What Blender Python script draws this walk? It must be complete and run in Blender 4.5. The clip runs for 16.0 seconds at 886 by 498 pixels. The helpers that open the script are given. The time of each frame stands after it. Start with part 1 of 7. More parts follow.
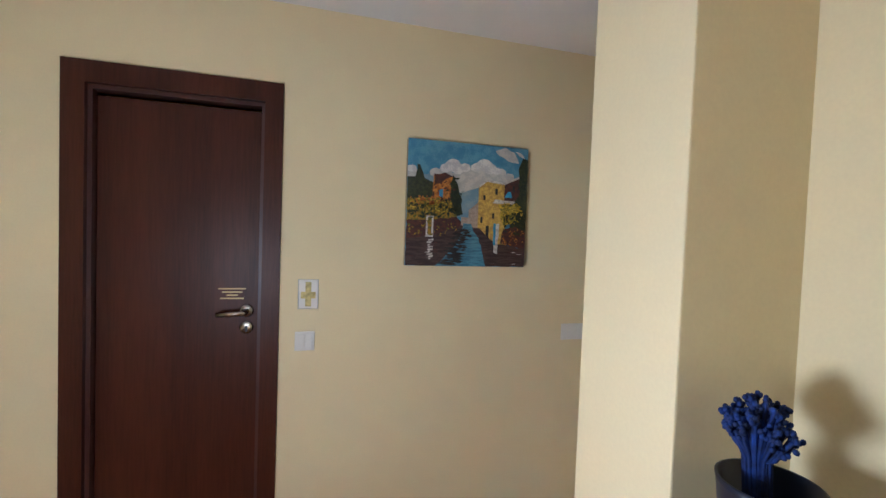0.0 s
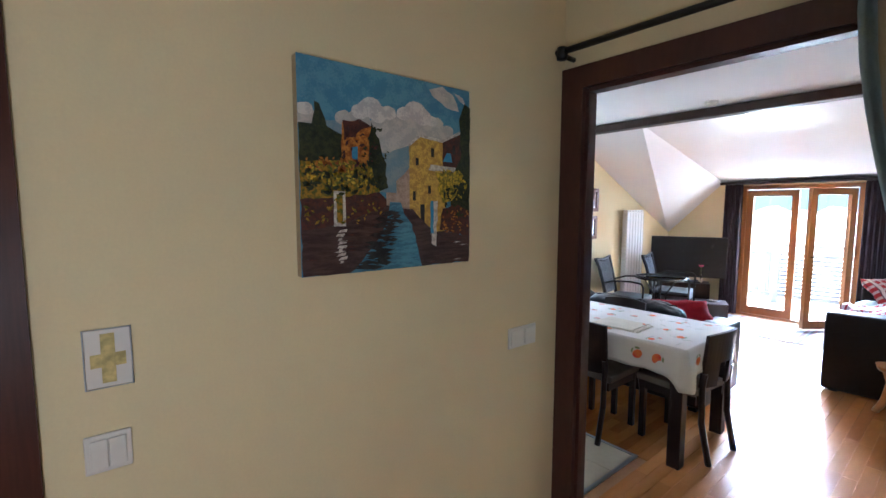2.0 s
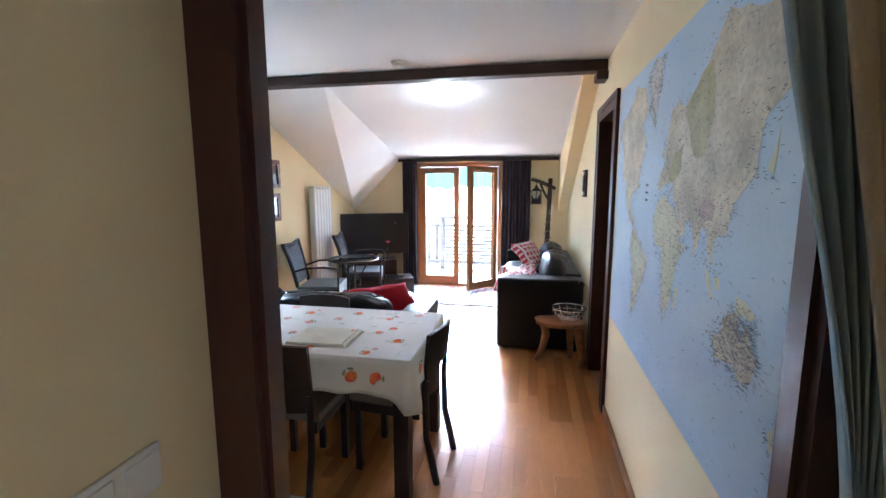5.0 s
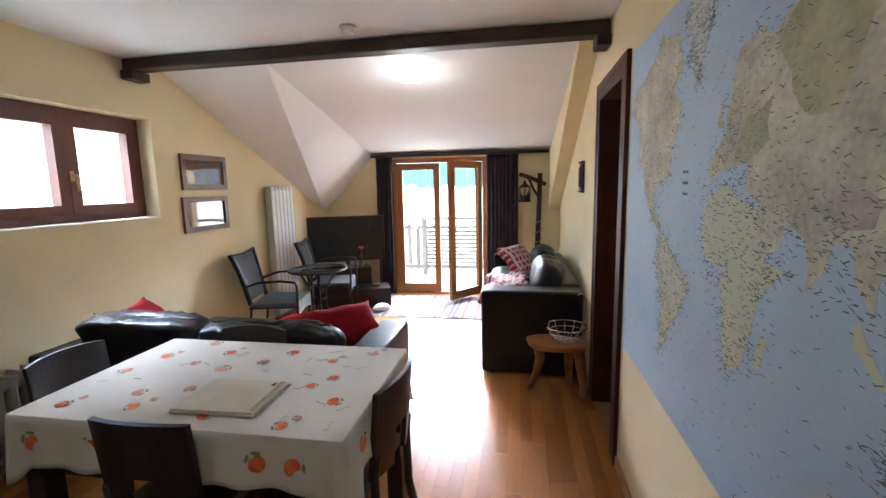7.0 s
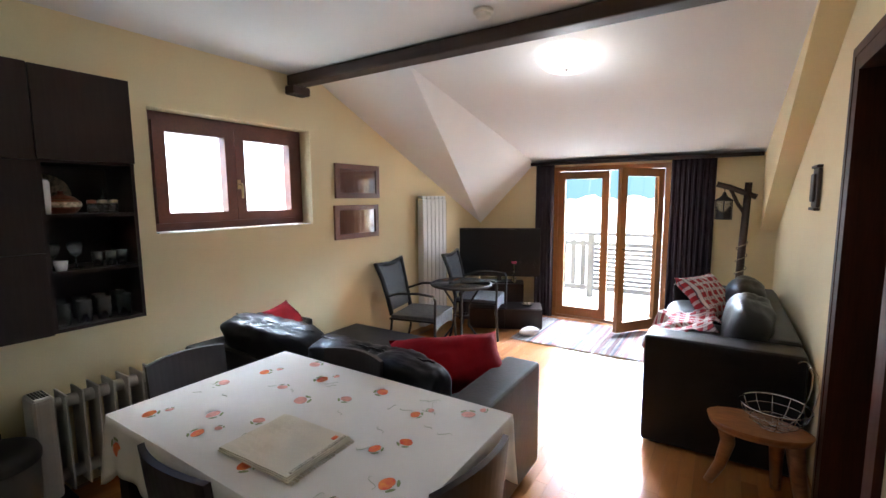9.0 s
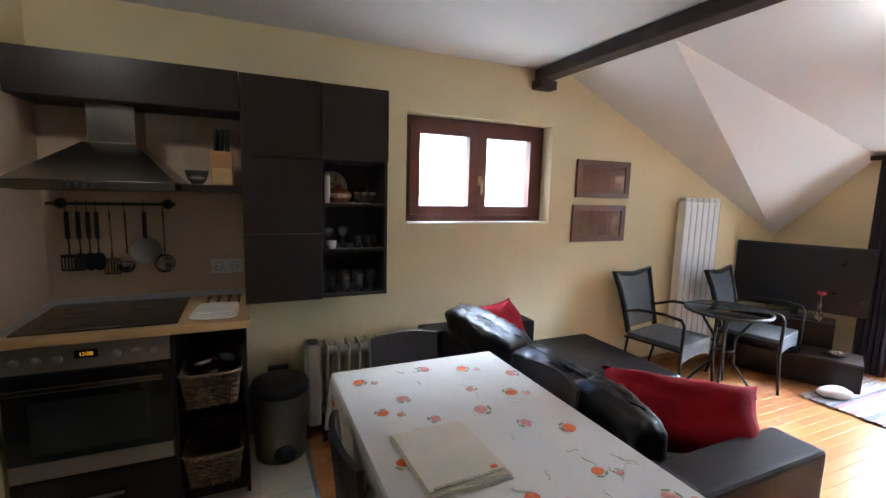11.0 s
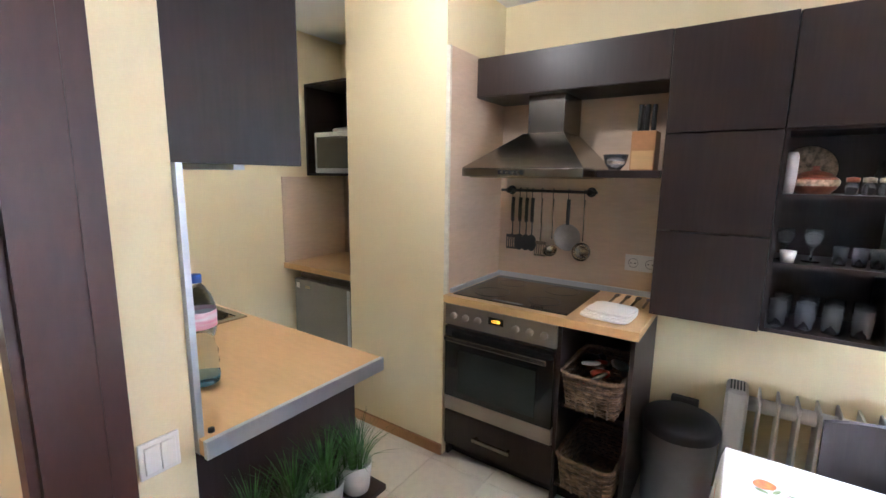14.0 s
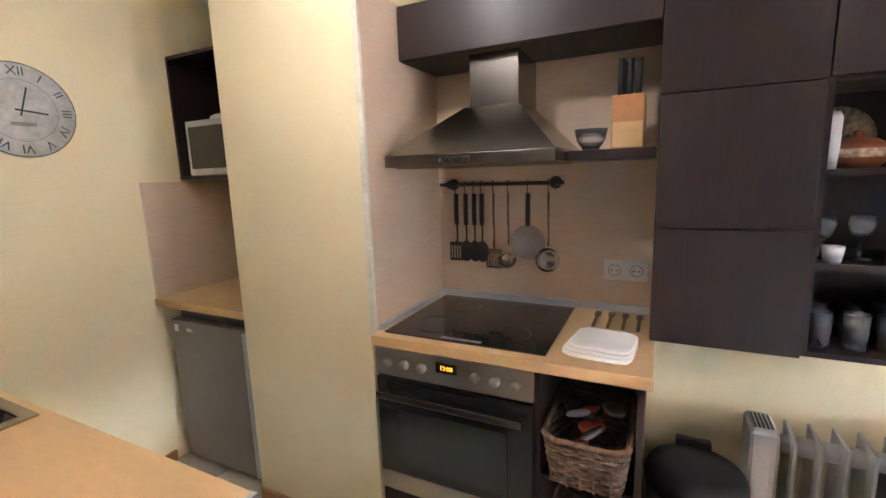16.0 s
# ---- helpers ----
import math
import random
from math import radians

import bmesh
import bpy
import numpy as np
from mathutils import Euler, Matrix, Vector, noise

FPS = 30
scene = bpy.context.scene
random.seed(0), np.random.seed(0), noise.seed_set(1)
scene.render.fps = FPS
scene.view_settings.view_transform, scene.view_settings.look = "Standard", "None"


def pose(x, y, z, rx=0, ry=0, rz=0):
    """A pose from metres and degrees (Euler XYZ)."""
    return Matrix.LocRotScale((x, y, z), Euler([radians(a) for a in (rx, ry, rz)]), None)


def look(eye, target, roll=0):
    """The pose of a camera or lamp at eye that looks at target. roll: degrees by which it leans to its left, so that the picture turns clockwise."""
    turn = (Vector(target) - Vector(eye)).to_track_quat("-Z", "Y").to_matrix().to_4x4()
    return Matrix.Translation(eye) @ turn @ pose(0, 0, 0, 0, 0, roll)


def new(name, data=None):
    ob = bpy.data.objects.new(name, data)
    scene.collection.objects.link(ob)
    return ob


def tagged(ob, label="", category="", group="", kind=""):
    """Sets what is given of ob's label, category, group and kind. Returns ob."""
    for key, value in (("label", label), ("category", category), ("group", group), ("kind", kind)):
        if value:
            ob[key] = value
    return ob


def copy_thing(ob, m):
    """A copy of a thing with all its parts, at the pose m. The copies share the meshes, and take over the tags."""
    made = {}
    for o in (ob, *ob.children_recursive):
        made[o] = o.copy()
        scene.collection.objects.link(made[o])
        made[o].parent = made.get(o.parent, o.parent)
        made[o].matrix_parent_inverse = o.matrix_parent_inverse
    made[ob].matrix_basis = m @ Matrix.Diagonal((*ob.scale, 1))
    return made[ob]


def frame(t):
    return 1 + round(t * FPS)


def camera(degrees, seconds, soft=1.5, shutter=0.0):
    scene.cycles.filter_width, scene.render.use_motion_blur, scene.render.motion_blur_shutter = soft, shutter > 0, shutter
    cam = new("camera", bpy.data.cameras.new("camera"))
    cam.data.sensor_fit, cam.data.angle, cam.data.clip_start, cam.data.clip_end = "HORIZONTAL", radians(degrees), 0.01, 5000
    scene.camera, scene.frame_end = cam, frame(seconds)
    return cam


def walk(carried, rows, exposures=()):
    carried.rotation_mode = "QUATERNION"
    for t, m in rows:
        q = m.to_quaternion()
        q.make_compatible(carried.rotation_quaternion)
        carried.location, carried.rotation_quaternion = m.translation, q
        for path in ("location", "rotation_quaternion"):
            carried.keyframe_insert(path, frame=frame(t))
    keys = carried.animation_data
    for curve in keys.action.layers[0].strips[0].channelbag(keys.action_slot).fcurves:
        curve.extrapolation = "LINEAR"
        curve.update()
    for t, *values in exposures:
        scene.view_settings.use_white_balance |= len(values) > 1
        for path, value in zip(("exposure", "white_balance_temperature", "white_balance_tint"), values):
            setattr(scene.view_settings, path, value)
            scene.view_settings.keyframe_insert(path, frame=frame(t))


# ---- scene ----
cam = camera(90.4, 16.0)
PATH = [
    (0, (1.211, 1.053, 1.523), (1.776, 2.97, 1.453), 2.1),
    (0.5, (1.184, 1.326, 1.539), (1.756, 3.239, 1.42), 2.2),
    (1, (1.188, 1.533, 1.547), (1.721, 3.456, 1.414), 2.1),
    (1.5, (1.166, 1.724, 1.552), (1.996, 3.537, 1.399), 1.7),
    (2, (1.171, 1.867, 1.556), (2.43, 3.409, 1.371), 0.1),
    (2.5, (1.265, 1.983, 1.54), (2.76, 3.294, 1.327), 0.6),
    (3, (1.398, 2.088, 1.536), (2.988, 3.28, 1.314), 0.6),
    (3.5, (1.51, 2.17, 1.546), (3.122, 3.333, 1.319), -0.6),
    (4, (1.66, 2.28, 1.543), (3.486, 3.062, 1.305), -0.8),
    (4.5, (1.819, 2.359, 1.536), (3.732, 2.88, 1.271), -0.2),
    (6.8, (2.589, 2.382, 1.494), (4.557, 2.603, 1.22), -0.5),
    (7, (2.655, 2.364, 1.504), (4.605, 2.706, 1.221), -1.2),
    (7.5, (2.798, 2.336, 1.512), (4.675, 2.972, 1.242), -0.2),
    (8, (2.904, 2.32, 1.515), (4.72, 3.111, 1.243), -0.4),
    (10.3, (3.477, 2.28, 1.509), (4.616, 3.908, 1.279), 1.2),
    (10.5, (3.479, 2.282, 1.528), (4.471, 4.001, 1.28), 1.2),
    (11, (3.5, 2.298, 1.531), (4.31, 4.108, 1.273), 1.5),
    (11.5, (3.521, 2.374, 1.518), (4.119, 4.261, 1.238), 1.5),
    (12, (3.582, 2.522, 1.509), (3.989, 4.458, 1.219), 1.4),
    (12.5, (3.67, 2.64, 1.501), (3.887, 4.607, 1.207), 1.1),
    (13, (3.756, 2.697, 1.495), (3.441, 4.65, 1.199), 2.7),
    (13.5, (3.782, 2.693, 1.491), (2.832, 4.423, 1.165), 2.1),
    (14, (3.789, 2.722, 1.5), (2.674, 4.35, 1.172), 0.8),
    (14.5, (3.734, 2.803, 1.498), (2.663, 4.459, 1.171), 0.1),
    (15, (3.704, 2.875, 1.497), (2.711, 4.579, 1.165), -1.5),
    (15.5, (3.624, 3.029, 1.475), (2.704, 4.77, 1.129), -2.6),
    (16, (3.492, 3.259, 1.471), (2.619, 5.028, 1.138), -1.9),
]
EXPOSURES = [(0, 4.75, 5000, 9), (0.6, 4.85, 4900, 9), (1.2, 4.8, 4800, 9), (2.0, 4.25, 5100, 9), (3.0, 4.25, 5300, 9), (4.5, 4.1, 5200, 9), (7.0, 3.5, 6000, 11), (8.0, 3.45, 6000, 11), (10.5, 3.2, 5900, 11), (11.0, 3.4, 5800, 11), (11.5, 3.85, 5600, 11), (12.0, 4.1, 5500, 12), (12.5, 4.35, 5500, 13), (13.5, 5.1, 5500, 15), (15.0, 5.3, 5300, 15), (16.0, 5.3, 5800, 18)]
walk(cam, [(t, look(eye, target, roll)) for t, eye, target, roll in PATH],
     EXPOSURES)

# ---- world, sun, lights, exposure ----
world = bpy.data.worlds.new("world")
scene.world = world
world.use_nodes = True
wn = world.node_tree
sky = wn.nodes.new("ShaderNodeTexSky")
sky.sky_type, sky.sun_disc = "NISHITA", False
sky.sun_elevation, sky.sun_rotation = radians(58), radians(166)
wn.links.new(sky.outputs[0], wn.nodes["Background"].inputs[0])
wn.nodes["Background"].inputs[1].default_value = 0.15


def lamp(name, kind, m, energy, color, size=0.1, size_y=None):
    data = bpy.data.lights.new(name, kind)
    data.energy, data.color = energy, color
    if kind == "AREA":
        data.size = size
        if size_y:
            data.shape, data.size_y = "RECTANGLE", size_y
    elif kind == "SUN":
        data.angle = size
    else:
        data.shadow_soft_size = size
    ob = new(name, data)
    ob.matrix_world = m
    return ob


lamp("sun", "SUN", look((5, -20, 34), (0, 0, 0)), 4.0, (1, 0.96, 0.90), radians(0.5))
lamp("balcony_daylight", "AREA", look((16.0, 3.45, 4.4), (4.0, 3.1, 0.9)), 1000, (0.83, 0.91, 1.0), 7.0, 3.0)
lamp("window_daylight", "AREA", look((5.07, 6.6, 3.5), (4.9, 4.3, 0.9)), 90, (0.77, 0.89, 1.0), 2.0, 1.2)
lamp("ceiling_bulb", "POINT", pose(6.06, 3.18, 2.14), 0.5, (1, 0.97, 0.93), 0.10)
# Unseen point lamp without a fixture, added to brighten the hall wall.
lamp("hall_fill", "POINT", pose(0.8, 1.45, 1.2), 1.15, (1, 0.97, 0.93), 0.12)
# Added warm fill for stove wall and niche; no lamp hangs here.
lamp("kitchen_fill", "POINT", pose(2.72, 3.92, 2.33), 0.6, (1, 0.92, 0.78), 0.06)

# ---- materials ----


def mat(name, color, rough=0.6, metal=0.0, vary=0.12, scale=6.0, bump=0.1, stretch=(1, 1, 1), fine=60.0, spec=0.5, color2=None, island=0.0, pick=0.0, coat=0.0, edge=0.15):
    """A surface of one paint with stains at a large and grain at a small scale."""
    m = bpy.data.materials.new(name)
    m.use_nodes = True
    nt = m.node_tree
    n, l = nt.nodes, nt.links
    b = n["Principled BSDF"]
    tc = n.new("ShaderNodeTexCoord")
    mp = n.new("ShaderNodeMapping")
    mp.inputs["Scale"].default_value = stretch
    l.new(tc.outputs["Object"], mp.inputs[0])
    big, small = n.new("ShaderNodeTexNoise"), n.new("ShaderNodeTexNoise")
    big.inputs["Scale"].default_value, small.inputs["Scale"].default_value = scale, fine
    big.inputs["Detail"].default_value, small.inputs["Detail"].default_value = 3, 2
    l.new(mp.outputs[0], big.inputs["Vector"])
    l.new(mp.outputs[0], small.inputs["Vector"])
    c2 = color2 or tuple(c * (1 - 2.2 * vary) for c in color)
    mix = n.new("ShaderNodeMix")
    mix.data_type = "RGBA"
    ramp = n.new("ShaderNodeMapRange")
    ramp.inputs[1].default_value, ramp.inputs[2].default_value = 0.5 - edge, 0.5 + edge
    add = n.new("ShaderNodeMath")
    add.operation = "MULTIPLY_ADD"
    add.inputs[1].default_value = 0.35
    l.new(small.outputs[0], add.inputs[0])
    half = n.new("ShaderNodeMath")
    half.operation = "MULTIPLY"
    half.inputs[1].default_value = 0.65
    l.new(big.outputs[0], half.inputs[0])
    l.new(half.outputs[0], add.inputs[2])
    l.new(add.outputs[0], ramp.inputs[0])
    l.new(ramp.outputs[0], mix.inputs[0])
    mix.inputs[6].default_value, mix.inputs[7].default_value = (*color, 1), (*c2, 1)
    out = mix.outputs[2]
    if pick or island:
        hsv = n.new("ShaderNodeHueSaturation")
        span = n.new("ShaderNodeMapRange")
        span.inputs[3].default_value, span.inputs[4].default_value = 1 - max(pick, island), 1 + max(pick, island)
        if pick:
            l.new(n.new("ShaderNodeObjectInfo").outputs["Random"], span.inputs[0])
        else:
            l.new(n.new("ShaderNodeNewGeometry").outputs["Random Per Island"], span.inputs[0])
        l.new(span.outputs[0], hsv.inputs["Value"])
        l.new(out, hsv.inputs["Color"])
        out = hsv.outputs[0]
    l.new(out, b.inputs["Base Color"])
    rr = n.new("ShaderNodeMapRange")
    rr.inputs[3].default_value, rr.inputs[4].default_value = rough * 0.85, min(1, rough * 1.2)
    l.new(add.outputs[0], rr.inputs[0])
    l.new(rr.outputs[0], b.inputs["Roughness"])
    b.inputs["Metallic"].default_value = metal
    b.inputs["Specular IOR Level"].default_value = spec
    b.inputs["Coat Weight"].default_value = coat
    if bump:
        bp = n.new("ShaderNodeBump")
        bp.inputs["Strength"].default_value, bp.inputs["Distance"].default_value = bump, 0.004
        l.new(add.outputs[0], bp.inputs["Height"])
        l.new(bp.outputs[0], b.inputs["Normal"])
    return m


def glass(name, color=(1, 1, 1), rough=0.0, ior=1.45):
    m = bpy.data.materials.new(name)
    m.use_nodes = True
    b = m.node_tree.nodes["Principled BSDF"]
    b.inputs["Base Color"].default_value = (*color, 1)
    b.inputs["Roughness"].default_value, b.inputs["IOR"].default_value = rough, ior
    b.inputs["Transmission Weight"].default_value = 1
    return m


def glow(name, color, strength):
    m = bpy.data.materials.new(name)
    m.use_nodes = True
    b = m.node_tree.nodes["Principled BSDF"]
    b.inputs["Base Color"].default_value = (*color, 1)
    b.inputs["Emission Color"].default_value = (*color, 1)
    b.inputs["Emission Strength"].default_value = strength
    return m


CREAM = mat("cream_paint", (0.80, 0.68, 0.42), 0.75, vary=0.03, scale=1.3, bump=0.12, fine=140, spec=0.3)
WHITE = mat("white_paint", (0.82, 0.82, 0.82), 0.8, vary=0.02, scale=1.2, bump=0.1, fine=120, spec=0.3)
WENGE = mat("dark_wenge", (0.030, 0.017, 0.014), 0.38, vary=0.2, scale=3, stretch=(1, 1, 0.08), fine=90, bump=0.06, spec=0.35)
DOORWOOD = mat("mahogany_stain", (0.070, 0.018, 0.008), 0.42, vary=0.24, scale=5, stretch=(2, 2, 0.12), fine=70, bump=0.05, spec=0.25)
FRAMEWOOD = mat("brown_frame", (0.065, 0.022, 0.016), 0.4, vary=0.15, scale=4, stretch=(1, 1, 0.3), bump=0.05)
WINWOOD = mat("red_brown_window_wood", (0.15, 0.038, 0.022), 0.4, vary=0.18, scale=4, bump=0.05)
OAK = mat("orange_pine", (0.42, 0.18, 0.055), 0.35, vary=0.12, scale=5, stretch=(1, 1, 0.15), bump=0.04)
BEAMWOOD = mat("dark_beam_wood", (0.045, 0.020, 0.013), 0.5, vary=0.22, scale=6, stretch=(1, 0.1, 1), bump=0.2)
PLANK = mat("oak_strip", (0.46, 0.19, 0.06), 0.22, vary=0.09, scale=5, stretch=(0.12, 1, 1), fine=80, bump=0.015, pick=0.16)
PLANKFAR = mat("oak_strip_joined", (0.46, 0.19, 0.06), 0.22, vary=0.09, scale=5, stretch=(0.12, 1, 1), fine=80, bump=0.015, island=0.16)
JOINT = mat("dark_joint", (0.34, 0.15, 0.05), 0.6)
TILE = mat("beige_floor_tile", (0.66, 0.60, 0.49), 0.3, vary=0.06, scale=3, fine=30, bump=0.03, pick=0.03)
GROUT = mat("grout", (0.58, 0.53, 0.43), 0.9)
SPLASH = mat("beige_laminate", (0.66, 0.49, 0.34), 0.42, vary=0.07, scale=2.5, stretch=(0.35, 0.35, 1.6), fine=45, bump=0.02)
BEECH = mat("beech_worktop", (0.70, 0.44, 0.20), 0.38, vary=0.06, scale=4, stretch=(0.3, 1, 1), bump=0.02)
STEEL = mat("brushed_steel", (0.36, 0.33, 0.29), 0.24, 1.0, vary=0.06, scale=5, stretch=(0.05, 1, 1), fine=160, bump=0.03)
CHROME = mat("chrome", (0.75, 0.75, 0.75), 0.12, 1.0, vary=0.02, bump=0)
ALU = mat("aluminium_edge", (0.62, 0.66, 0.72), 0.4, 1.0, vary=0.04, bump=0.02)
BLACKMETAL = mat("black_iron", (0.012, 0.012, 0.012), 0.45, vary=0.1)
SATIN = mat("satin_steel", (0.42, 0.37, 0.31), 0.42, 0.85, vary=0.05, scale=5, stretch=(0.05, 1, 1), fine=160, bump=0.02)
BLACKGLASS = mat("black_glass", (0.012, 0.011, 0.010), 0.1, vary=0.02, bump=0, coat=0.4)
SCREEN = mat("tv_screen", (0.010, 0.011, 0.014), 0.28, vary=0.02, bump=0)
BLACKPLASTIC = mat("black_plastic", (0.016, 0.016, 0.017), 0.45, vary=0.08)
GREYPLASTIC = mat("grey_plastic", (0.13, 0.12, 0.11), 0.42, vary=0.06)
LEATHER = mat("black_leather", (0.008, 0.007, 0.008), 0.36, vary=0.15, scale=9, fine=60, bump=0.5, spec=0.28)
REDCLOTH = mat("red_cotton", (0.22, 0.005, 0.010), 0.95, vary=0.12, scale=9, fine=300, bump=0.4, spec=0.1)
CURTAIN = mat("dark_plum_curtain", (0.030, 0.020, 0.030), 0.85, vary=0.15, scale=6, bump=0.2, fine=200)
BLUECURTAIN = mat("blue_grey_curtain", (0.32, 0.43, 0.50), 0.8, vary=0.1, scale=5, bump=0.2, fine=220)
LINING = mat("taupe_curtain", (0.42, 0.36, 0.27), 0.85, vary=0.1, scale=5, bump=0.2, fine=220)
CLOTH = mat("tablecloth_cotton", (0.70, 0.66, 0.60), 0.85, vary=0.03, scale=5, bump=0.15, fine=260)
TOWEL = mat("cream_towel", (0.68, 0.61, 0.47), 0.9, vary=0.05, scale=7, bump=0.5, fine=260)
WHITETOWEL = mat("white_towel", (0.82, 0.80, 0.76), 0.9, vary=0.05, scale=7, bump=0.5, fine=260)
APPLE = mat("printed_red", (0.72, 0.07, 0.04), 0.8, vary=0.2, scale=40, color2=(0.80, 0.26, 0.05), bump=0)
APPLEPALE = mat("printed_pink", (0.80, 0.36, 0.28), 0.8, vary=0.2, scale=40, bump=0)
PRINTGREEN = mat("printed_green", (0.30, 0.36, 0.16), 0.8, vary=0.2, scale=40, bump=0)
PRINTPALE = mat("printed_pale", (0.66, 0.62, 0.48), 0.8, vary=0.1, bump=0)
WICKER = mat("brown_wicker", (0.20, 0.115, 0.060), 0.6, vary=0.3, scale=30, bump=0.3, island=0.35)
MESHGREY = mat("grey_rattan", (0.15, 0.165, 0.18), 0.5, vary=0.2, scale=40, bump=0.5, fine=350)
RADIATOR = mat("white_enamel", (0.78, 0.78, 0.76), 0.35, vary=0.03, bump=0)
HEATERPAINT = mat("warm_grey_enamel", (0.46, 0.44, 0.40), 0.35, vary=0.04, bump=0)
SWITCH = mat("white_switch_plastic", (0.76, 0.73, 0.68), 0.35, vary=0.02, bump=0)
PLAINGLASS = glass("clear_glass", (0.95, 0.96, 0.98), 0.0, 1.33)
PLAINGLASS.node_tree.nodes["Principled BSDF"].inputs["Transmission Weight"].default_value = 0.94
TABLEGLASS = glass("green_glass", (0.80, 0.92, 0.88), 0.03)
PANE = glass("window_pane", (1, 1, 1), 0, 1.02)
PICGLASS = glass("picture_glass", (1, 1, 1), 0, 1.5)
RUSTIC = mat("polished_log_wood", (0.42, 0.17, 0.06), 0.35, vary=0.25, scale=7, stretch=(1, 0.25, 1), bump=0.15)
POSTWOOD = mat("dark_rustic_wood", (0.050, 0.024, 0.014), 0.55, vary=0.3, scale=9, bump=0.4)
BLOCKWOOD = mat("knife_block_beech", (0.52, 0.25, 0.095), 0.45, vary=0.1, scale=6, bump=0.04)
TERRA = mat("brown_pottery", (0.36, 0.10, 0.045), 0.4, vary=0.2, scale=20)
TERRABAND = mat("cream_pottery_band", (0.70, 0.52, 0.36), 0.5, vary=0.35, scale=70, bump=0)
GRASSLEAF = mat("green_blades", (0.06, 0.15, 0.03), 0.5, vary=0.3, scale=20, bump=0, island=0.5)
POT = mat("white_pot", (0.62, 0.60, 0.58), 0.4, vary=0.04)
BLUEFLOWER = mat("blue_dried_flowers", (0.006, 0.03, 0.18), 0.8, vary=0.3, scale=30, island=0.4)
DARKVASE = mat("dark_blue_vase", (0.015, 0.018, 0.035), 0.3, vary=0.1)
BALCWOOD = mat("grey_balcony_boards", (0.10, 0.10, 0.105), 0.7, vary=0.12, scale=6, bump=0.2)
BALCFLOOR = mat("balcony_floor", (0.40, 0.39, 0.37), 0.7, vary=0.06, scale=4)
GOLDTEXT = mat("gold_print", (0.60, 0.42, 0.18), 0.5, vary=0.05, bump=0)
DARKPRINT = mat("dark_print", (0.05, 0.05, 0.05), 0.6, vary=0.05, bump=0)
LAMPGLASS = glow("lit_lamp_glass", (1.0, 0.95, 0.86), 0.36)
DIGITS = glow("orange_digits", (1.0, 0.45, 0.03), 0.07)

# ---- mesh helpers ----


def box(bm, x0, x1, y0, y1, z0, z1, bevel=0.0, seg=2):
    """A box, with rounded edges where bevel is given."""
    r = bmesh.ops.create_cube(bm, size=1)
    vs = r["verts"]
    for v in vs:
        v.co = Vector((x0 + (v.co.x + 0.5) * (x1 - x0), y0 + (v.co.y + 0.5) * (y1 - y0), z0 + (v.co.z + 0.5) * (z1 - z0)))
    if bevel:
        es = list({e for v in vs for e in v.link_edges})
        bmesh.ops.bevel(bm, geom=es, offset=bevel, segments=seg, profile=0.6, affect="EDGES")
    return bm


def tube(bm, pts, r, n=8, closed=False, r_end=None):
    """A round bar along a line of points."""
    pts = [Vector(p) for p in pts]
    rings, k = [], len(pts)
    for i, p in enumerate(pts):
        a = pts[i - 1] if (i or closed) else p
        c = pts[(i + 1) % k] if (i < k - 1 or closed) else p
        d = (c - a).normalized()
        u = d.orthogonal().normalized() if i == 0 else (u - d * u.dot(d)).normalized()
        w = d.cross(u)
        rr = r if r_end is None else r + (r_end - r) * i / max(1, k - 1)
        rings.append([bm.verts.new(p + (u * math.cos(2 * math.pi * j / n) + w * math.sin(2 * math.pi * j / n)) * rr) for j in range(n)])
    for i in range(k if closed else k - 1):
        a, b = rings[i], rings[(i + 1) % k]
        for j in range(n):
            bm.faces.new((a[j], a[(j + 1) % n], b[(j + 1) % n], b[j])).smooth = True
    if not closed:
        bm.faces.new(list(reversed(rings[0])))
        bm.faces.new(rings[-1])
    return bm


def lathe(bm, profile, n=24, cx=0.0, cy=0.0, sx=1.0, sy=1.0):
    """Turns (radius, height) pairs round the upright axis."""
    rings = []
    for r, z in profile:
        if r < 1e-5:
            rings.append([bm.verts.new((cx, cy, z))])
        else:
            rings.append([bm.verts.new((cx + sx * r * math.cos(2 * math.pi * j / n), cy + sy * r * math.sin(2 * math.pi * j / n), z)) for j in range(n)])
    for a, b in zip(rings, rings[1:]):
        for j in range(n):
            k = (j + 1) % n
            if len(a) == 1 and len(b) == 1:
                continue
            if len(a) == 1:
                f = bm.faces.new((a[0], b[k], b[j]))
            elif len(b) == 1:
                f = bm.faces.new((a[j], a[k], b[0]))
            else:
                f = bm.faces.new((a[j], a[k], b[k], b[j]))
            f.smooth = True
    return bm


def cushion(bm, sx, sy, sz, m=Matrix(), n=10, power=3.0, lump=0.012, seed=0.0):
    """A soft stuffed block of that size with rounded sides and slight creases."""
    r = bmesh.ops.create_uvsphere(bm, u_segments=n * 3, v_segments=n * 2, radius=1)
    for v in r["verts"]:
        d = v.co.normalized()
        k = (abs(d.x) ** power + abs(d.y) ** power + abs(d.z) ** power) ** (-1 / power)
        p = Vector((d.x * k * sx / 2, d.y * k * sy / 2, d.z * k * sz / 2))
        p += d * lump * (noise.noise(Vector((p.x * 6 + seed, p.y * 6, p.z * 6))) + 0.3 * noise.noise(Vector((p.x * 25, p.y * 25 + seed, p.z * 12))))
        v.co = m @ p
    for f in bm.faces:
        f.smooth = True
    return bm


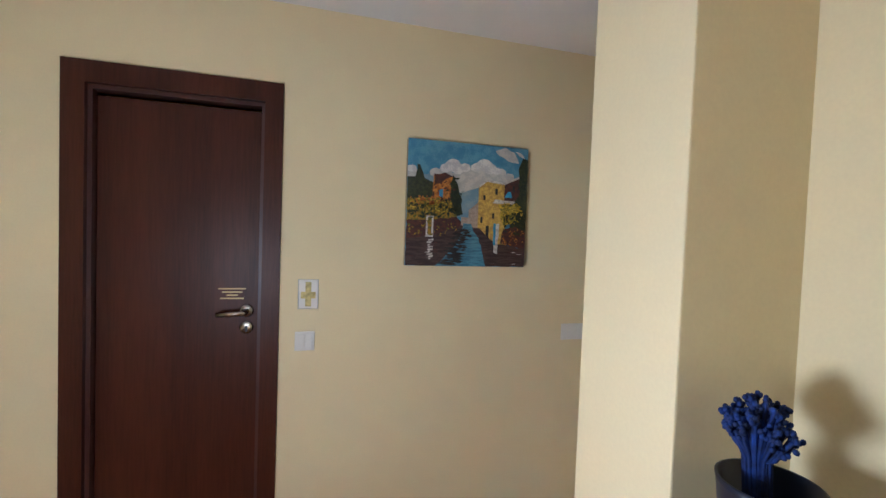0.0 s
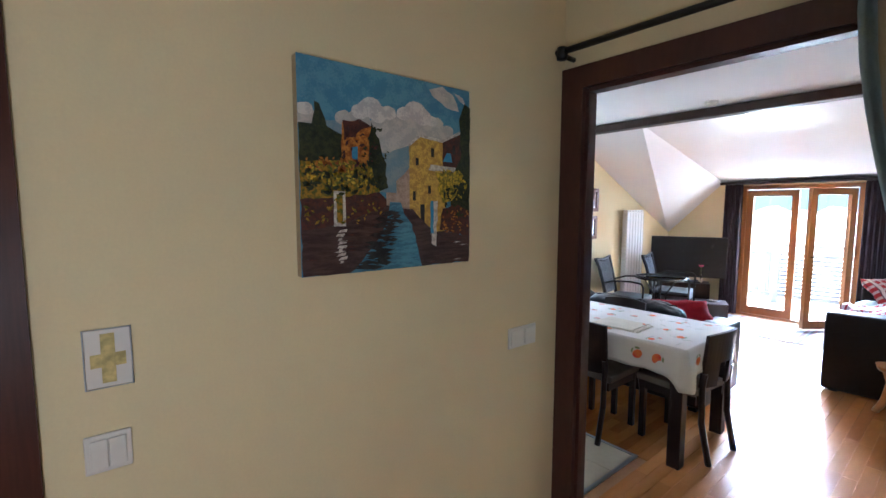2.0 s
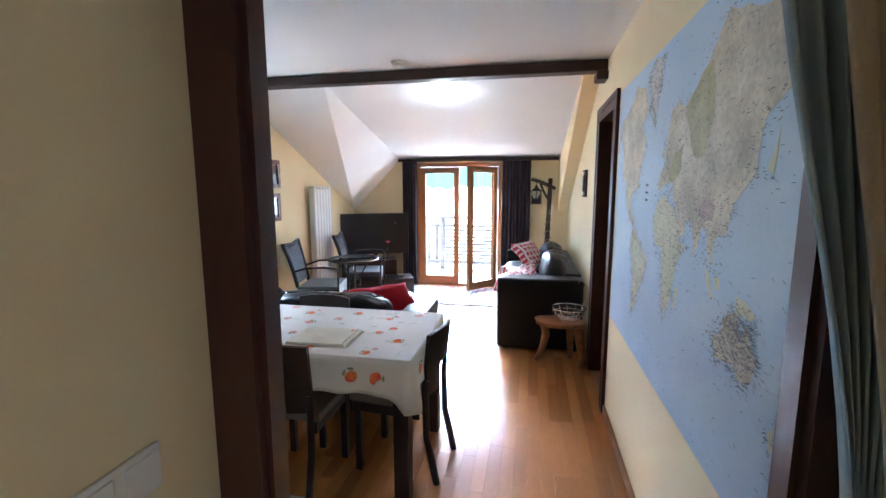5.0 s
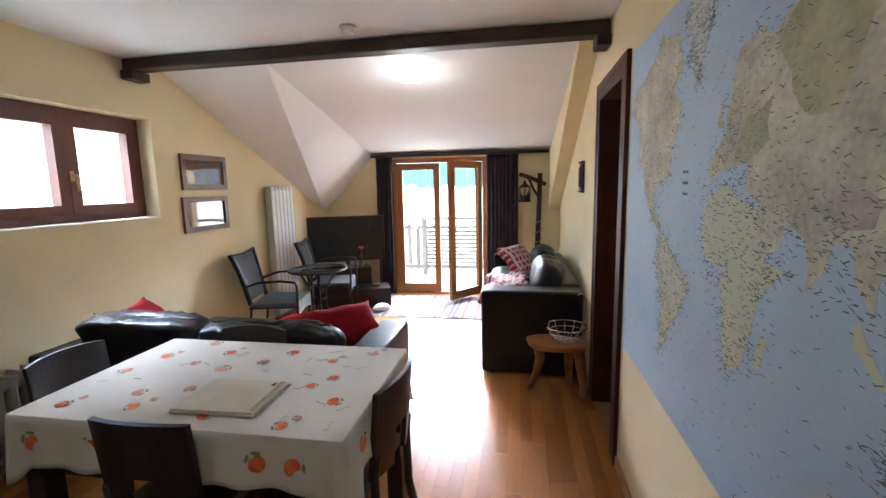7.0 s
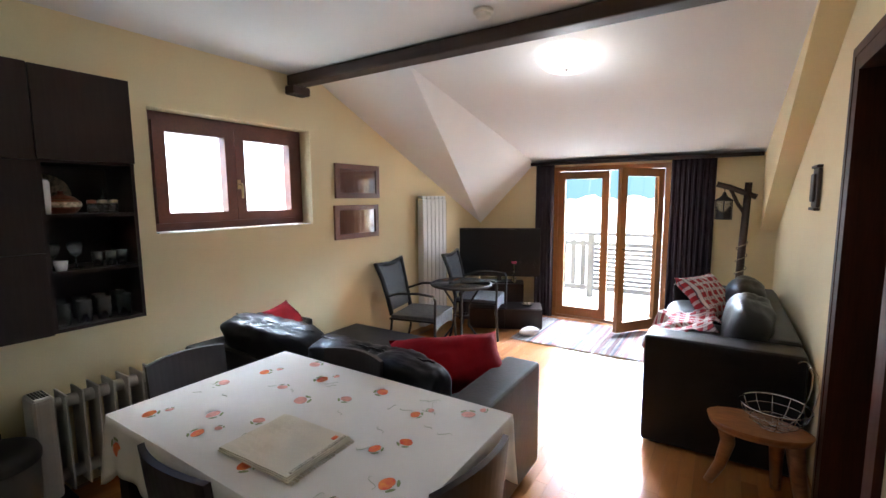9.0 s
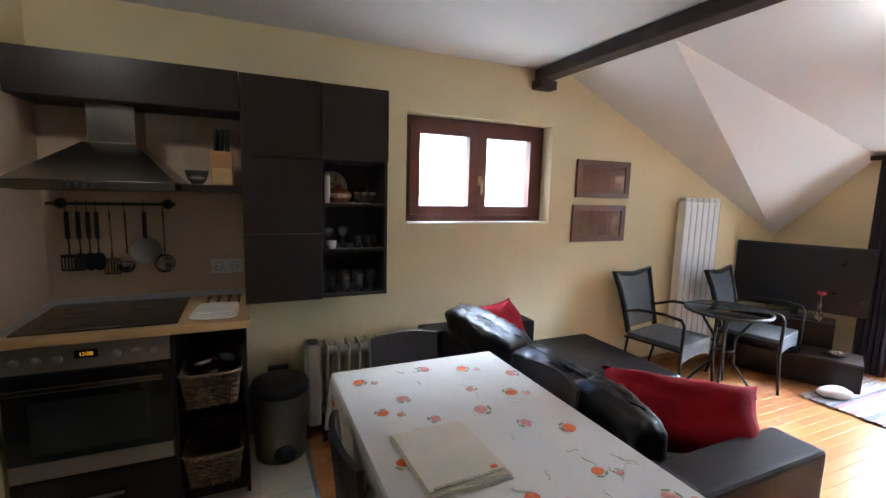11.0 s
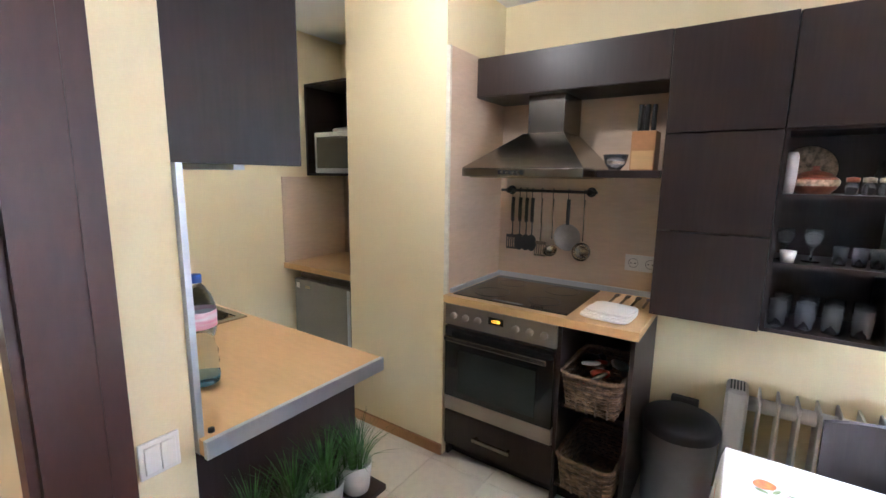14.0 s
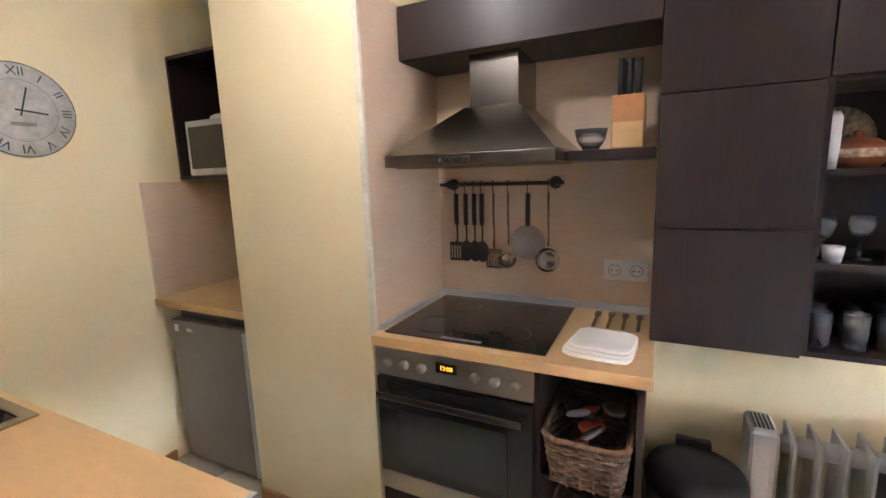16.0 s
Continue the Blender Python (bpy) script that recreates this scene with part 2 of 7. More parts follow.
def plate(bm, pts, axis_m, depth=0.001):
    """A flat shape with the outline pts, thickened by depth; axis_m lays it in place."""
    a = [bm.verts.new(axis_m @ Vector((x, y, 0))) for x, y in pts]
    b = [bm.verts.new(axis_m @ Vector((x, y, depth))) for x, y in pts]
    n = len(pts)
    for i in range(n):
        bm.faces.new((a[i], a[(i + 1) % n], b[(i + 1) % n], b[i]))
    bm.faces.new(b)
    return bm


def mesh_of(name, bm, material):
    bmesh.ops.recalc_face_normals(bm, faces=bm.faces)
    me = bpy.data.meshes.new(name)
    bm.to_mesh(me)
    bm.free()
    if material:
        me.materials.append(material)
    return me


def part(name, bm, material, parent, label=""):
    ob = new(name, mesh_of(name, bm, material))
    ob.parent = parent
    return tagged(ob, label)


def thing(name, m, label, category, group=""):
    ob = new(name)
    ob.empty_display_size = 0.1
    ob.matrix_world = m
    return tagged(ob, label, category, group)


def single(name, bm, material, label, category, m=None, group=""):
    ob = new(name, mesh_of(name, bm, material))
    if m is not None:
        ob.matrix_world = m
    return tagged(ob, label, category, group)


def structure(name, bm, material, label=""):
    return tagged(new(name, mesh_of(name, bm, material)), label, "", "", "structure")


def B(*a, **k):
    return box(bmesh.new(), *a, **k)


def boxes(*rows):
    bm = bmesh.new()
    for r in rows:
        box(bm, *r)
    return bm


def text_mesh(name, body, size, material, parent, m, label=""):
    cu = bpy.data.curves.new(name, "FONT")
    cu.body, cu.size, cu.align_x, cu.align_y, cu.extrude = body, size, "CENTER", "CENTER", 0.0004
    tmp = bpy.data.objects.new(name, cu)
    scene.collection.objects.link(tmp)
    me = bpy.data.meshes.new_from_object(tmp)
    bpy.data.objects.remove(tmp)
    me.materials.append(material)
    ob = new(name, me)
    ob.parent = parent
    ob.matrix_local = m
    return tagged(ob, label)


# ---- structure ----
CEIL = 2.44
structure("wall_north", boxes((0.9, 4.48, 5.12, 5.42, 0, 2.6), (5.66, 8.9, 5.12, 5.42, 0, 2.6), (4.48, 5.66, 5.12, 5.42, 0, 1.31), (4.48, 5.66, 5.12, 5.42, 2.05, 2.6)), CREAM, "cream painted kitchen and window wall")
structure("wall_east", boxes((8.6, 8.9, 0, 2.80, 0, 2.6), (8.6, 8.9, 4.10, 5.12, 0, 2.6), (8.6, 8.9, 2.80, 4.10, 1.88, 2.6)), CREAM, "cream painted wall with the balcony door")
structure("wall_south", boxes((2.80, 4.97, 1.70, 1.845, 0, 2.6), (5.75, 8.6, 1.70, 1.845, 0, 2.6), (4.97, 5.75, 1.70, 1.845, 2.08, 2.6)), CREAM, "cream painted wall with the map")
structure("wall_hall_stub", B(1.77, 2.74, 1.61, 1.87, 0, 2.6, bevel=0.004), CREAM, "cream painted wall end in the hall")
structure("wall_hall_north", boxes((-0.6, 0.37, 3.0, 3.2, 0, 2.6), (1.02, 2.80, 3.0, 3.165, 0, 2.6), (0.37, 1.02, 3.0, 3.2, 2.06, 2.6)), CREAM, "cream painted hall wall with the picture")
structure("wall_opening", boxes((2.74, 2.80, 1.845, 3.0, 2.06, 2.6), (2.74, 2.80, 1.70, 1.87, 0, 2.06)), CREAM, "cream wall over the wide opening")
structure("wall_hall_west", B(-0.72, -0.6, -0.5, 3.2, 0, 2.6), CREAM)
structure("wall_hall_south", B(-0.72, 2.2, -0.62, -0.5, 0, 2.6), CREAM)
structure("wall_hall_east", B(2.03, 2.15, -0.5, 1.61, 0, 2.6), CREAM)
structure("wall_niche", B(1.09, 1.21, 3.165, 5.12, 0, 2.6), CREAM, "cream painted wall with the clock")
structure("wall_pillar", B(1.88, 2.56, 4.53, 5.12, 0, 2.6, bevel=0.003), CREAM, "cream painted pillar between fridge and stove")
structure("wall_bedroom", boxes((3.9, 8.6, 0, 0.12, 0, 2.6), (3.9, 4.02, 0.12, 1.70, 0, 2.6), (7.4, 7.52, 0.12, 1.70, 0, 2.6)), CREAM)
structure("wall_behind_door", B(0.2, 1.2, 3.2, 3.26, 0, 2.6), CREAM)

# ceiling: level over hall and kitchen, steep roof at both sides, a dormer between
XR, ZR, ZL = 5.80, CEIL, 1.17
bm = bmesh.new()
box(bm, -0.72, XR, -0.62, 5.42, CEIL, CEIL + 0.12)
structure("ceiling", bm, WHITE, "white painted level ceiling")


def slab(name, pts, up, material, label=""):
    bm = bmesh.new()
    a = [bm.verts.new(p) for p in pts]
    b = [bm.verts.new(Vector(p) + Vector(up)) for p in pts]
    bm.faces.new(a), bm.faces.new(b)
    for i in range(len(a)):
        bm.faces.new((a[i], a[(i + 1) % len(a)], b[(i + 1) % len(a)], b[i]))
    return structure(name, bm, material, label)


P0, Q0, L0 = (XR, 4.22, ZR), (8.6, 4.35, 1.94), (8.6, 5.12, ZL)
slab("ceiling_slope_north", [(XR, 5.12, ZR), P0, L0], (0, 0, 0.1), WHITE, "white painted steep roof slope")
slab("ceiling_dormer_cheek", [P0, Q0, L0], (0, 0, 0.1), WHITE, "white painted dormer cheek")
slab("ceiling_dormer", [P0, Q0, (8.6, 1.98, 1.94), (XR, 1.98, ZR)], (0, 0, 0.1), WHITE, "white painted dormer ceiling")
slab("ceiling_cheek_south", [(XR, 1.98, ZR), (8.6, 1.98, 1.94), (8.6, 1.98, ZL)], (0, -0.03, 0), CREAM, "cream painted dormer cheek")
slab("ceiling_slope_south", [(XR, 1.95, ZR), (8.6, 1.95, ZL), (8.6, 1.845, ZL), (XR, 1.845, ZR)], (0, 0, 0.1), CREAM, "cream painted steep roof slope")
structure("ceiling_bedroom", B(5.8, 8.6, 0, 1.70, CEIL, CEIL + 0.1), WHITE)

bm = bmesh.new()
box(bm, 5.46, 5.58, 1.85, 5.115, 2.355, 2.435, 0.012)
beam = structure("beam", bm, BEAMWOOD, "dark stained wooden ceiling beam")
part("beam_end", B(5.44, 5.60, 5.02, 5.118, 2.29, 2.355, bevel=0.012), BEAMWOOD, beam)
part("beam_end", B(5.44, 5.60, 1.847, 1.93, 2.29, 2.355, bevel=0.012), BEAMWOOD, beam)


# ---- openings: doors, windows, trim ----
# room door in the hall
door = structure("door_1", boxes((0.32, 0.395, 2.985, 3.16, 0, 2.03), (1.01, 1.08, 2.985, 3.16, 0, 2.03), (0.32, 1.08, 2.985, 3.16, 2.03, 2.11)), DOORWOOD, "closed dark mahogany room door in its frame")
part("stop_moulding", boxes((0.395, 0.41, 3.01, 3.06, 0, 2.015), (0.995, 1.01, 3.01, 3.06, 0, 2.015), (0.395, 1.01, 3.01, 3.06, 2.015, 2.03)), FRAMEWOOD, door)
leaf = part("door_leaf", B(0.412, 0.993, 3.045, 3.085, 0.008, 2.0, bevel=0.003), DOORWOOD, door)
bm = bmesh.new()
tube(bm, [(0.95, 3.043, 1.17), (0.95, 2.985, 1.17), (0.94, 2.978, 1.169), (0.845, 2.978, 1.165)], 0.011, 10)
part("door_handle", bm, STEEL, leaf, "satin steel lever handle")
for z in (1.17, 1.10):
    bm = bmesh.new()
    lathe(bm, [(0, 0), (0.027, 0), (0.027, 0.008), (0.022, 0.011), (0, 0.011)])
    bm.transform(Matrix.Translation((0.95, 3.044, z)) @ Matrix.Rotation(radians(90), 4, "X"))
    part("escutcheon", bm, STEEL, leaf)
part("keyhole", B(0.946, 0.954, 3.030, 3.034, 1.083, 1.108), BLACKPLASTIC, leaf)
for i, (w, z) in enumerate(((0.105, 1.262), (0.078, 1.248), (0.044, 1.235), (0.09, 1.222))):
    part("print_line", B(0.892 - w / 2, 0.892 + w / 2, 3.0438, 3.0446, z - 0.003, z + 0.003), GOLDTEXT, leaf)

# wide opening to the living room
opening = structure("trim_opening", boxes((2.722, 2.82, 2.90, 2.998, 0, 2.03), (2.722, 2.82, 1.873, 1.93, 0, 2.03), (2.722, 2.82, 1.873, 2.998, 2.03, 2.115)), FRAMEWOOD, "dark brown wooden frame of the wide opening")
part("architrave", boxes((2.803, 2.822, 2.998, 3.04, 0, 2.115), (2.803, 2.822, 1.85, 1.873, 0, 2.115)), FRAMEWOOD, opening)
part("inner_lining", boxes((2.745, 2.80, 2.885, 2.9, 0, 2.015), (2.745, 2.80, 1.93, 1.942, 0, 2.015), (2.745, 2.80, 1.942, 2.885, 2.015, 2.03)), FRAMEWOOD, opening)

# door in the south wall, standing open to a dark bedroom
d2 = structure("door_2", boxes((4.985, 5.06, 1.69, 1.865, 0, 2.02), (5.67, 5.745, 1.69, 1.865, 0, 2.02), (4.985, 5.745, 1.69, 1.865, 2.02, 2.085)), DOORWOOD, "dark brown frame of an open bedroom door")
part("architrave", boxes((4.95, 4.985, 1.846, 1.868, 0, 2.085), (5.745, 5.79, 1.846, 1.868, 0, 2.085), (4.95, 5.79, 1.846, 1.868, 2.085, 2.125)), DOORWOOD, d2)
part("door_leaf", B(5.62, 5.66, 1.05, 1.69, 0.01, 2.01, bevel=0.003), DOORWOOD, d2)

# window over the table, frame set back in its reveal
win = structure("window_1", boxes((4.48, 4.54, 5.24, 5.31, 1.31, 2.05), (5.60, 5.66, 5.24, 5.31, 1.31, 2.05), (4.54, 5.60, 5.24, 5.31, 1.31, 1.365), (4.54, 5.60, 5.24, 5.31, 1.995, 2.05)), WINWOOD, "reddish brown wooden two-leaf window")
for x0, x1 in ((4.542, 5.068), (5.072, 5.598)):
    sash = part("sash", boxes((x0, x0 + 0.07, 5.215, 5.285, 1.367, 1.993), (x1 - 0.07, x1, 5.215, 5.285, 1.367, 1.993), (x0 + 0.07, x1 - 0.07, 5.215, 5.285, 1.367, 1.43), (x0 + 0.07, x1 - 0.07, 5.215, 5.285, 1.93, 1.993)), WINWOOD, win)
    pane = part("pane", B(x0 + 0.065, x1 - 0.065, 5.246, 5.252, 1.425, 1.935), PANE, sash)
    pane.visible_shadow = False
bm = bmesh.new()
tube(bm, [(5.085, 5.214, 1.62), (5.085, 5.175, 1.62), (5.085, 5.172, 1.61), (5.085, 5.172, 1.52)], 0.008, 8)
box(bm, 5.072, 5.098, 5.205, 5.214, 1.585, 1.65, 0.003)
part("window_handle", bm, mat("brass", (0.55, 0.38, 0.18), 0.3, 1.0), win, "brass lever handle")
part("window_sill", B(4.50, 5.64, 5.125, 5.24, 1.311, 1.318), WHITE, win)

# balcony door: one leaf shut, the other swung into the room
bd = structure("door_3", boxes((8.62, 8.72, 2.80, 2.855, 0, 1.88), (8.62, 8.72, 4.045, 4.10, 0, 1.88), (8.62, 8.72, 2.855, 4.045, 1.825, 1.88), (8.62, 8.72, 2.855, 4.045, 0, 0.03)), OAK, "orange pine double balcony door, one leaf open inward")


def balcony_leaf(name, m):
    w, h = 0.60, 1.78
    fr = part(name, boxes((0, 0.055, 0, 0.08, 0, h), (0, 0.055, w - 0.08, w, 0, h), (0, 0.055, 0.08, w - 0.08, 0, 0.11), (0, 0.055, 0.08, w - 0.08, h - 0.085, h)), OAK, bd)
    fr.matrix_local = m
    p = part("pane", B(0.024, 0.03, 0.075, w - 0.075, 0.105, h - 0.08), PANE, fr)
    p.visible_shadow = False
    bm = bmesh.new()
    tube(bm, [(-0.002, w - 0.04, 0.92), (-0.045, w - 0.04, 0.92), (-0.048, w - 0.06, 0.92), (-0.048, w - 0.15, 0.92)], 0.008, 8)
    part("door_handle", bm, STEEL, fr)
    return fr


balcony_leaf("leaf_shut", Matrix.Translation((8.63, 4.045, 0.035)) @ Matrix.Rotation(radians(180), 4, "Z") @ Matrix.Translation((-0.055, 0, 0)))
balcony_leaf("leaf_open", Matrix.Translation((8.62, 2.86, 0.035)) @ Matrix.Rotation(radians(54), 4, "Z"))

# skirting
structure("baseboard", boxes((2.88, 4.945, 1.846, 1.858, 0, 0.06), (5.80, 8.59, 1.846, 1.858, 0, 0.06), (4.9, 8.59, 5.107, 5.119, 0, 0.06), (8.588, 8.599, 1.86, 2.79, 0, 0.06), (8.588, 8.599, 4.11, 5.105, 0, 0.06)), mat("oak_skirting", (0.45, 0.22, 0.08), 0.4), "oak skirting board")
structure("baseboard_kitchen", boxes((1.885, 2.56, 4.517, 4.529, 0, 0.06), (1.211, 1.222, 3.80, 4.55, 0, 0.06)), mat("oak_skirting_kitchen", (0.45, 0.22, 0.08), 0.4), "oak skirting board in the kitchen")

# ---- outside ----
bf = structure("balcony_floor", B(8.9, 10.4, 0.5, 6.5, -0.10, 0.0), BALCFLOOR, "pale balcony floor")
structure("ground", B(10.45, 1500, -900, 900, -6.2, -6.0), mat("snowy_meadow", (0.62, 0.64, 0.60), 0.9, vary=0.15, scale=0.05, fine=0.6, bump=0), "bright hazy meadow below")
structure("ground_north", B(-900, 10.45, 5.6, 900, -6.2, -6.0), mat("pale_meadow", (0.55, 0.58, 0.50), 0.9, vary=0.15, scale=0.05, fine=0.6, bump=0))


def railing(m, length):
    r = thing("balcony_railing", m, "weathered grey wooden balcony railing", "railing")
    part("top_rail", B(-0.04, 0.05, 0, length, 0.94, 0.985, bevel=0.006), BALCWOOD, r)
    part("rail", B(-0.02, 0.02, 0, length, 0.78, 0.84, bevel=0.004), BALCWOOD, r)
    part("rail", B(-0.02, 0.02, 0, length, 0.10, 0.17, bevel=0.004), BALCWOOD, r)
    y = 0.05
    while y < length - 0.05:
        if y > 2.4:
            part("baluster", B(0.02, 0.04, y, y + 0.075, 0.08, 0.86), BALCWOOD, r)
        y += 0.15
    for y in (0.0, 1.2, 2.32, length - 0.1):
        part("post", B(-0.045, 0.045, y, y + 0.09, 0, 0.94, bevel=0.006), BALCWOOD, r)
    for i in range(9):
        part("slat", B(0.022, 0.034, 0.09, 2.32, 0.18 + i * 0.066, 0.225 + i * 0.066), BALCWOOD, r)
    return r


railing(pose(10.0, 1.6, 0), 4.8)

# wooded hills and pale meadow far beyond the balcony, daylight put in as glow
random.seed(5)


def hill(name, x, y0, y1, base, top, color, glow_level):
    # Black base: daylight and haze are put into the emission colour.
    m = glow(name + "_glow", color, glow_level)
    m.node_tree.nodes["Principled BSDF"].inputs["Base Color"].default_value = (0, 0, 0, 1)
    bm = bmesh.new()
    n = 160
    row = []
    for i in range(n + 1):
        y = y0 + (y1 - y0) * i / n
        h = top * (0.75 + 0.35 * noise.noise(Vector((y * 0.0022, x * 0.01, 0)))) + 7 * random.random()
        row.append((bm.verts.new((x, y, base)), bm.verts.new((x + 60, y, base + h))))
    for a, b in zip(row, row[1:]):
        bm.faces.new((a[0], b[0], b[1], a[1]))
    return tagged(new(name, mesh_of(name, bm, m)), "far backdrop slope, its hazy daylight put in as glow colour", "hills", "", "structure")


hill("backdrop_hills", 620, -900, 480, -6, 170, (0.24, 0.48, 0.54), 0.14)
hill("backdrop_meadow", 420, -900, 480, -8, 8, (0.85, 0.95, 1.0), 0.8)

# ---- living room: large things ----


def dining_chair(m, label):
    c = thing("dining_chair", m, label, "chair", "chairs round the table")
    # local: the seat faces +x, the back stands at x = 0
    part("seat", B(0.03, 0.42, -0.19, 0.19, 0.40, 0.445, bevel=0.012), mat_seat, c, "taupe padded seat")
    n = 12
    for k, (z0, z1, a0, a1) in enumerate(((0.62, 0.80, -1, 1), (0.47, 0.62, -1, -0.32), (0.47, 0.62, 0.32, 1))):
        g, bm = [], bmesh.new()
        for i in range(n + 1):
            s = a0 + (a1 - a0) * i / n
            col = []
            for j in range(4):
                z = z0 + (z1 - z0) * j / 3
                x = -0.035 * (1 - s * s) - 0.10 * (z - 0.45)
                zz = z + (0.012 * (1 - s * s) if z1 > 0.7 and j == 3 else 0)
                col.append((bm.verts.new((x, 0.175 * s, zz)), bm.verts.new((x + 0.02, 0.175 * s, zz))))
            g.append(col)
        for i in range(n):
            for j in range(3):
                bm.faces.new((g[i][j][0], g[i + 1][j][0], g[i + 1][j + 1][0], g[i][j + 1][0]))
                bm.faces.new((g[i][j][1], g[i][j + 1][1], g[i + 1][j + 1][1], g[i + 1][j][1]))
            for j in (0, 3):
                bm.faces.new((g[i][j][0], g[i + 1][j][0], g[i + 1][j][1], g[i][j][1]))
        for i in (0, n):
            for j in range(3):
                bm.faces.new((g[i][j][0], g[i][j + 1][0], g[i][j + 1][1], g[i][j][1]))
        part("backrest" if k == 0 else "back_post", bm, WENGE, c)
    for x, y in ((0.38, -0.16), (0.38, 0.16)):
        part("leg", B(x - 0.018, x + 0.018, y - 0.018, y + 0.018, 0, 0.40, bevel=0.004), WENGE, c)
    for y in (-0.16, 0.16):
        bm = bmesh.new()
        tube(bm, [(-0.06, y, 0), (-0.005, y, 0.25), (0.0, y, 0.48), (-0.01, y, 0.56)], 0.019, 6)
        part("leg", bm, WENGE, c)
    part("seat_rail", boxes((0.03, 0.40, -0.175, -0.155, 0.345, 0.40), (0.03, 0.40, 0.155, 0.175, 0.345, 0.40), (0.38, 0.40, -0.155, 0.155, 0.345, 0.40)), WENGE, c)
    return c


mat_seat = mat("taupe_seat_cloth", (0.20, 0.16, 0.13), 0.9, vary=0.1, scale=10, bump=0.3)
# dining table
T0, T1, T2, T3, TZ = 3.82, 4.58, 2.895, 4.125, 0.745
tb = thing("dining_table", pose(0, 0, 0), "dark wenge rectangular dining table", "table")
part("tabletop", B(T0, T1, T2, T3, TZ - 0.035, TZ - 0.004), WENGE, tb)
for x in (T0 + 0.01, T1 - 0.085):
    for y in (T2 + 0.01, T3 - 0.085):
        part("leg", B(x, x + 0.075, y, y + 0.075, 0, TZ - 0.035, bevel=0.004), WENGE, tb)
part("apron", boxes((T0 + 0.09, T1 - 0.09, T2 + 0.02, T2 + 0.04, 0.64, TZ - 0.035), (T0 + 0.09, T1 - 0.09, T3 - 0.04, T3 - 0.02, 0.64, TZ - 0.035), (T0 + 0.02, T0 + 0.04, T2 + 0.09, T3 - 0.09, 0.64, TZ - 0.035), (T1 - 0.04, T1 - 0.02, T2 + 0.09, T3 - 0.09, 0.64, TZ - 0.035)), WENGE, tb)

# tablecloth: flat top, hanging sides with folds and pointed corners
cl = thing("tablecloth", pose(0, 0, 0), "cream cotton tablecloth printed with red apples", "tablecloth")
bm = bmesh.new()


def drape(u):
    """Runs round the table top once: the place on the edge, the way out and how near a corner."""
    w, d = T1 - T0 + 0.012, T3 - T2 + 0.012
    s = u * 2 * (w + d)
    x0, y0 = T0 - 0.006, T2 - 0.006
    if s < w:
        return Vector((x0 + s, y0, 0)), Vector((0, -1, 0)), min(s, w - s)
    s -= w
    if s < d:
        return Vector((x0 + w, y0 + s, 0)), Vector((1, 0, 0)), min(s, d - s)
    s -= d
    if s < w:
        return Vector((x0 + w - s, y0 + d, 0)), Vector((0, 1, 0)), min(s, w - s)
    s -= w
    return Vector((x0, y0 + d - s, 0)), Vector((-1, 0, 0)), min(s, d - s)


N, rings = 240, []
for j in range(9):
    ring = []
    for i in range(N):
        p, o, c = drape(i / N)
        hang = 0.175 + 0.075 * math.exp(-(c / 0.07) ** 2)
        k = j / 8
        fold = 0.009 * math.sin(i * 0.55) + 0.007 * math.sin(i * 0.21 + 1) + 0.025 * math.exp(-(c / 0.05) ** 2)
        q = p + o * (0.004 + k * fold + 0.012 * k) + Vector((0, 0, TZ - k * hang))
        if j == 0:
            q = p + Vector((0, 0, TZ))
        ring.append(bm.verts.new(q))
    rings.append(ring)
for a, b in zip(rings, rings[1:]):
    for i in range(N):
        bm.faces.new((a[i], a[(i + 1) % N], b[(i + 1) % N], b[i])).smooth = True
bm.faces.new(rings[0])
cb = part("cloth", bm, CLOTH, cl)
sol = cb.modifiers.new("thickness", "SOLIDIFY")
sol.thickness, sol.offset = 0.002, 1
rnd = random.Random(11)


def apple(x, y, r, ink, m=None):
    m = m or Matrix.Translation((x, y, TZ + 0.0022))
    turn = rnd.uniform(0, 6.28)
    q = m @ Matrix.Rotation(turn, 4, "Z")
    bm = bmesh.new()
    plate(bm, [(r * (1 + 0.12 * math.cos(2 * a) - 0.1 * math.exp(-8 * (a - 1.57) ** 2)) * math.cos(a), r * 0.92 * (1 - 0.18 * math.exp(-10 * (a - 1.57) ** 2)) * math.sin(a)) for a in [k * 0.2618 for k in range(24)]], q, 0.0006)
    part("apple_print", bm, ink, cl, "printed apple")
    bm = bmesh.new()
    for s in (1, -1):
        d = q @ Matrix.Translation((s * r * 0.7, r * 1.05, 0)) @ Matrix.Rotation(s * -0.6, 4, "Z")
        plate(bm, [(r * 0.62 * math.cos(k * 0.7854), r * 0.22 * math.sin(k * 0.7854)) for k in range(8)], d, 0.0005)
    part("leaf_print", bm, PRINTGREEN, cl, "printed leaves")


TOPAPPLES = ((3.90, 4.00), (4.02, 3.80), (4.20, 4.03), (4.36, 3.98), (4.08, 3.62), (4.30, 3.78), (4.44, 3.70), (4.26, 3.62), (4.48, 3.40), (4.40, 3.18), (4.24, 3.10), (4.16, 3.16), (4.50, 3.02), (4.05, 3.02), (3.90, 3.42), (3.87, 3.12), (4.54, 3.86), (4.36, 3.48), (3.92, 3.72))
for i, (x, y) in enumerate(TOPAPPLES):
    apple(x, y, rnd.uniform(0.019, 0.028), APPLEPALE if (y > 3.55 and i % 3) or i % 5 == 2 else APPLE)
    if i % 3 == 0:
        apple(x + 0.055, y - 0.03, 0.013, APPLEPALE)
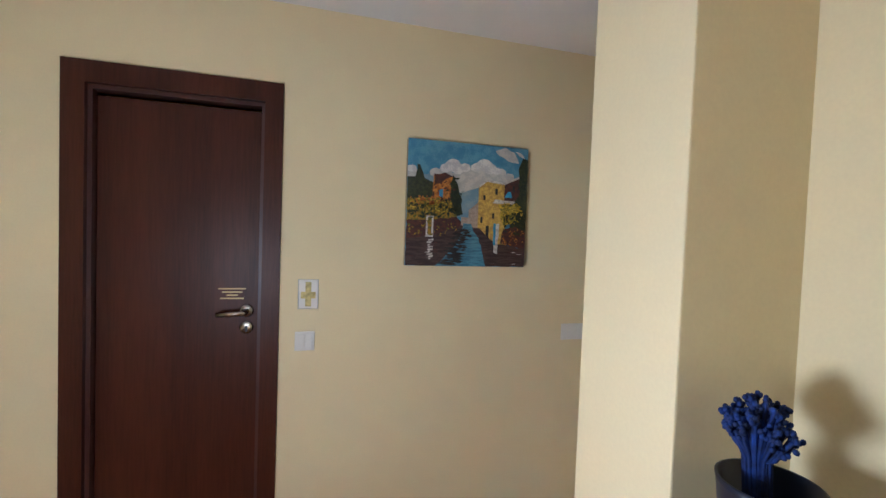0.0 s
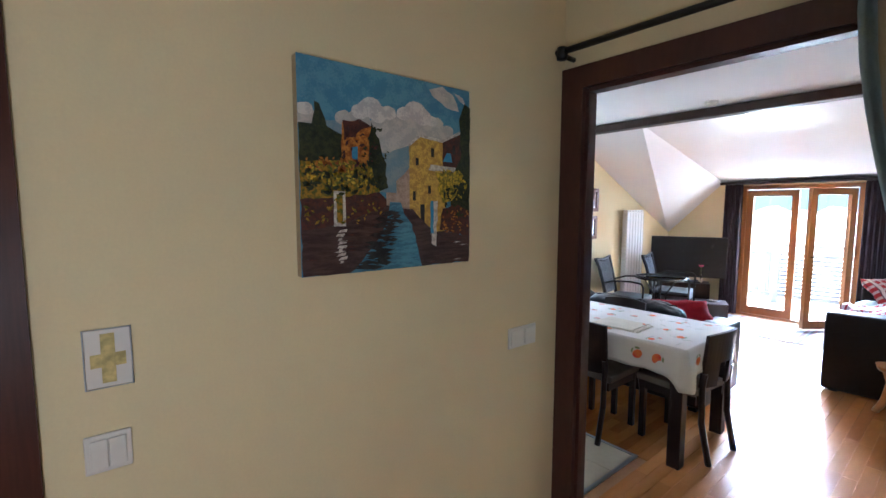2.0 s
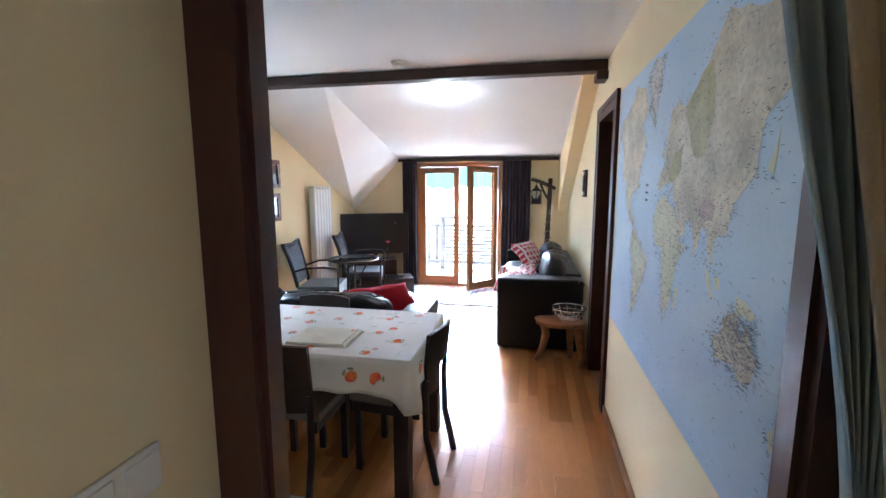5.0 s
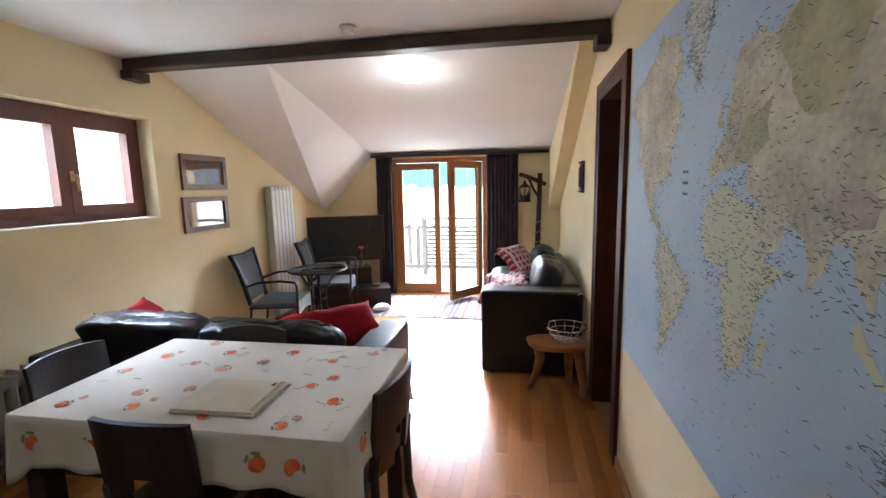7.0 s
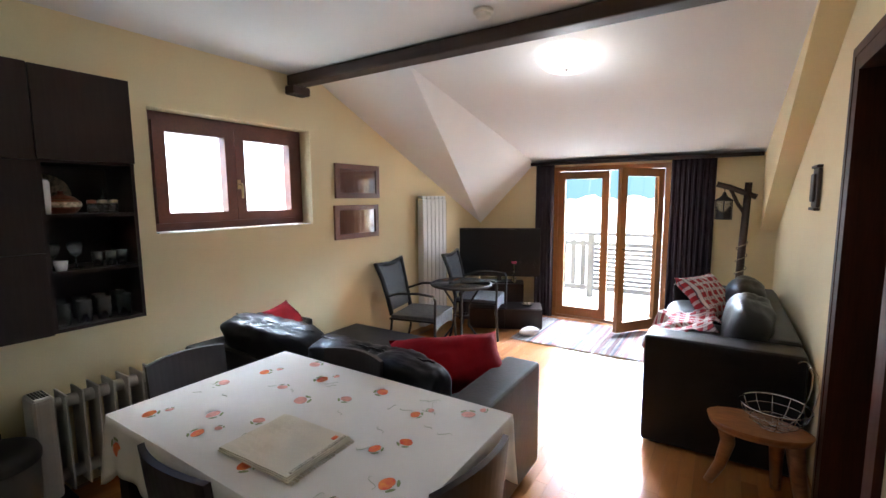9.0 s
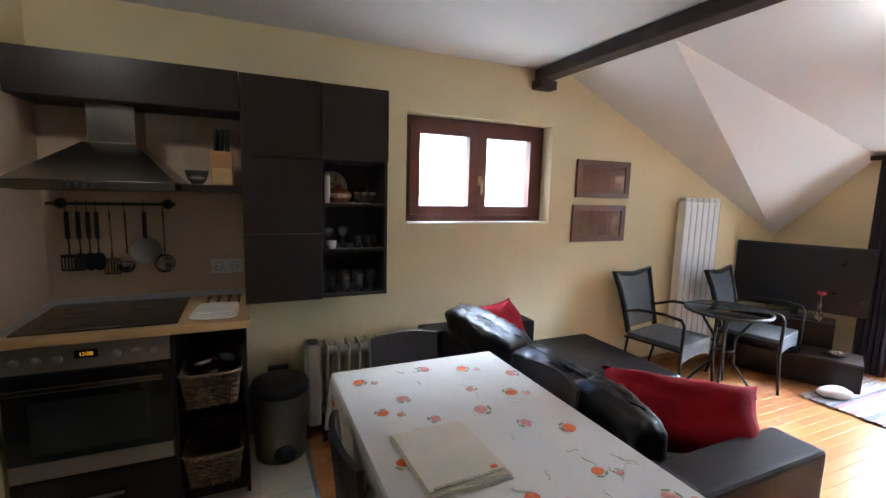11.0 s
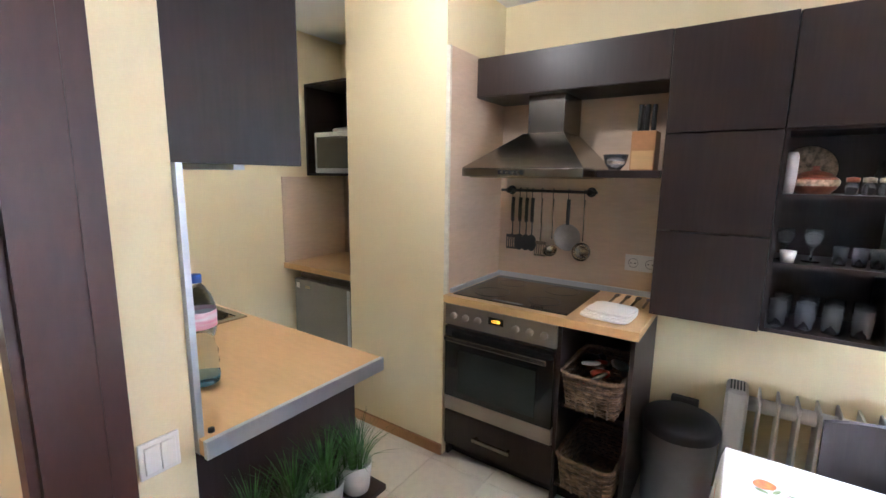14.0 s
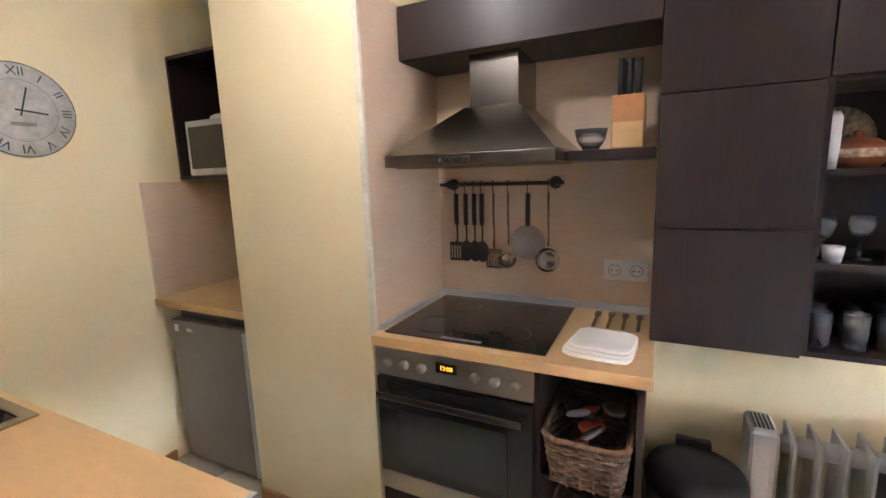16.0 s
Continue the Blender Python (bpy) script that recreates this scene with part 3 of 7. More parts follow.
for y in (3.05, 3.17, 3.45, 3.78, 4.02):
    apple(0, 0, 0.03, APPLE, Matrix.Translation((T0 - 0.0205, y, TZ - 0.09)) @ Matrix.Rotation(radians(-90), 4, "Y"))
for x in (3.95, 4.12, 4.40):
    apple(0, 0, 0.028, APPLE, Matrix.Translation((x, T2 - 0.0205, TZ - 0.09)) @ Matrix.Rotation(radians(90), 4, "X"))
bm = bmesh.new()
for k in range(26):
    x, y = rnd.uniform(T0 + 0.05, T1 - 0.05), rnd.uniform(T2 + 0.05, T3 - 0.05)
    a, s = rnd.uniform(0, 6.28), rnd.uniform(0.03, 0.06)
    pts = [(x + s * (t * math.cos(a) - 0.3 * math.sin(t * 5) * math.sin(a)), y + s * (t * math.sin(a) + 0.3 * math.sin(t * 5) * math.cos(a)), TZ + 0.002) for t in [i / 8 - 0.5 for i in range(9)]]
    tube(bm, pts, 0.0011, 4)
tagged(part("scroll_print", bm, mat("printed_scroll", (0.52, 0.53, 0.40), 0.8, bump=0), cl, "fine green scroll prints"), "", "", "", "stuff")

# folded cream towel on the cloth
tw = thing("folded_towel", pose(4.025, 3.405, TZ + 0.003, 0, 0, 2), "folded cream towel with a fringed edge on the table", "towel")
for i in range(3):
    bm = bmesh.new()
    box(bm, -0.1275 + 0.003 * i, 0.1275 - 0.002 * i, -0.157 + 0.004 * i, 0.157 - 0.003 * i, 0.004 * i, 0.004 * i + 0.0038, 0.0018, 2)
    bmesh.ops.subdivide_edges(bm, edges=[e for e in bm.edges if e.calc_length() > 0.1], cuts=10, use_grid_fill=True)
    for v in bm.verts:
        v.co.z += 0.0035 * noise.noise(Vector((v.co.x * 14, v.co.y * 14, 1))) + 0.002
        v.co.x += 0.006 * noise.noise(Vector((v.co.y * 9, i, 5)))
        v.co.y += 0.006 * noise.noise(Vector((v.co.x * 9, i, 8)))
    part("fold", bm, TOWEL, tw)
part("striped_band", B(-0.105, 0.115, -0.145, -0.135, 0.0150, 0.0170), mat("woven_edge", (0.66, 0.58, 0.44), 0.9, vary=0.3, scale=200, bump=0), tw, "woven cream band")
bm = bmesh.new()
for k in range(64):
    x = -0.122 + 0.244 * k / 63
    tube(bm, [(x, -0.150, 0.006), (x + rnd.uniform(-0.003, 0.003), -0.160, 0.004), (x + rnd.uniform(-0.005, 0.005), -0.168 - rnd.uniform(0, 0.006), 0.0015)], 0.0011, 3)
tagged(part("fringe", bm, TOWEL, tw), "cream thread fringe", "", "", "stuff")
part("stitched_fruit", B(0.08, 0.10, -0.125, -0.112, 0.0150, 0.0172), APPLE, tw)

CH = "dark wenge dining chair with a curved back at the table"
ch1 = dining_chair(pose(3.775, 3.53, 0), CH)
for m in (pose(4.19, 2.855, 0, 0, 0, 84), pose(4.60, 3.70, 0, 0, 0, 180), pose(4.22, 4.33, 0, 0, 0, -90)):
    copy_thing(ch1, m)

# black leather corner sofa behind the table
sf = thing("corner_sofa", pose(0, 0, 0), "black leather corner sofa behind the dining table", "sofa")
part("base", B(4.72, 5.45, 3.30, 5.02, 0.05, 0.30, bevel=0.02), LEATHER, sf)
part("back_panel", B(4.66, 4.80, 3.12, 5.03, 0.05, 0.62, bevel=0.03, seg=3), LEATHER, sf)
part("armrest", B(4.68, 5.45, 3.10, 3.30, 0.04, 0.615, bevel=0.022, seg=3), LEATHER, sf, "wide flat leather armrest")
part("armrest", B(4.55, 5.40, 4.86, 5.05, 0.04, 0.62, bevel=0.022, seg=3), LEATHER, sf)
part("chaise", B(5.40, 6.02, 4.12, 5.02, 0.05, 0.41, bevel=0.03, seg=3), LEATHER, sf, "leather chaise end")
for y0, y1 in ((3.31, 4.08), (4.10, 4.84)):
    bm = bmesh.new()
    cushion(bm, 0.62, y1 - y0, 0.17, Matrix.Translation((5.13, (y0 + y1) / 2, 0.36)), 10, 5, 0.008, y0)
    part("seat_cushion", bm, LEATHER, sf)
for y0, y1, h in ((3.30, 4.10, 0.80), (4.08, 4.86, 0.815)):
    bm = bmesh.new()
    cushion(bm, 0.20, y1 - y0 + 0.01, 0.26, Matrix.Translation((4.765, (y0 + y1) / 2, h - 0.135)) @ Matrix.Rotation(radians(-8), 4, "Y"), 22, 5, 0.028, y0 * 2)
    for v in bm.verts:
        near = math.exp(-((v.co.z - h + 0.02) / 0.05) ** 2)
        ends = math.exp(-((v.co.y - y0) / 0.12) ** 2) + math.exp(-((v.co.y - y1) / 0.12) ** 2)
        v.co.z += 0.010 * near * noise.noise(Vector((v.co.x * 5, v.co.y * 34, y0))) - 0.012 * ends * near
        v.co.x += 0.012 * noise.noise(Vector((v.co.z * 22, v.co.y * 15, 4))) * (0.4 + near)
    part("back_cushion", bm, LEATHER, sf, "creased leather back cushion")
    bm = bmesh.new()
    tube(bm, [(4.762 + 0.004 * math.sin(k * 1.9), y0 + 0.04 + (y1 - y0 - 0.08) * k / 24, h - 0.012 + 0.003 * math.sin(k * 2.7)) for k in range(25)], 0.005, 6)
    part("seam_piping", bm, LEATHER, sf)
for x, y in ((4.75, 3.18), (5.38, 3.18), (4.75, 4.95), (5.95, 4.95), (5.95, 4.2)):
    part("foot", B(x - 0.03, x + 0.03, y - 0.03, y + 0.03, 0, 0.06), BLACKPLASTIC, sf)


def pillow(name, m, sx, sy, sz, material, label, seed=0):
    """A square pillow with pinched corners."""
    bm = bmesh.new()
    n = 16
    for side in (1, -1):
        g = []
        for i in range(n + 1):
            row = []
            for j in range(n + 1):
                u, v = 2 * i / n - 1, 2 * j / n - 1
                k = max(0, (1 - u ** 4) * (1 - v ** 4)) ** 0.6
                pin = 1 - 0.08 * (1 - abs(u)) * abs(v) ** 3
                x, y = u * sx / 2 * (1 - 0.10 * (1 - v * v) * abs(u)), v * sy / 2 * (1 - 0.10 * (1 - u * u) * abs(v))
                z = side * sz / 2 * k + 0.02 * noise.noise(Vector((u * 2 + seed, v * 2, 0))) + 0.012 * k * noise.noise(Vector((u * 6 + seed, v * 5, 3)))
                row.append(bm.verts.new((x * pin, y, z)))
            g.append(row)
        for i in range(n):
            for j in range(n):
                bm.faces.new((g[i][j], g[i + 1][j], g[i + 1][j + 1], g[i][j + 1])).smooth = True
    bmesh.ops.remove_doubles(bm, verts=bm.verts, dist=0.0004)
    return single(name, bm, material, label, "pillow", m)


pillow("pillow", pose(5.17, 3.50, 0.615, 36, 0, -42), 0.64, 0.38, 0.15, REDCLOTH, "plain red pillow on the corner sofa by the armrest", 1)
pillow("pillow", pose(5.03, 4.72, 0.64, 58, 0, 20), 0.40, 0.38, 0.16, REDCLOTH, "plain red pillow at the wall end of the corner sofa", 4)

# leather sofa along the south wall
s2 = thing("leather_sofa", pose(0, 0, 0), "black leather two-seat sofa against the wall", "sofa")
part("base", B(6.22, 7.85, 1.95, 2.62, 0.05, 0.30, bevel=0.02), LEATHER, s2)
part("armrest", B(6.03, 6.24, 1.88, 2.66, 0.02, 0.685, bevel=0.025, seg=3), LEATHER, s2, "block-shaped leather armrest")
part("armrest", B(7.83, 8.03, 1.88, 2.66, 0.02, 0.685, bevel=0.025, seg=3), LEATHER, s2)
part("back_panel", B(6.24, 7.83, 1.88, 2.04, 0.05, 0.70, bevel=0.03, seg=3), LEATHER, s2)
for i, (x0, x1) in enumerate(((6.25, 7.03), (7.04, 7.82))):
    bm = bmesh.new()
    cushion(bm, x1 - x0, 0.62, 0.26, Matrix.Translation(((x0 + x1) / 2, 2.37, 0.45)), 10, 5, 0.01, i)
    part("seat_cushion", bm, LEATHER, s2)
    bm = bmesh.new()
    cushion(bm, x1 - x0, 0.25, 0.36, Matrix.Translation(((x0 + x1) / 2, 2.13, 0.67)) @ Matrix.Rotation(radians(14), 4, "X"), 12, 3.2, 0.03, i + 5)
    part("back_cushion", bm, LEATHER, s2, "rounded leather back cushion")
for x in (6.1, 7.95):
    for y in (1.95, 2.58):
        part("foot", B(x - 0.03, x + 0.03, y - 0.03, y + 0.03, 0, 0.03), BLACKPLASTIC, s2)


def plaid(name):
    """Woven check: red and white bands one way, darker bands across."""
    m = mat(name, (0.40, 0.02, 0.03), 0.92, vary=0.1, scale=9, bump=0.4, fine=220)
    n, l = m.node_tree.nodes, m.node_tree.links
    b, tc = n["Principled BSDF"], n["Texture Coordinate"]
    out = b.inputs["Base Color"].links[0].from_socket
    for axis, size, lo, hi, ink in (("X", 4.6, 0.58, 0.68, (0.62, 0.56, 0.55, 1)), ("Y", 5.0, 0.62, 0.72, (0.56, 0.48, 0.49, 1)), ("X", 11.0, 0.86, 0.92, (0.06, 0.03, 0.06, 1))):
        w, r, mx = n.new("ShaderNodeTexWave"), n.new("ShaderNodeMapRange"), n.new("ShaderNodeMix")
        w.bands_direction = axis
        w.inputs["Scale"].default_value, w.inputs["Distortion"].default_value = size, 0.6
        r.inputs[1].default_value, r.inputs[2].default_value, r.inputs[4].default_value = lo, hi, 0.8
        mx.data_type = "RGBA"
        l.new(tc.outputs["Object"], w.inputs["Vector"])
        l.new(w.outputs["Fac"], r.inputs[0])
        l.new(r.outputs[0], mx.inputs[0])
        l.new(out, mx.inputs[6])
        mx.inputs[7].default_value = ink
        out = mx.outputs[2]
    l.new(out, b.inputs["Base Color"])
    return m


PLAID = plaid("red_plaid")
pillow("pillow", pose(7.2, 2.36, 0.72, 48, 0, -30), 0.46, 0.42, 0.14, PLAID, "red and grey plaid pillow on the leather sofa", 7)
bm = bmesh.new()
g = []
for i in range(25):
    row = []
    for j in range(25):
        u, v = i / 24, j / 24
        x = 6.42 + 0.62 * u + 0.05 * math.sin(v * 7)
        y = 2.28 + 0.42 * v + 0.04 * math.sin(u * 9)
        z = 0.615 + 0.06 * max(0, noise.noise(Vector((u * 3, v * 4, 2)))) + 0.10 * max(0, 0.4 - v) * (1 + math.sin(u * 8)) - (0.16 * max(0, v - 0.86) / 0.14)
        row.append(bm.verts.new((x, y, z)))
    g.append(row)
for i in range(24):
    for j in range(24):
        bm.faces.new((g[i][j], g[i + 1][j], g[i + 1][j + 1], g[i][j + 1])).smooth = True
bl = single("plaid_blanket", bm, PLAID, "crumpled red plaid blanket on the leather sofa", "blanket")
sol = bl.modifiers.new("thickness", "SOLIDIFY")
sol.thickness = 0.006

# ---- kitchen: the cooking wall ----
structure("wall_splashback", boxes((2.56, 3.48, 5.10, 5.12, 0.90, 2.05), (2.56, 2.575, 4.545, 5.10, 0.90, 2.105)), SPLASH, "beige laminate splashback")
structure("trim_splashback_edge", boxes((2.556, 2.578, 4.530, 4.545, 0.90, 2.105)), mat("pale_edge_strip", (0.78, 0.72, 0.58), 0.4), "pale splashback edge strip")


def panels(owner, rows):
    """The boards of an open cabinet, each one a part."""
    for r in rows:
        part("board", B(*r), WENGE, owner)


st = thing("stove_unit", pose(0, 0, 0), "dark wenge base unit with oven and basket shelf", "cabinet")
panels(st, ((2.565, 2.583, 4.56, 5.09, 0.0, 0.868), (3.165, 3.183, 4.54, 5.09, 0.0, 0.868), (3.462, 3.48, 4.56, 5.09, 0.0, 0.868), (2.583, 3.462, 5.07, 5.09, 0.0, 0.868), (3.183, 3.462, 4.56, 5.07, 0.075, 0.093), (3.183, 3.462, 4.56, 5.07, 0.475, 0.493), (2.583, 3.165, 4.60, 5.07, 0.27, 0.285)))
part("plinth", B(2.583, 3.462, 4.60, 4.615, 0.0, 0.075), WENGE, st)
dr = part("drawer", B(2.572, 3.172, 4.535, 4.556, 0.08, 0.272, bevel=0.002), WENGE, st)
bm = B(2.76, 2.97, 4.500, 4.512, 0.165, 0.185, bevel=0.003)
box(bm, 2.77, 2.78, 4.512, 4.535, 0.17, 0.18)
box(bm, 2.95, 2.96, 4.512, 4.535, 0.17, 0.18)
part("handle", bm, STEEL, dr, "brushed steel bar handle")

ov = thing("oven", pose(0, 0, 0), "built-in steel and black glass oven under the hob", "oven")
part("control_panel", B(2.575, 3.165, 4.525, 4.60, 0.752, 0.862, bevel=0.003), SATIN, ov)
od = part("oven_door", B(2.578, 3.162, 4.52, 4.60, 0.365, 0.745, bevel=0.003), BLACKGLASS, ov, "black glass oven door")
part("window", B(2.66, 3.08, 4.5165, 4.5195, 0.40, 0.63), mat("oven_window_glass", (0.035, 0.037, 0.030), 0.12, vary=0.05, bump=0), od)
part("lower_trim", B(2.578, 3.162, 4.521, 4.60, 0.287, 0.362, bevel=0.003), SATIN, ov)
bm = B(2.60, 3.14, 4.475, 4.492, 0.682, 0.706, bevel=0.004)
box(bm, 2.64, 2.66, 4.492, 4.52, 0.688, 0.70)
box(bm, 3.08, 3.10, 4.492, 4.52, 0.688, 0.70)
part("handle", bm, STEEL, od, "brushed steel door handle")
part("display", B(2.825, 2.905, 4.5215, 4.5245, 0.80, 0.835), BLACKGLASS, ov)
text_mesh("digits", "12:00", 0.022, DIGITS, ov, Matrix.Translation((2.865, 4.5208, 0.8175)) @ Matrix.Rotation(radians(90), 4, "X"))
for x in (2.63, 2.70, 2.77, 2.97, 3.04, 3.11):
    bm = bmesh.new()
    lathe(bm, [(0, 0), (0.017, 0), (0.016, 0.014), (0.013, 0.018), (0, 0.018)], 16)
    bm.transform(Matrix.Translation((x, 4.525, 0.805)) @ Matrix.Rotation(radians(90), 4, "X"))
    part("knob", bm, SATIN, ov)

wt = thing("worktop", pose(0, 0, 0), "beech worktop with an upstand by the hob", "worktop")
part("slab", B(2.577, 3.50, 4.50, 5.098, 0.87, 0.908, bevel=0.003), BEECH, wt)
part("upstand", boxes((2.577, 3.478, 5.085, 5.099, 0.908, 0.935), (2.577, 2.592, 4.56, 5.085, 0.908, 0.930)), ALU, wt, "grey upstand strip")
hob = thing("hob", pose(0, 0, 0), "black glass ceramic hob in the worktop", "hob")
part("glass", B(2.61, 3.20, 4.54, 5.06, 0.9085, 0.9145, bevel=0.002), BLACKGLASS, hob)
for x, y, r in ((2.76, 4.68, 0.09), (3.04, 4.68, 0.075), (2.76, 4.92, 0.075), (3.04, 4.92, 0.09)):
    bm = bmesh.new()
    tube(bm, [(x + r * math.cos(a * 0.2618), y + r * math.sin(a * 0.2618), 0.9146) for a in range(24)], 0.0012, 4, True)
    part("cooking_zone", bm, BLACKPLASTIC, hob)
part("touch_controls", B(2.83, 2.98, 4.55, 4.57, 0.9146, 0.9152), mat("touch_print", (0.2, 0.2, 0.2), 0.4), hob)

tw2 = thing("folded_towel", pose(3.345, 4.66, 0.909, 0, 0, -6), "folded white towel beside the hob", "towel")
for i in range(3):
    bm = bmesh.new()
    cushion(bm, 0.205 - 0.01 * i, 0.20 - 0.012 * i, 0.013, Matrix.Translation((0.004 * i, 0.003 * i, 0.007 + 0.011 * i)), 9, 6, 0.004, i * 2 + 9)
    part("fold", bm, WHITETOWEL, tw2)
for i in range(4):
    bm = bmesh.new()
    x = 3.29 + 0.05 * i
    box(bm, x, x + 0.012, 4.86, 5.03, 0.9085, 0.915, 0.002)
    box(bm, x - 0.006, x + 0.018, 5.0, 5.05, 0.9085, 0.913, 0.002)
    single("table_fork", bm, STEEL, "steel cutlery laid beside the folded towel", "cutlery", None, "cutlery by the hob")

# wicker baskets


def basket(m, label, rows):
    b = thing("wicker_basket", m, label, "basket", "baskets under the worktop")
    w, d, h = 0.255, 0.40, 0.155
    bm = bmesh.new()
    n = 72
    for r in range(rows):
        z = 0.012 + h * r / (rows - 1)
        f = 0.86 + 0.14 * r / (rows - 1)
        pts = []
        for i in range(n):
            a = 2 * math.pi * i / n
            ca, sa = math.cos(a), math.sin(a)
            k = (abs(ca) ** 7 + abs(sa) ** 7) ** (-1 / 7)
            o = 1 + 0.018 * math.cos(i * math.pi / 2 + r * math.pi)
            pts.append((w / 2 * f * k * ca * o, d / 2 * f * k * sa * o, z + 0.001 * math.sin(i * 1.7 + r)))
        tube(bm, pts, 0.0062 if r < rows - 1 else 0.011, 5, True)
    weave = part("weave", bm, WICKER, b)
    for i in range(0, n, 4):
        a = 2 * math.pi * (i + 1) / n
        ca, sa = math.cos(a), math.sin(a)
        k = (abs(ca) ** 7 + abs(sa) ** 7) ** (-1 / 7)
        bm = bmesh.new()
        tube(bm, [(w / 2 * 0.86 * k * ca, d / 2 * 0.86 * k * sa, 0.0), (w / 2 * k * ca, d / 2 * k * sa, h + 0.012)], 0.005, 5)
        part("stake", bm, WICKER, b)
    part("bottom", B(-w * 0.42, w * 0.42, -d * 0.42, d * 0.42, 0.002, 0.012), WICKER, b)
    return b


basket(pose(3.322, 4.70, 0.494), "brown wicker basket filled with small packets on the shelf", 13)
basket(pose(3.322, 4.70, 0.094), "empty brown wicker basket on the lower shelf", 13)
rp = random.Random(4)
inks = [mat("wrap_red", (0.5, 0.06, 0.03), 0.3), mat("wrap_black", (0.02, 0.02, 0.02), 0.3), mat("wrap_silver", (0.5, 0.5, 0.5), 0.25, 0.6), mat("wrap_white", (0.7, 0.7, 0.68), 0.4)]
for i in range(12):
    bm = bmesh.new()
    cushion(bm, 0.085, 0.06, 0.022, Matrix(), 4, 3, 0.004, i)
    single("snack_packet", bm, inks[i % 4], ("small red packet", "small black packet", "small silver packet", "small white packet")[i % 4] + " lying in the wicker basket", "packet", pose(3.322 + rp.uniform(-0.07, 0.07), 4.70 + rp.uniform(-0.14, 0.14), 0.60 + 0.013 * (i % 6), rp.uniform(-40, 40), rp.uniform(-30, 30), rp.uniform(0, 180)), "packets in the basket")

# cooker hood
hd = thing("cooker_hood", pose(0, 0, 0), "brushed steel chimney cooker hood over the hob", "cooker hood")
part("rim", B(2.61, 3.21, 4.60, 5.095, 1.500, 1.54, bevel=0.003), STEEL, hd)
bm = bmesh.new()
lo = [(2.61, 4.60), (3.21, 4.60), (3.21, 5.095), (2.61, 5.095)]
hi = [(2.82, 4.84), (3.03, 4.84), (3.03, 5.095), (2.82, 5.095)]
a = [bm.verts.new((x, y, 1.541)) for x, y in lo]
b = [bm.verts.new((x, y, 1.715)) for x, y in hi]
for i in range(4):
    bm.faces.new((a[i], a[(i + 1) % 4], b[(i + 1) % 4], b[i]))
bm.faces.new(a), bm.faces.new(b)
part("canopy", bm, STEEL, hd)
part("chimney", B(2.842, 3.028, 4.845, 5.095, 1.716, 1.902, bevel=0.002), STEEL, hd)
bp = part("button_panel", B(2.81, 2.94, 4.5965, 4.5995, 1.510, 1.530), BLACKPLASTIC, hd)
for i in range(4):
    part("button", B(2.825 + 0.028 * i, 2.837 + 0.028 * i, 4.593, 4.5962, 1.515, 1.525), CHROME, bp)
part("filter", B(2.64, 3.18, 4.63, 5.06, 1.495, 1.4995), STEEL, hd)

def wall_cabinet(name, x0, x1, z0, z1, label, doors):
    c = thing(name, pose(0, 0, 0), label, "cabinet")
    panels(c, ((x0, x0 + 0.016, 4.80, 5.118, z0, z1), (x1 - 0.016, x1, 4.80, 5.118, z0, z1), (x0 + 0.016, x1 - 0.016, 4.80, 5.118, z1 - 0.016, z1), (x0 + 0.016, x1 - 0.016, 4.80, 5.118, z0, z0 + 0.016), (x0 + 0.016, x1 - 0.016, 5.10, 5.118, z0 + 0.016, z1 - 0.016)))
    for a, b in doors:
        part("door", B(x0 + 0.0015, x1 - 0.0015, 4.781, 4.799, a + 0.0015, b - 0.0015, bevel=0.0015), WENGE, c)
    return c


wall_cabinet("hood_cabinet", 2.578, 3.48, 1.90, 2.095, "long dark wenge flap cabinet over the hood", ((1.90, 2.095),))
wall_cabinet("tall_wall_cabinet", 3.482, 3.878, 0.912, 2.093, "dark wenge wall cabinet with three plain doors", ((0.912, 1.285), (1.285, 1.685), (1.685, 2.093)))
oc = wall_cabinet("open_wall_cabinet", 3.88, 4.255, 0.915, 2.09, "dark wenge wall cabinet with open glass shelves", ((1.69, 2.09),))
for z in (1.175, 1.435, 1.68):
    part("shelf", B(3.896, 4.239, 4.805, 5.10, z, z + 0.016), WENGE, oc)
ws = single("wall_shelf", B(3.215, 3.478, 4.78, 5.098, 1.502, 1.535, bevel=0.002), WENGE, "dark wenge shelf board beside the cooker hood", "shelf")

# knife block and glass bowl on the shelf
kb = thing("knife_block", pose(3.39, 4.90, 1.536), "beech knife block with black-handled knives", "knife block")
part("block", B(-0.05, 0.05, -0.06, 0.06, 0, 0.17, bevel=0.004), BLOCKWOOD, kb)
part("front_label", B(-0.045, 0.045, -0.0625, -0.0605, 0.005, 0.085), BEECH, kb)
for i, (x, y) in enumerate(((-0.026, -0.02), (0.0, -0.01), (0.026, 0.0), (-0.02, 0.03))):
    bm = bmesh.new()
    tube(bm, [(x, y, 0.16), (x, y - 0.004, 0.20), (x + 0.002, y - 0.008, 0.26), (x + 0.002, y - 0.01, 0.285)], 0.0105, 8)
    part("knife_handle", bm, BLACKPLASTIC, kb)


def glass_thing(name, m, prof, label, material=PLAINGLASS, group=""):
    bm = bmesh.new()
    lathe(bm, prof, 20)
    return single(name, bm, material, label, "glass", m, group)


glass_thing("glass_bowl", pose(3.275, 4.86, 1.5355), [(0, 0), (0.025, 0), (0.028, 0.006), (0.045, 0.03), (0.055, 0.07), (0.052, 0.07), (0.042, 0.033), (0.024, 0.010), (0, 0.009)], "small faceted clear glass bowl on the shelf")

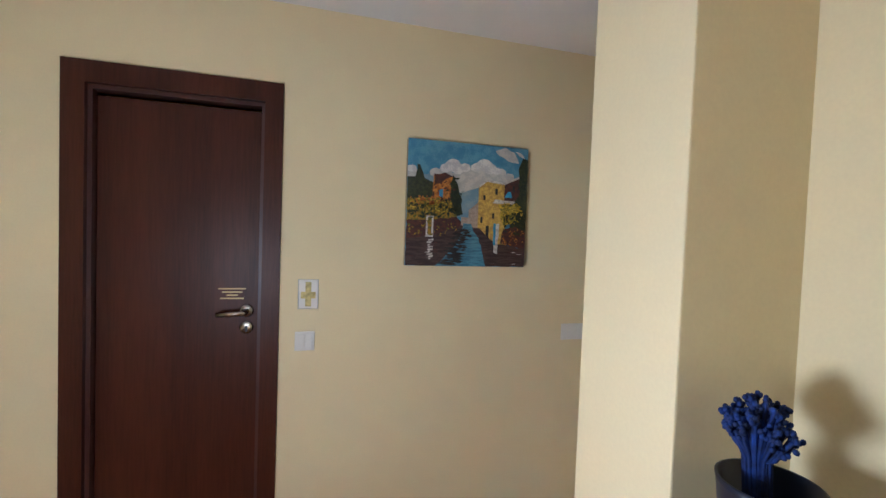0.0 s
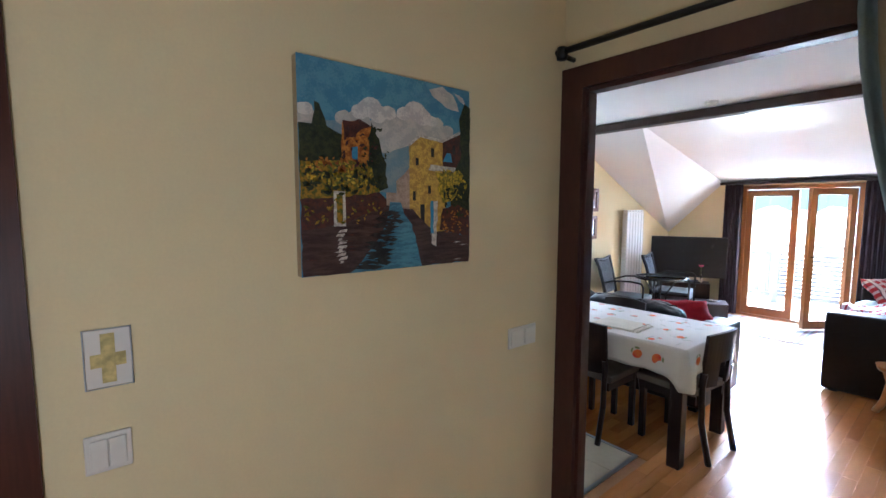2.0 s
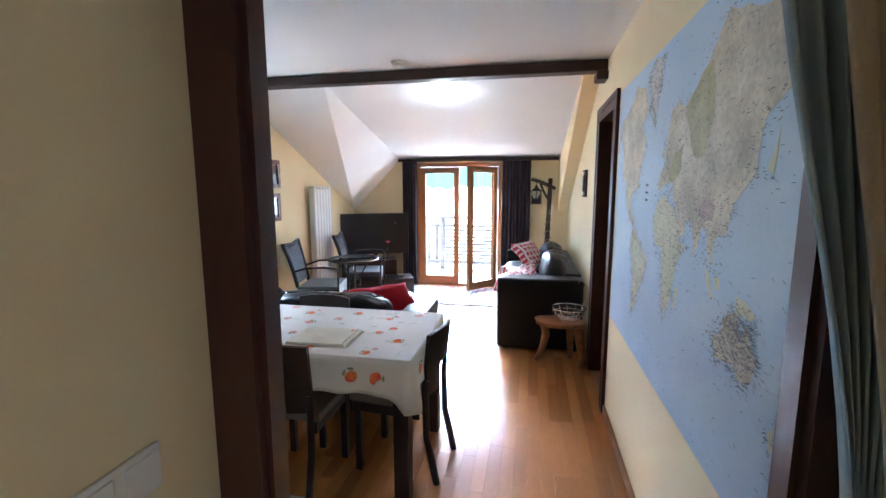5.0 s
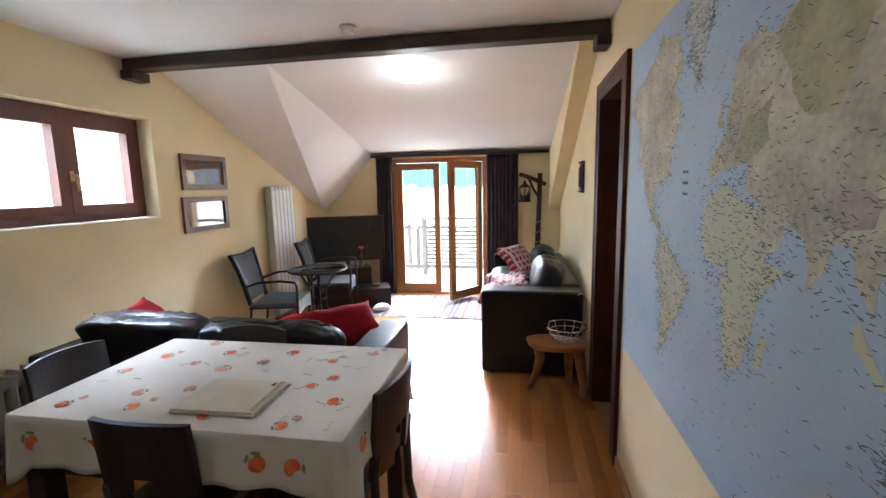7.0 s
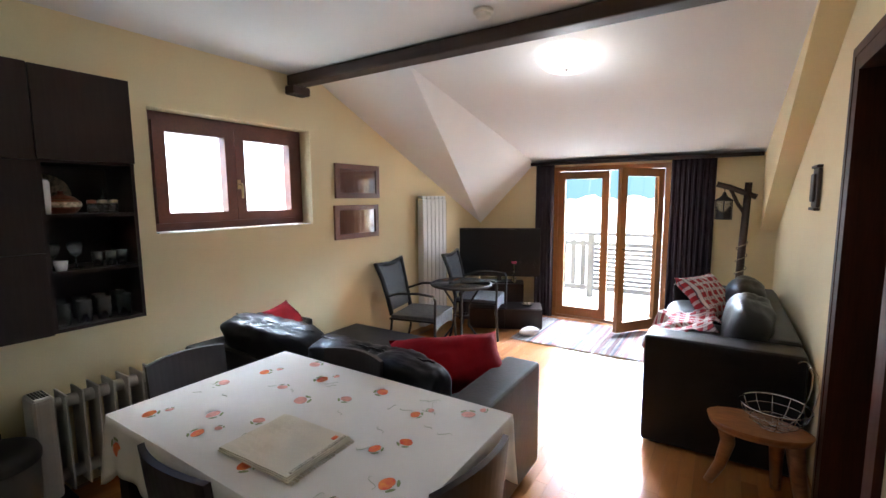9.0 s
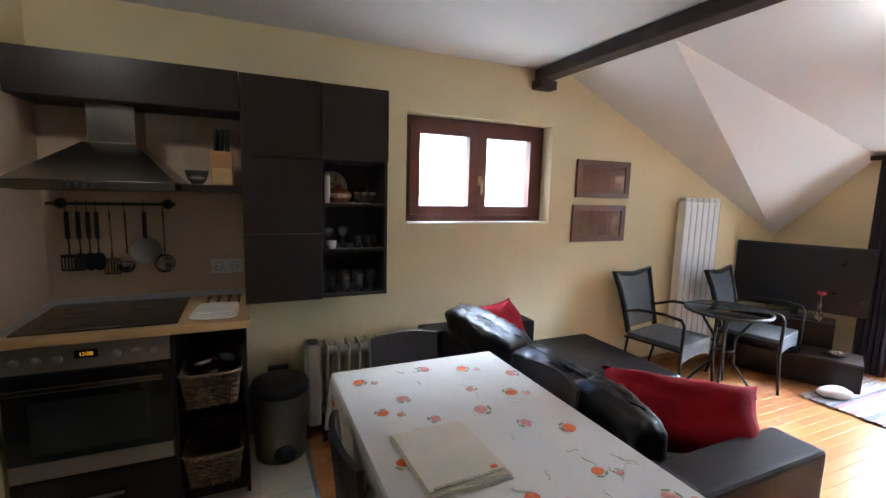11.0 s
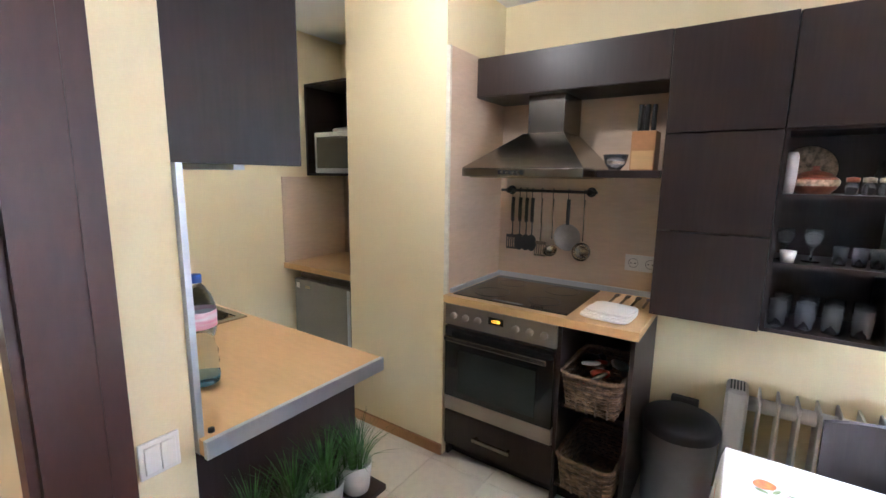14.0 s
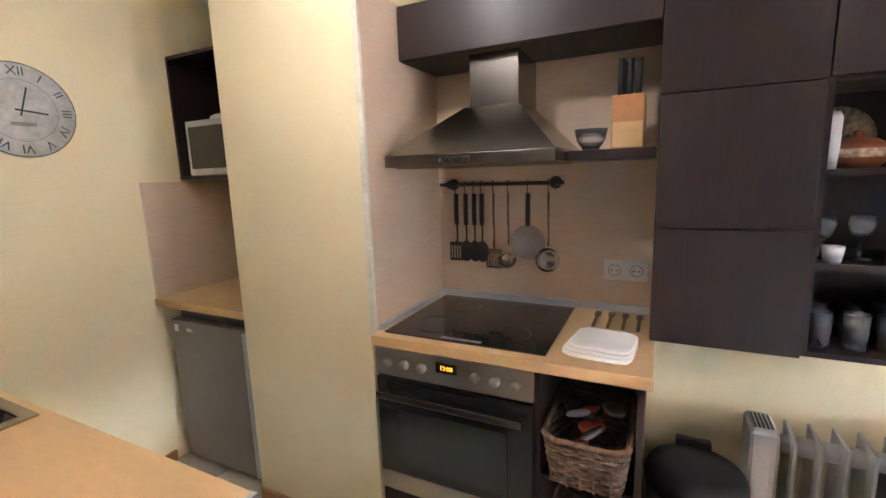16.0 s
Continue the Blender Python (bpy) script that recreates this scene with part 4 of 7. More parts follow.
# utensil rail
ur = thing("utensil_rail", pose(0, 0, 0), "black iron utensil rail on the splashback", "rail")
bm = bmesh.new()
tube(bm, [(2.60, 5.06, 1.425), (3.15, 5.06, 1.425)], 0.008, 8)
part("bar", bm, BLACKMETAL, ur)
for x in (2.65, 3.11):
    bm = bmesh.new()
    lathe(bm, [(0, 0), (0.026, 0), (0.026, 0.006), (0.012, 0.012), (0.010, 0.03), (0.017, 0.034), (0.017, 0.048), (0, 0.05)], 16)
    bm.transform(Matrix.Translation((x, 5.098, 1.425)) @ Matrix.Rotation(radians(90), 4, "X"))
    part("bracket", bm, BLACKMETAL, ur)
HX = (2.68, 2.725, 2.765, 2.80, 2.855, 2.92, 3.005, 3.09)
for x in HX:
    bm = bmesh.new()
    tube(bm, [(x, 5.05 + 0.014 * math.cos(a), 1.425 + 0.014 * math.sin(a)) for a in [k * 0.4 - 0.6 for k in range(9)]] + [(x, 5.045, 1.405), (x, 5.045, 1.385), (x, 5.05, 1.378), (x, 5.058, 1.382)], 0.0022, 5)
    part("hook", bm, BLACKMETAL, ur)


def utensil(x, kind):
    y = 5.055
    steel = kind in ("turner_steel", "ladle_steel", "skimmer")
    m = STEEL if steel else BLACKPLASTIC
    label = {"turner": "black plastic slotted turner hanging from the rail", "spoon": "black plastic serving spoon hanging from the rail", "turner_steel": "steel slotted turner hanging from the rail", "ladle_steel": "steel ladle hanging from the rail", "skimmer": "steel skimmer hanging from the rail", "pan": "small grey pan with a black handle on the rail"}[kind]
    u = thing({"turner": "slotted_turner", "spoon": "serving_spoon", "turner_steel": "slotted_turner", "ladle_steel": "ladle", "skimmer": "skimmer", "pan": "frying_pan"}[kind], pose(x, y, 1.385), label, "utensil" if kind != "pan" else "pan", "utensils on the rail")
    bm = bmesh.new()
    tube(bm, [(0, 0, 0.0), (0, -0.004, -0.05), (0, -0.004, -0.12), (0, 0, -0.135)], 0.0105 if not steel else 0.0045, 8)
    part("handle", bm, BLACKPLASTIC if kind == "pan" else m, u)
    if kind != "pan":
        bm = bmesh.new()
        tube(bm, [(0, 0, -0.13), (0, 0.003, -0.17), (0, 0, -0.22)], 0.0042, 6)
        part("shaft", bm, m, u)
    bm = bmesh.new()
    if kind.startswith("turner"):
        low = -0.30 if kind == "turner" else -0.325
        top = low + 0.085
        box(bm, -0.036, 0.036, -0.003, 0.001, top - 0.018, top, 0.0008)
        box(bm, -0.036, 0.036, -0.003, 0.001, low, low + 0.01, 0.0008)
        for k in range(6):
            box(bm, -0.036 + k * 0.0132, -0.030 + k * 0.0132, -0.003, 0.001, low + 0.01, top - 0.018)
        box(bm, -0.006, 0.006, -0.003, 0.001, top, -0.21)
    elif kind == "spoon":
        cushion(bm, 0.062, 0.014, 0.095, Matrix.Translation((0, 0, -0.255)), 7, 2, 0.0)
    elif kind == "ladle_steel":
        lathe(bm, [(0, -0.028), (0.02, -0.024), (0.034, -0.012), (0.040, 0.004), (0.038, 0.004), (0.032, -0.010), (0.019, -0.021), (0, -0.025)], 20)
        bm.transform(Matrix.Translation((0, -0.02, -0.285)) @ Matrix.Rotation(radians(35), 4, "X"))
    elif kind == "skimmer":
        lathe(bm, [(0, -0.012), (0.03, -0.008), (0.050, 0.002), (0.050, 0.004), (0.03, -0.006), (0, -0.010)], 24)
        bm.transform(Matrix.Translation((0, -0.012, -0.275)) @ Matrix.Rotation(radians(80), 4, "X"))
    else:
        lathe(bm, [(0, 0), (0.062, 0), (0.072, 0.022), (0.074, 0.022), (0.064, -0.002), (0, -0.003)], 28)
        bm.transform(Matrix.Translation((0, 0.02, -0.205)) @ Matrix.Rotation(radians(90), 4, "X"))
    part("head" if kind != "pan" else "pan_body", bm, mat_pan if kind == "pan" else m, u)
    return u


mat_pan = mat("pan_aluminium", (0.40, 0.37, 0.34), 0.45, 0.7, vary=0.08, scale=12)
for x, k in zip(HX, ("turner", "spoon", "spoon", "spoon", "turner_steel", "ladle_steel", "pan", "skimmer")):
    utensil(x, k)


def socket(m, label, n=2):
    s = thing("wall_socket", m, label, "socket")
    part("plate", B(-0.0405 * n, 0.0405 * n, -0.008, 0, -0.041, 0.041, bevel=0.003), SWITCH, s)
    for i in range(n):
        bm = bmesh.new()
        lathe(bm, [(0.024, 0.001), (0.022, 0.002), (0.020, -0.004), (0, -0.004)], 20)
        bm.transform(Matrix.Translation((-0.0405 * (n - 1) + 0.081 * i, -0.0085, 0)) @ Matrix.Rotation(radians(90), 4, "X"))
        r = part("recess", bm, mat_recess, s)
        for dx in (-0.0095, 0.0095):
            part("pin_hole", B(-0.0405 * (n - 1) + 0.081 * i + dx - 0.003, -0.0405 * (n - 1) + 0.081 * i + dx + 0.003, -0.0135, -0.0128, -0.003, 0.003), BLACKPLASTIC, r)
    return s


mat_recess = mat("socket_recess", (0.30, 0.28, 0.25), 0.4)
socket(pose(3.385, 5.099, 1.075), "double wall socket on the beige splashback")


def switch(m, n, label):
    s = thing("light_switch", m, label, "switch")
    part("frame", B(-0.0405 * n, 0.0405 * n, -0.007, 0, -0.041, 0.041, bevel=0.003), SWITCH, s)
    for i in range(n):
        c = -0.0405 * (n - 1) + 0.081 * i
        halves = ((-0.031, -0.001), (0.001, 0.031)) if n == 1 else ((-0.031, 0.031),)
        for a, b in halves:
            part("rocker", B(c + a, c + b, -0.012, -0.0072, -0.031, 0.031, bevel=0.0025), SWITCH, s)
    return s


switch(pose(1.185, 2.999, 1.045), 1, "white two-way light switch beside the room door")
switch(pose(2.50, 2.999, 1.05), 2, "white double light switch by the opening")
switch(pose(2.803, 3.09, 0.90, 0, 0, 90), 1, "white light switch on the wall end")

# crockery and glasses in the open cabinet
bm = bmesh.new()
pot = thing("clay_pot", pose(3.995, 4.94, 1.4515), "brown glazed pottery casserole with a patterned band", "pot")
lathe(bm, [(0, 0), (0.05, 0), (0.068, 0.02), (0.075, 0.04), (0.073, 0.056), (0.06, 0.066), (0, 0.066)], 28)
part("body", bm, TERRA, pot)
bm = bmesh.new()
lathe(bm, [(0.0745, 0.030), (0.0765, 0.036), (0.0768, 0.048), (0.0748, 0.054)], 28)
part("band", bm, TERRABAND, pot)
bm = bmesh.new()
lathe(bm, [(0.062, 0.067), (0.045, 0.080), (0.015, 0.088), (0.010, 0.096), (0.013, 0.104), (0, 0.107)], 24)
part("lid", bm, TERRA, pot)
bm = bmesh.new()
lathe(bm, [(0, 0), (0.016, 0), (0.02, 0.06), (0.02, 0.14), (0.014, 0.155), (0, 0.155)], 16)
single("white_bottle", bm, POT, "slim white bottle beside the clay pot", "bottle", pose(3.915, 4.86, 1.4515))
bm = bmesh.new()
lathe(bm, [(0, 0), (0.09, 0.0), (0.094, 0.008), (0.06, 0.006), (0, 0.006)], 28)
single("plate", bm, TERRABAND, "patterned plate leaning behind the clay pot", "plate", pose(3.98, 5.065, 1.545, 80, 0, 0))
for i, x in enumerate((4.10, 4.145, 4.19)):
    jar = thing("spice_jar", pose(x, 4.90, 1.4515), "small glass jar with a reddish lid", "jar", "jars on the shelf")
    bm = bmesh.new()
    lathe(bm, [(0, 0), (0.018, 0), (0.020, 0.02), (0.018, 0.045), (0, 0.045)], 16)
    part("body", bm, PLAINGLASS, jar)
    bm = bmesh.new()
    lathe(bm, [(0, 0.046), (0.019, 0.046), (0.02, 0.062), (0, 0.066)], 16)
    part("lid", bm, TERRA if i < 1 else TERRABAND, jar)
glass_thing("glass_cruet", pose(4.185, 5.0, 1.4515), [(0, 0), (0.022, 0), (0.022, 0.06), (0.008, 0.09), (0.009, 0.125), (0, 0.125)], "clear glass oil cruet on the shelf")
TUMB = [(0, 0), (0.028, 0), (0.033, 0.105), (0.0305, 0.105), (0.026, 0.008), (0, 0.008)]
WINE = [(0, 0), (0.03, 0), (0.03, 0.003), (0.005, 0.006), (0.004, 0.05), (0.022, 0.07), (0.03, 0.10), (0.027, 0.125), (0.025, 0.125), (0.028, 0.10), (0.02, 0.073), (0, 0.06)]
for i, x in enumerate((3.935, 4.02, 4.10, 4.185)):
    glass_thing("drinking_glass", pose(x, 4.87, 0.9315), TUMB, "clear glass tumbler on the bottom shelf", PLAINGLASS, "tumblers")
    glass_thing("drinking_glass", pose(x + 0.02, 4.99, 0.9315), TUMB, "clear glass tumbler on the bottom shelf", PLAINGLASS, "tumblers")
for x in (3.93, 4.015):
    glass_thing("wine_glass", pose(x, 4.90, 1.1915), WINE, "stemmed clear wine glass on the middle shelf", PLAINGLASS, "wine glasses")
bm = bmesh.new()
lathe(bm, [(0, 0), (0.02, 0), (0.027, 0.045), (0.025, 0.045), (0.019, 0.004), (0, 0.004)], 16)
single("white_cup", bm, POT, "small white cup on the middle shelf", "cup", pose(3.94, 4.84, 1.1915))
for x in (4.095, 4.15, 4.2):
    glass_thing("shot_glass", pose(x, 4.88, 1.1915), [(0, 0), (0.02, 0), (0.024, 0.07), (0.022, 0.07), (0.018, 0.008), (0, 0.008)], "small clear glass on the middle shelf", PLAINGLASS, "small glasses")

# pedal bin
pb = thing("pedal_bin", pose(3.645, 4.86, 0), "dark grey plastic pedal bin with a black lid", "bin")
bm = bmesh.new()
lathe(bm, [(0, 0.0), (0.115, 0.0), (0.12, 0.01), (0.132, 0.345), (0.128, 0.35), (0, 0.35)], 32)
part("body", bm, GREYPLASTIC, pb)
bm = bmesh.new()
lathe(bm, [(0.137, 0.35), (0.138, 0.375), (0.128, 0.40), (0.09, 0.418), (0.0, 0.425)], 32)
part("lid", bm, BLACKPLASTIC, pb)
part("hinge", B(-0.05, 0.05, 0.09, 0.125, 0.36, 0.435, bevel=0.006), BLACKPLASTIC, pb)
bm = bmesh.new()
lathe(bm, [(0, 0), (0.05, 0), (0.05, 0.012), (0, 0.012)], 20, 0, 0, 1, 1)
bm.transform(Matrix.Translation((0.01, -0.112, 0.055)) @ Matrix.Rotation(radians(90), 4, "X"))
part("pedal_recess", bm, BLACKPLASTIC, pb)
pb.scale = (1.16, 1.16, 1.1)

# oil-filled heater
ht = thing("oil_heater", pose(0, 0, 0), "warm grey oil-filled heater standing by the wall", "heater")
part("end_cap", B(3.80, 3.885, 4.90, 5.06, 0.09, 0.60, bevel=0.025, seg=3), HEATERPAINT, ht)
part("vent", boxes(*[(3.815 + 0.012 * i, 3.821 + 0.012 * i, 4.93, 5.03, 0.600, 0.603) for i in range(5)]), BLACKPLASTIC, ht)
for i in range(11):
    x = 3.925 + 0.066 * i
    bm = B(x - 0.005, x + 0.005, 4.905, 5.055, 0.10, 0.585, bevel=0.004)
    part("fin", bm, HEATERPAINT, ht)
for z in (0.16, 0.53):
    bm = bmesh.new()
    tube(bm, [(3.88, 4.98, z), (4.61, 4.98, z)], 0.032, 12)
    part("oil_pipe", bm, HEATERPAINT, ht)
for x in (3.90, 4.55):
    part("foot_bar", B(x - 0.02, x + 0.02, 4.86, 5.09, 0.055, 0.085, bevel=0.004), BLACKPLASTIC, ht)
    for y in (4.875, 5.075):
        bm = bmesh.new()
        lathe(bm, [(0, -0.012), (0.028, -0.012), (0.028, 0.012), (0, 0.012)], 16)
        bm.transform(Matrix.Translation((x, y, 0.028)) @ Matrix.Rotation(radians(90), 4, "Y"))
        part("castor", bm, BLACKPLASTIC, ht)

# ---- kitchen niche: bar, sink, fridge ----
bar = thing("bar_counter", pose(0, 0, 0), "beech bar counter with an aluminium edge and dark front", "counter")
bm = bmesh.new()
xs, ys = (1.213, 1.645, 2.075, 2.835), (3.168, 3.355, 3.705, 3.755)
for z, up in ((0.90, 1), (0.862, 0)):
    g = [[bm.verts.new((x, y, z)) for y in ys] for x in xs]
    for a in range(3):
        for b in range(3):
            if (a, b) != (1, 1):
                bm.faces.new((g[a][b], g[a + 1][b], g[a + 1][b + 1], g[a][b + 1]))
rims = [e for e in bm.edges if e.is_boundary and e.verts[0].co.z > 0.88]
for e in rims:
    a, b = e.verts
    lo = [next(v for v in bm.verts if abs(v.co.x - w.co.x) < 1e-5 and abs(v.co.y - w.co.y) < 1e-5 and v.co.z < 0.88) for w in (b, a)]
    bm.faces.new((a, b, lo[0], lo[1]))
part("worktop", bm, BEECH, bar)
part("edge_strip", boxes((2.835, 2.848, 3.168, 3.755, 0.858, 0.902)), ALU, bar, "aluminium edge strip")
part("end_panel", B(2.745, 2.765, 3.168, 3.70, 0.0, 0.862), WENGE, bar)
part("front_panel", B(1.22, 2.745, 3.69, 3.71, 0.08, 0.862), WENGE, bar)
structure("trim_wall_edge", B(2.792, 2.815, 3.167, 3.181, 0.86, 1.52), ALU, "aluminium corner strip on the wall end")
sk = thing("kitchen_sink", pose(0, 0, 0), "dark built-in sink bowl in the bar counter", "sink")
part("rim", boxes((1.62, 2.10, 3.33, 3.36, 0.9005, 0.907), (1.62, 2.10, 3.70, 3.73, 0.9005, 0.907), (1.62, 1.65, 3.36, 3.70, 0.9005, 0.907), (2.07, 2.10, 3.36, 3.70, 0.9005, 0.907)), STEEL, sk)
bm = bmesh.new()
rows = []
for f, z in ((1.0, 0.9065), (0.98, 0.895), (0.95, 0.80), (0.86, 0.765), (0.4, 0.758), (0.1, 0.755)):
    ring = []
    for i in range(40):
        a = 2 * math.pi * i / 40
        k = (abs(math.cos(a)) ** 5 + abs(math.sin(a)) ** 5) ** -0.2
        ring.append(bm.verts.new((1.86 + 0.2125 * f * k * math.cos(a), 3.53 + 0.1725 * f * k * math.sin(a), z)))
    rows.append(ring)
for a, b in zip(rows, rows[1:]):
    for i in range(40):
        bm.faces.new((a[i], a[(i + 1) % 40], b[(i + 1) % 40], b[i])).smooth = True
bm.faces.new(rows[-1])
part("bowl", bm, STEEL, sk, "deep steel bowl")
bm = bmesh.new()
tube(bm, [(1.86, 3.30, 0.90), (1.86, 3.30, 1.05), (1.86, 3.32, 1.10), (1.86, 3.37, 1.12), (1.86, 3.42, 1.10), (1.86, 3.44, 1.06)], 0.012, 10)
single("tap", bm, CHROME, "chrome swan-neck tap behind the sink", "tap")
hc = thing("hanging_cabinet", pose(0, 0, 0), "dark wenge wall cabinet hanging over the bar", "cabinet")
part("body", B(1.215, 2.765, 3.168, 3.48, 1.525, 2.36, bevel=0.002), WENGE, hc)
part("side_panel", B(2.767, 2.784, 3.168, 3.505, 1.52, 2.365, bevel=0.0015), WENGE, hc)
for i in range(3):
    part("door", B(1.217 + 0.516 * i, 1.729 + 0.516 * i, 3.483, 3.501, 1.527, 2.358, bevel=0.0015), WENGE, hc)
part("light_bar", B(1.7, 2.70, 3.36, 3.39, 1.508, 1.523), ALU, hc)

# water bottle
wb = thing("water_bottle", pose(2.55, 3.315, 0.9005), "half-full blue-tinted plastic water bottle on the bar", "bottle")
bm = bmesh.new()
prof = [(0, 0.004), (0.03, 0.0), (0.044, 0.006), (0.047, 0.03), (0.044, 0.05), (0.047, 0.065), (0.044, 0.08), (0.046, 0.095), (0.039, 0.115), (0.037, 0.135), (0.043, 0.15), (0.047, 0.165), (0.047, 0.222), (0.045, 0.235), (0.036, 0.262), (0.022, 0.285), (0.014, 0.295), (0.014, 0.31)]
lathe(bm, prof, 24)
part("bottle", bm, glass("bottle_plastic", (0.80, 0.91, 0.98), 0.02, 1.06), wb)
bm = bmesh.new()
lathe(bm, [(0.0474, 0.172), (0.0477, 0.173), (0.0477, 0.218), (0.0474, 0.219)], 24)
part("label", bm, mat("pink_white_label", (0.75, 0.28, 0.42), 0.4, vary=0.2, scale=14, color2=(0.8, 0.75, 0.78), stretch=(0.3, 0.3, 3), bump=0), wb, "pink and white paper label")
bm = bmesh.new()
lathe(bm, [(0.016, 0.298), (0.0165, 0.30), (0.0165, 0.318), (0.014, 0.321), (0, 0.321)], 20)
part("cap", bm, mat("blue_cap", (0.01, 0.08, 0.42), 0.4), wb, "blue screw cap")
bm = bmesh.new()
lathe(bm, [(0, 0.002), (0.029, -0.0005), (0.0448, 0.006), (0.0476, 0.025), (0.047, 0.026)], 24)
part("base_tint", bm, glass("blue_base", (0.25, 0.50, 0.90), 0.05, 1.1), wb)
bm = bmesh.new()
lathe(bm, [(0, 0), (0.008, 0), (0.007, 0.009), (0, 0.01)], 14)
single("counter_plug", bm, BLACKPLASTIC, "small black rubber stopper on the bar", "stopper", pose(2.81, 3.20, 0.9005))

# grass plants in white pots on a low dark ledge
lg = single("plant_ledge", B(2.768, 2.945, 3.19, 3.655, 0.520, 0.540, bevel=0.002), WENGE, "dark narrow ledge on the bar front", "ledge")
rg = random.Random(8)


mat_pot = mat("zinc_pot", (0.50, 0.49, 0.47), 0.4, 0.3, vary=0.06)


def grass_pot(m, seed):
    g = thing("potted_grass", m, "artificial green grass in a small pale grey pot on the ledge", "plant", "grass pots")
    bm = bmesh.new()
    lathe(bm, [(0, 0), (0.036, 0), (0.040, 0.004), (0.050, 0.095), (0.046, 0.095), (0.044, 0.085), (0, 0.085)], 24)
    part("pot", bm, mat_pot, g)
    bm = bmesh.new()
    r = random.Random(seed)
    for k in range(150):
        a, b = r.uniform(0, 6.283), r.uniform(0, 0.036)
        x, y = b * math.cos(a), b * math.sin(a)
        lean, h, w = r.uniform(0.01, 0.085) + b, r.uniform(0.10, 0.19), r.uniform(0.0022, 0.004)
        a += r.uniform(-0.5, 0.5)
        side = Vector((-math.sin(a), math.cos(a), 0)) * w
        prev = None
        for j in range(5):
            t = j / 4
            p = Vector((x + lean * t * t * math.cos(a), y + lean * t * t * math.sin(a), 0.08 + h * (t - 0.28 * t * t * lean / 0.09)))
            q = (bm.verts.new(p - side * (1 - t * 0.95)), bm.verts.new(p + side * (1 - t * 0.95)))
            if prev:
                bm.faces.new((prev[0], prev[1], q[1], q[0]))
            prev = q
    part("grass_blades", bm, GRASSLEAF, g)
    return g


for i, y in enumerate((3.25, 3.36, 3.47, 3.585)):
    grass_pot(pose(2.885, y, 0.5405), i + 20)

# fridge, niche counter, microwave shelf, clock
mf = thing("mini_fridge", pose(0, 0, 0), "grey steel-look mini fridge under the niche counter", "fridge")
part("body", B(1.30, 1.84, 4.62, 5.10, 0.02, 0.83, bevel=0.006), GREYPLASTIC, mf)
part("door", B(1.30, 1.84, 4.565, 4.615, 0.05, 0.80, bevel=0.008), mat("grey_steel_door", (0.24, 0.23, 0.21), 0.35, 0.6, vary=0.05, scale=3), mf)
part("edge_grip", B(1.815, 1.84, 4.560, 4.5645, 0.06, 0.79), ALU, mf)
bm = bmesh.new()
cushion(bm, 0.055, 0.004, 0.02, Matrix.Translation((1.44, 4.5635, 0.755)), 6, 2, 0)
part("badge", bm, CHROME, mf)
part("energy_sticker", B(1.325, 1.355, 4.5632, 4.5645, 0.74, 0.775), SWITCH, mf)
for x in (1.34, 1.80):
    part("foot", B(x - 0.02, x + 0.02, 4.66, 4.70, 0, 0.02), BLACKPLASTIC, mf)
nc = single("niche_worktop", B(1.213, 1.878, 4.55, 5.118, 0.862, 0.90, bevel=0.002), BEECH, "beech worktop over the mini fridge", "worktop")
structure("wall_niche_splashback", boxes((1.211, 1.226, 4.56, 5.118, 0.90, 1.48), (1.226, 1.878, 5.103, 5.119, 0.90, 1.48)), SPLASH, "beige laminate splashback in the niche")
mb = thing("microwave_shelf", pose(0, 0, 0), "dark wenge open wall box holding a microwave", "shelf")
panels(mb, ((1.228, 1.244, 4.76, 5.10, 1.49, 2.10), (1.86, 1.876, 4.76, 5.10, 1.49, 2.10), (1.244, 1.86, 4.76, 5.10, 2.084, 2.10), (1.244, 1.86, 4.76, 5.10, 1.49, 1.506), (1.244, 1.86, 5.084, 5.10, 1.506, 2.084)))
mw = thing("microwave", pose(0, 0, 0), "silver microwave oven in the dark wall box", "microwave")
part("case", B(1.33, 1.80, 4.75, 5.07, 1.508, 1.775, bevel=0.006), mat("silver_plastic", (0.52, 0.51, 0.48), 0.35), mw)
part("window", B(1.355, 1.68, 4.7465, 4.7495, 1.54, 1.745), BLACKGLASS, mw)
single("folded_cloth", cushion(bmesh.new(), 0.22, 0.18, 0.03, Matrix(), 8, 4, 0.01, 3), WHITETOWEL, "folded white cloth on the microwave", "cloth", pose(1.55, 4.88, 1.79))
bm = bmesh.new()
lathe(bm, [(0, 0), (0.03, 0), (0.03, 0.12), (0.012, 0.17), (0.012, 0.22), (0, 0.22)], 16)
single("green_bottle", bm, mat("dark_green_glass", (0.02, 0.05, 0.015), 0.15), "dark green bottle on the microwave", "bottle", pose(1.74, 4.86, 1.776))
bm = bmesh.new()
lathe(bm, [(0, 0), (0.07, 0), (0.072, 0.02), (0.06, 0.14), (0.05, 0.16), (0, 0.165)], 24)
tube(bm, [(0.06, 0, 0.14), (0.11, 0, 0.13), (0.11, 0, 0.05), (0.068, 0, 0.03)], 0.009, 8)
single("electric_kettle", bm, BLACKGLASS, "dark glass electric kettle on the niche worktop", "kettle", pose(1.70, 4.86, 0.9005))

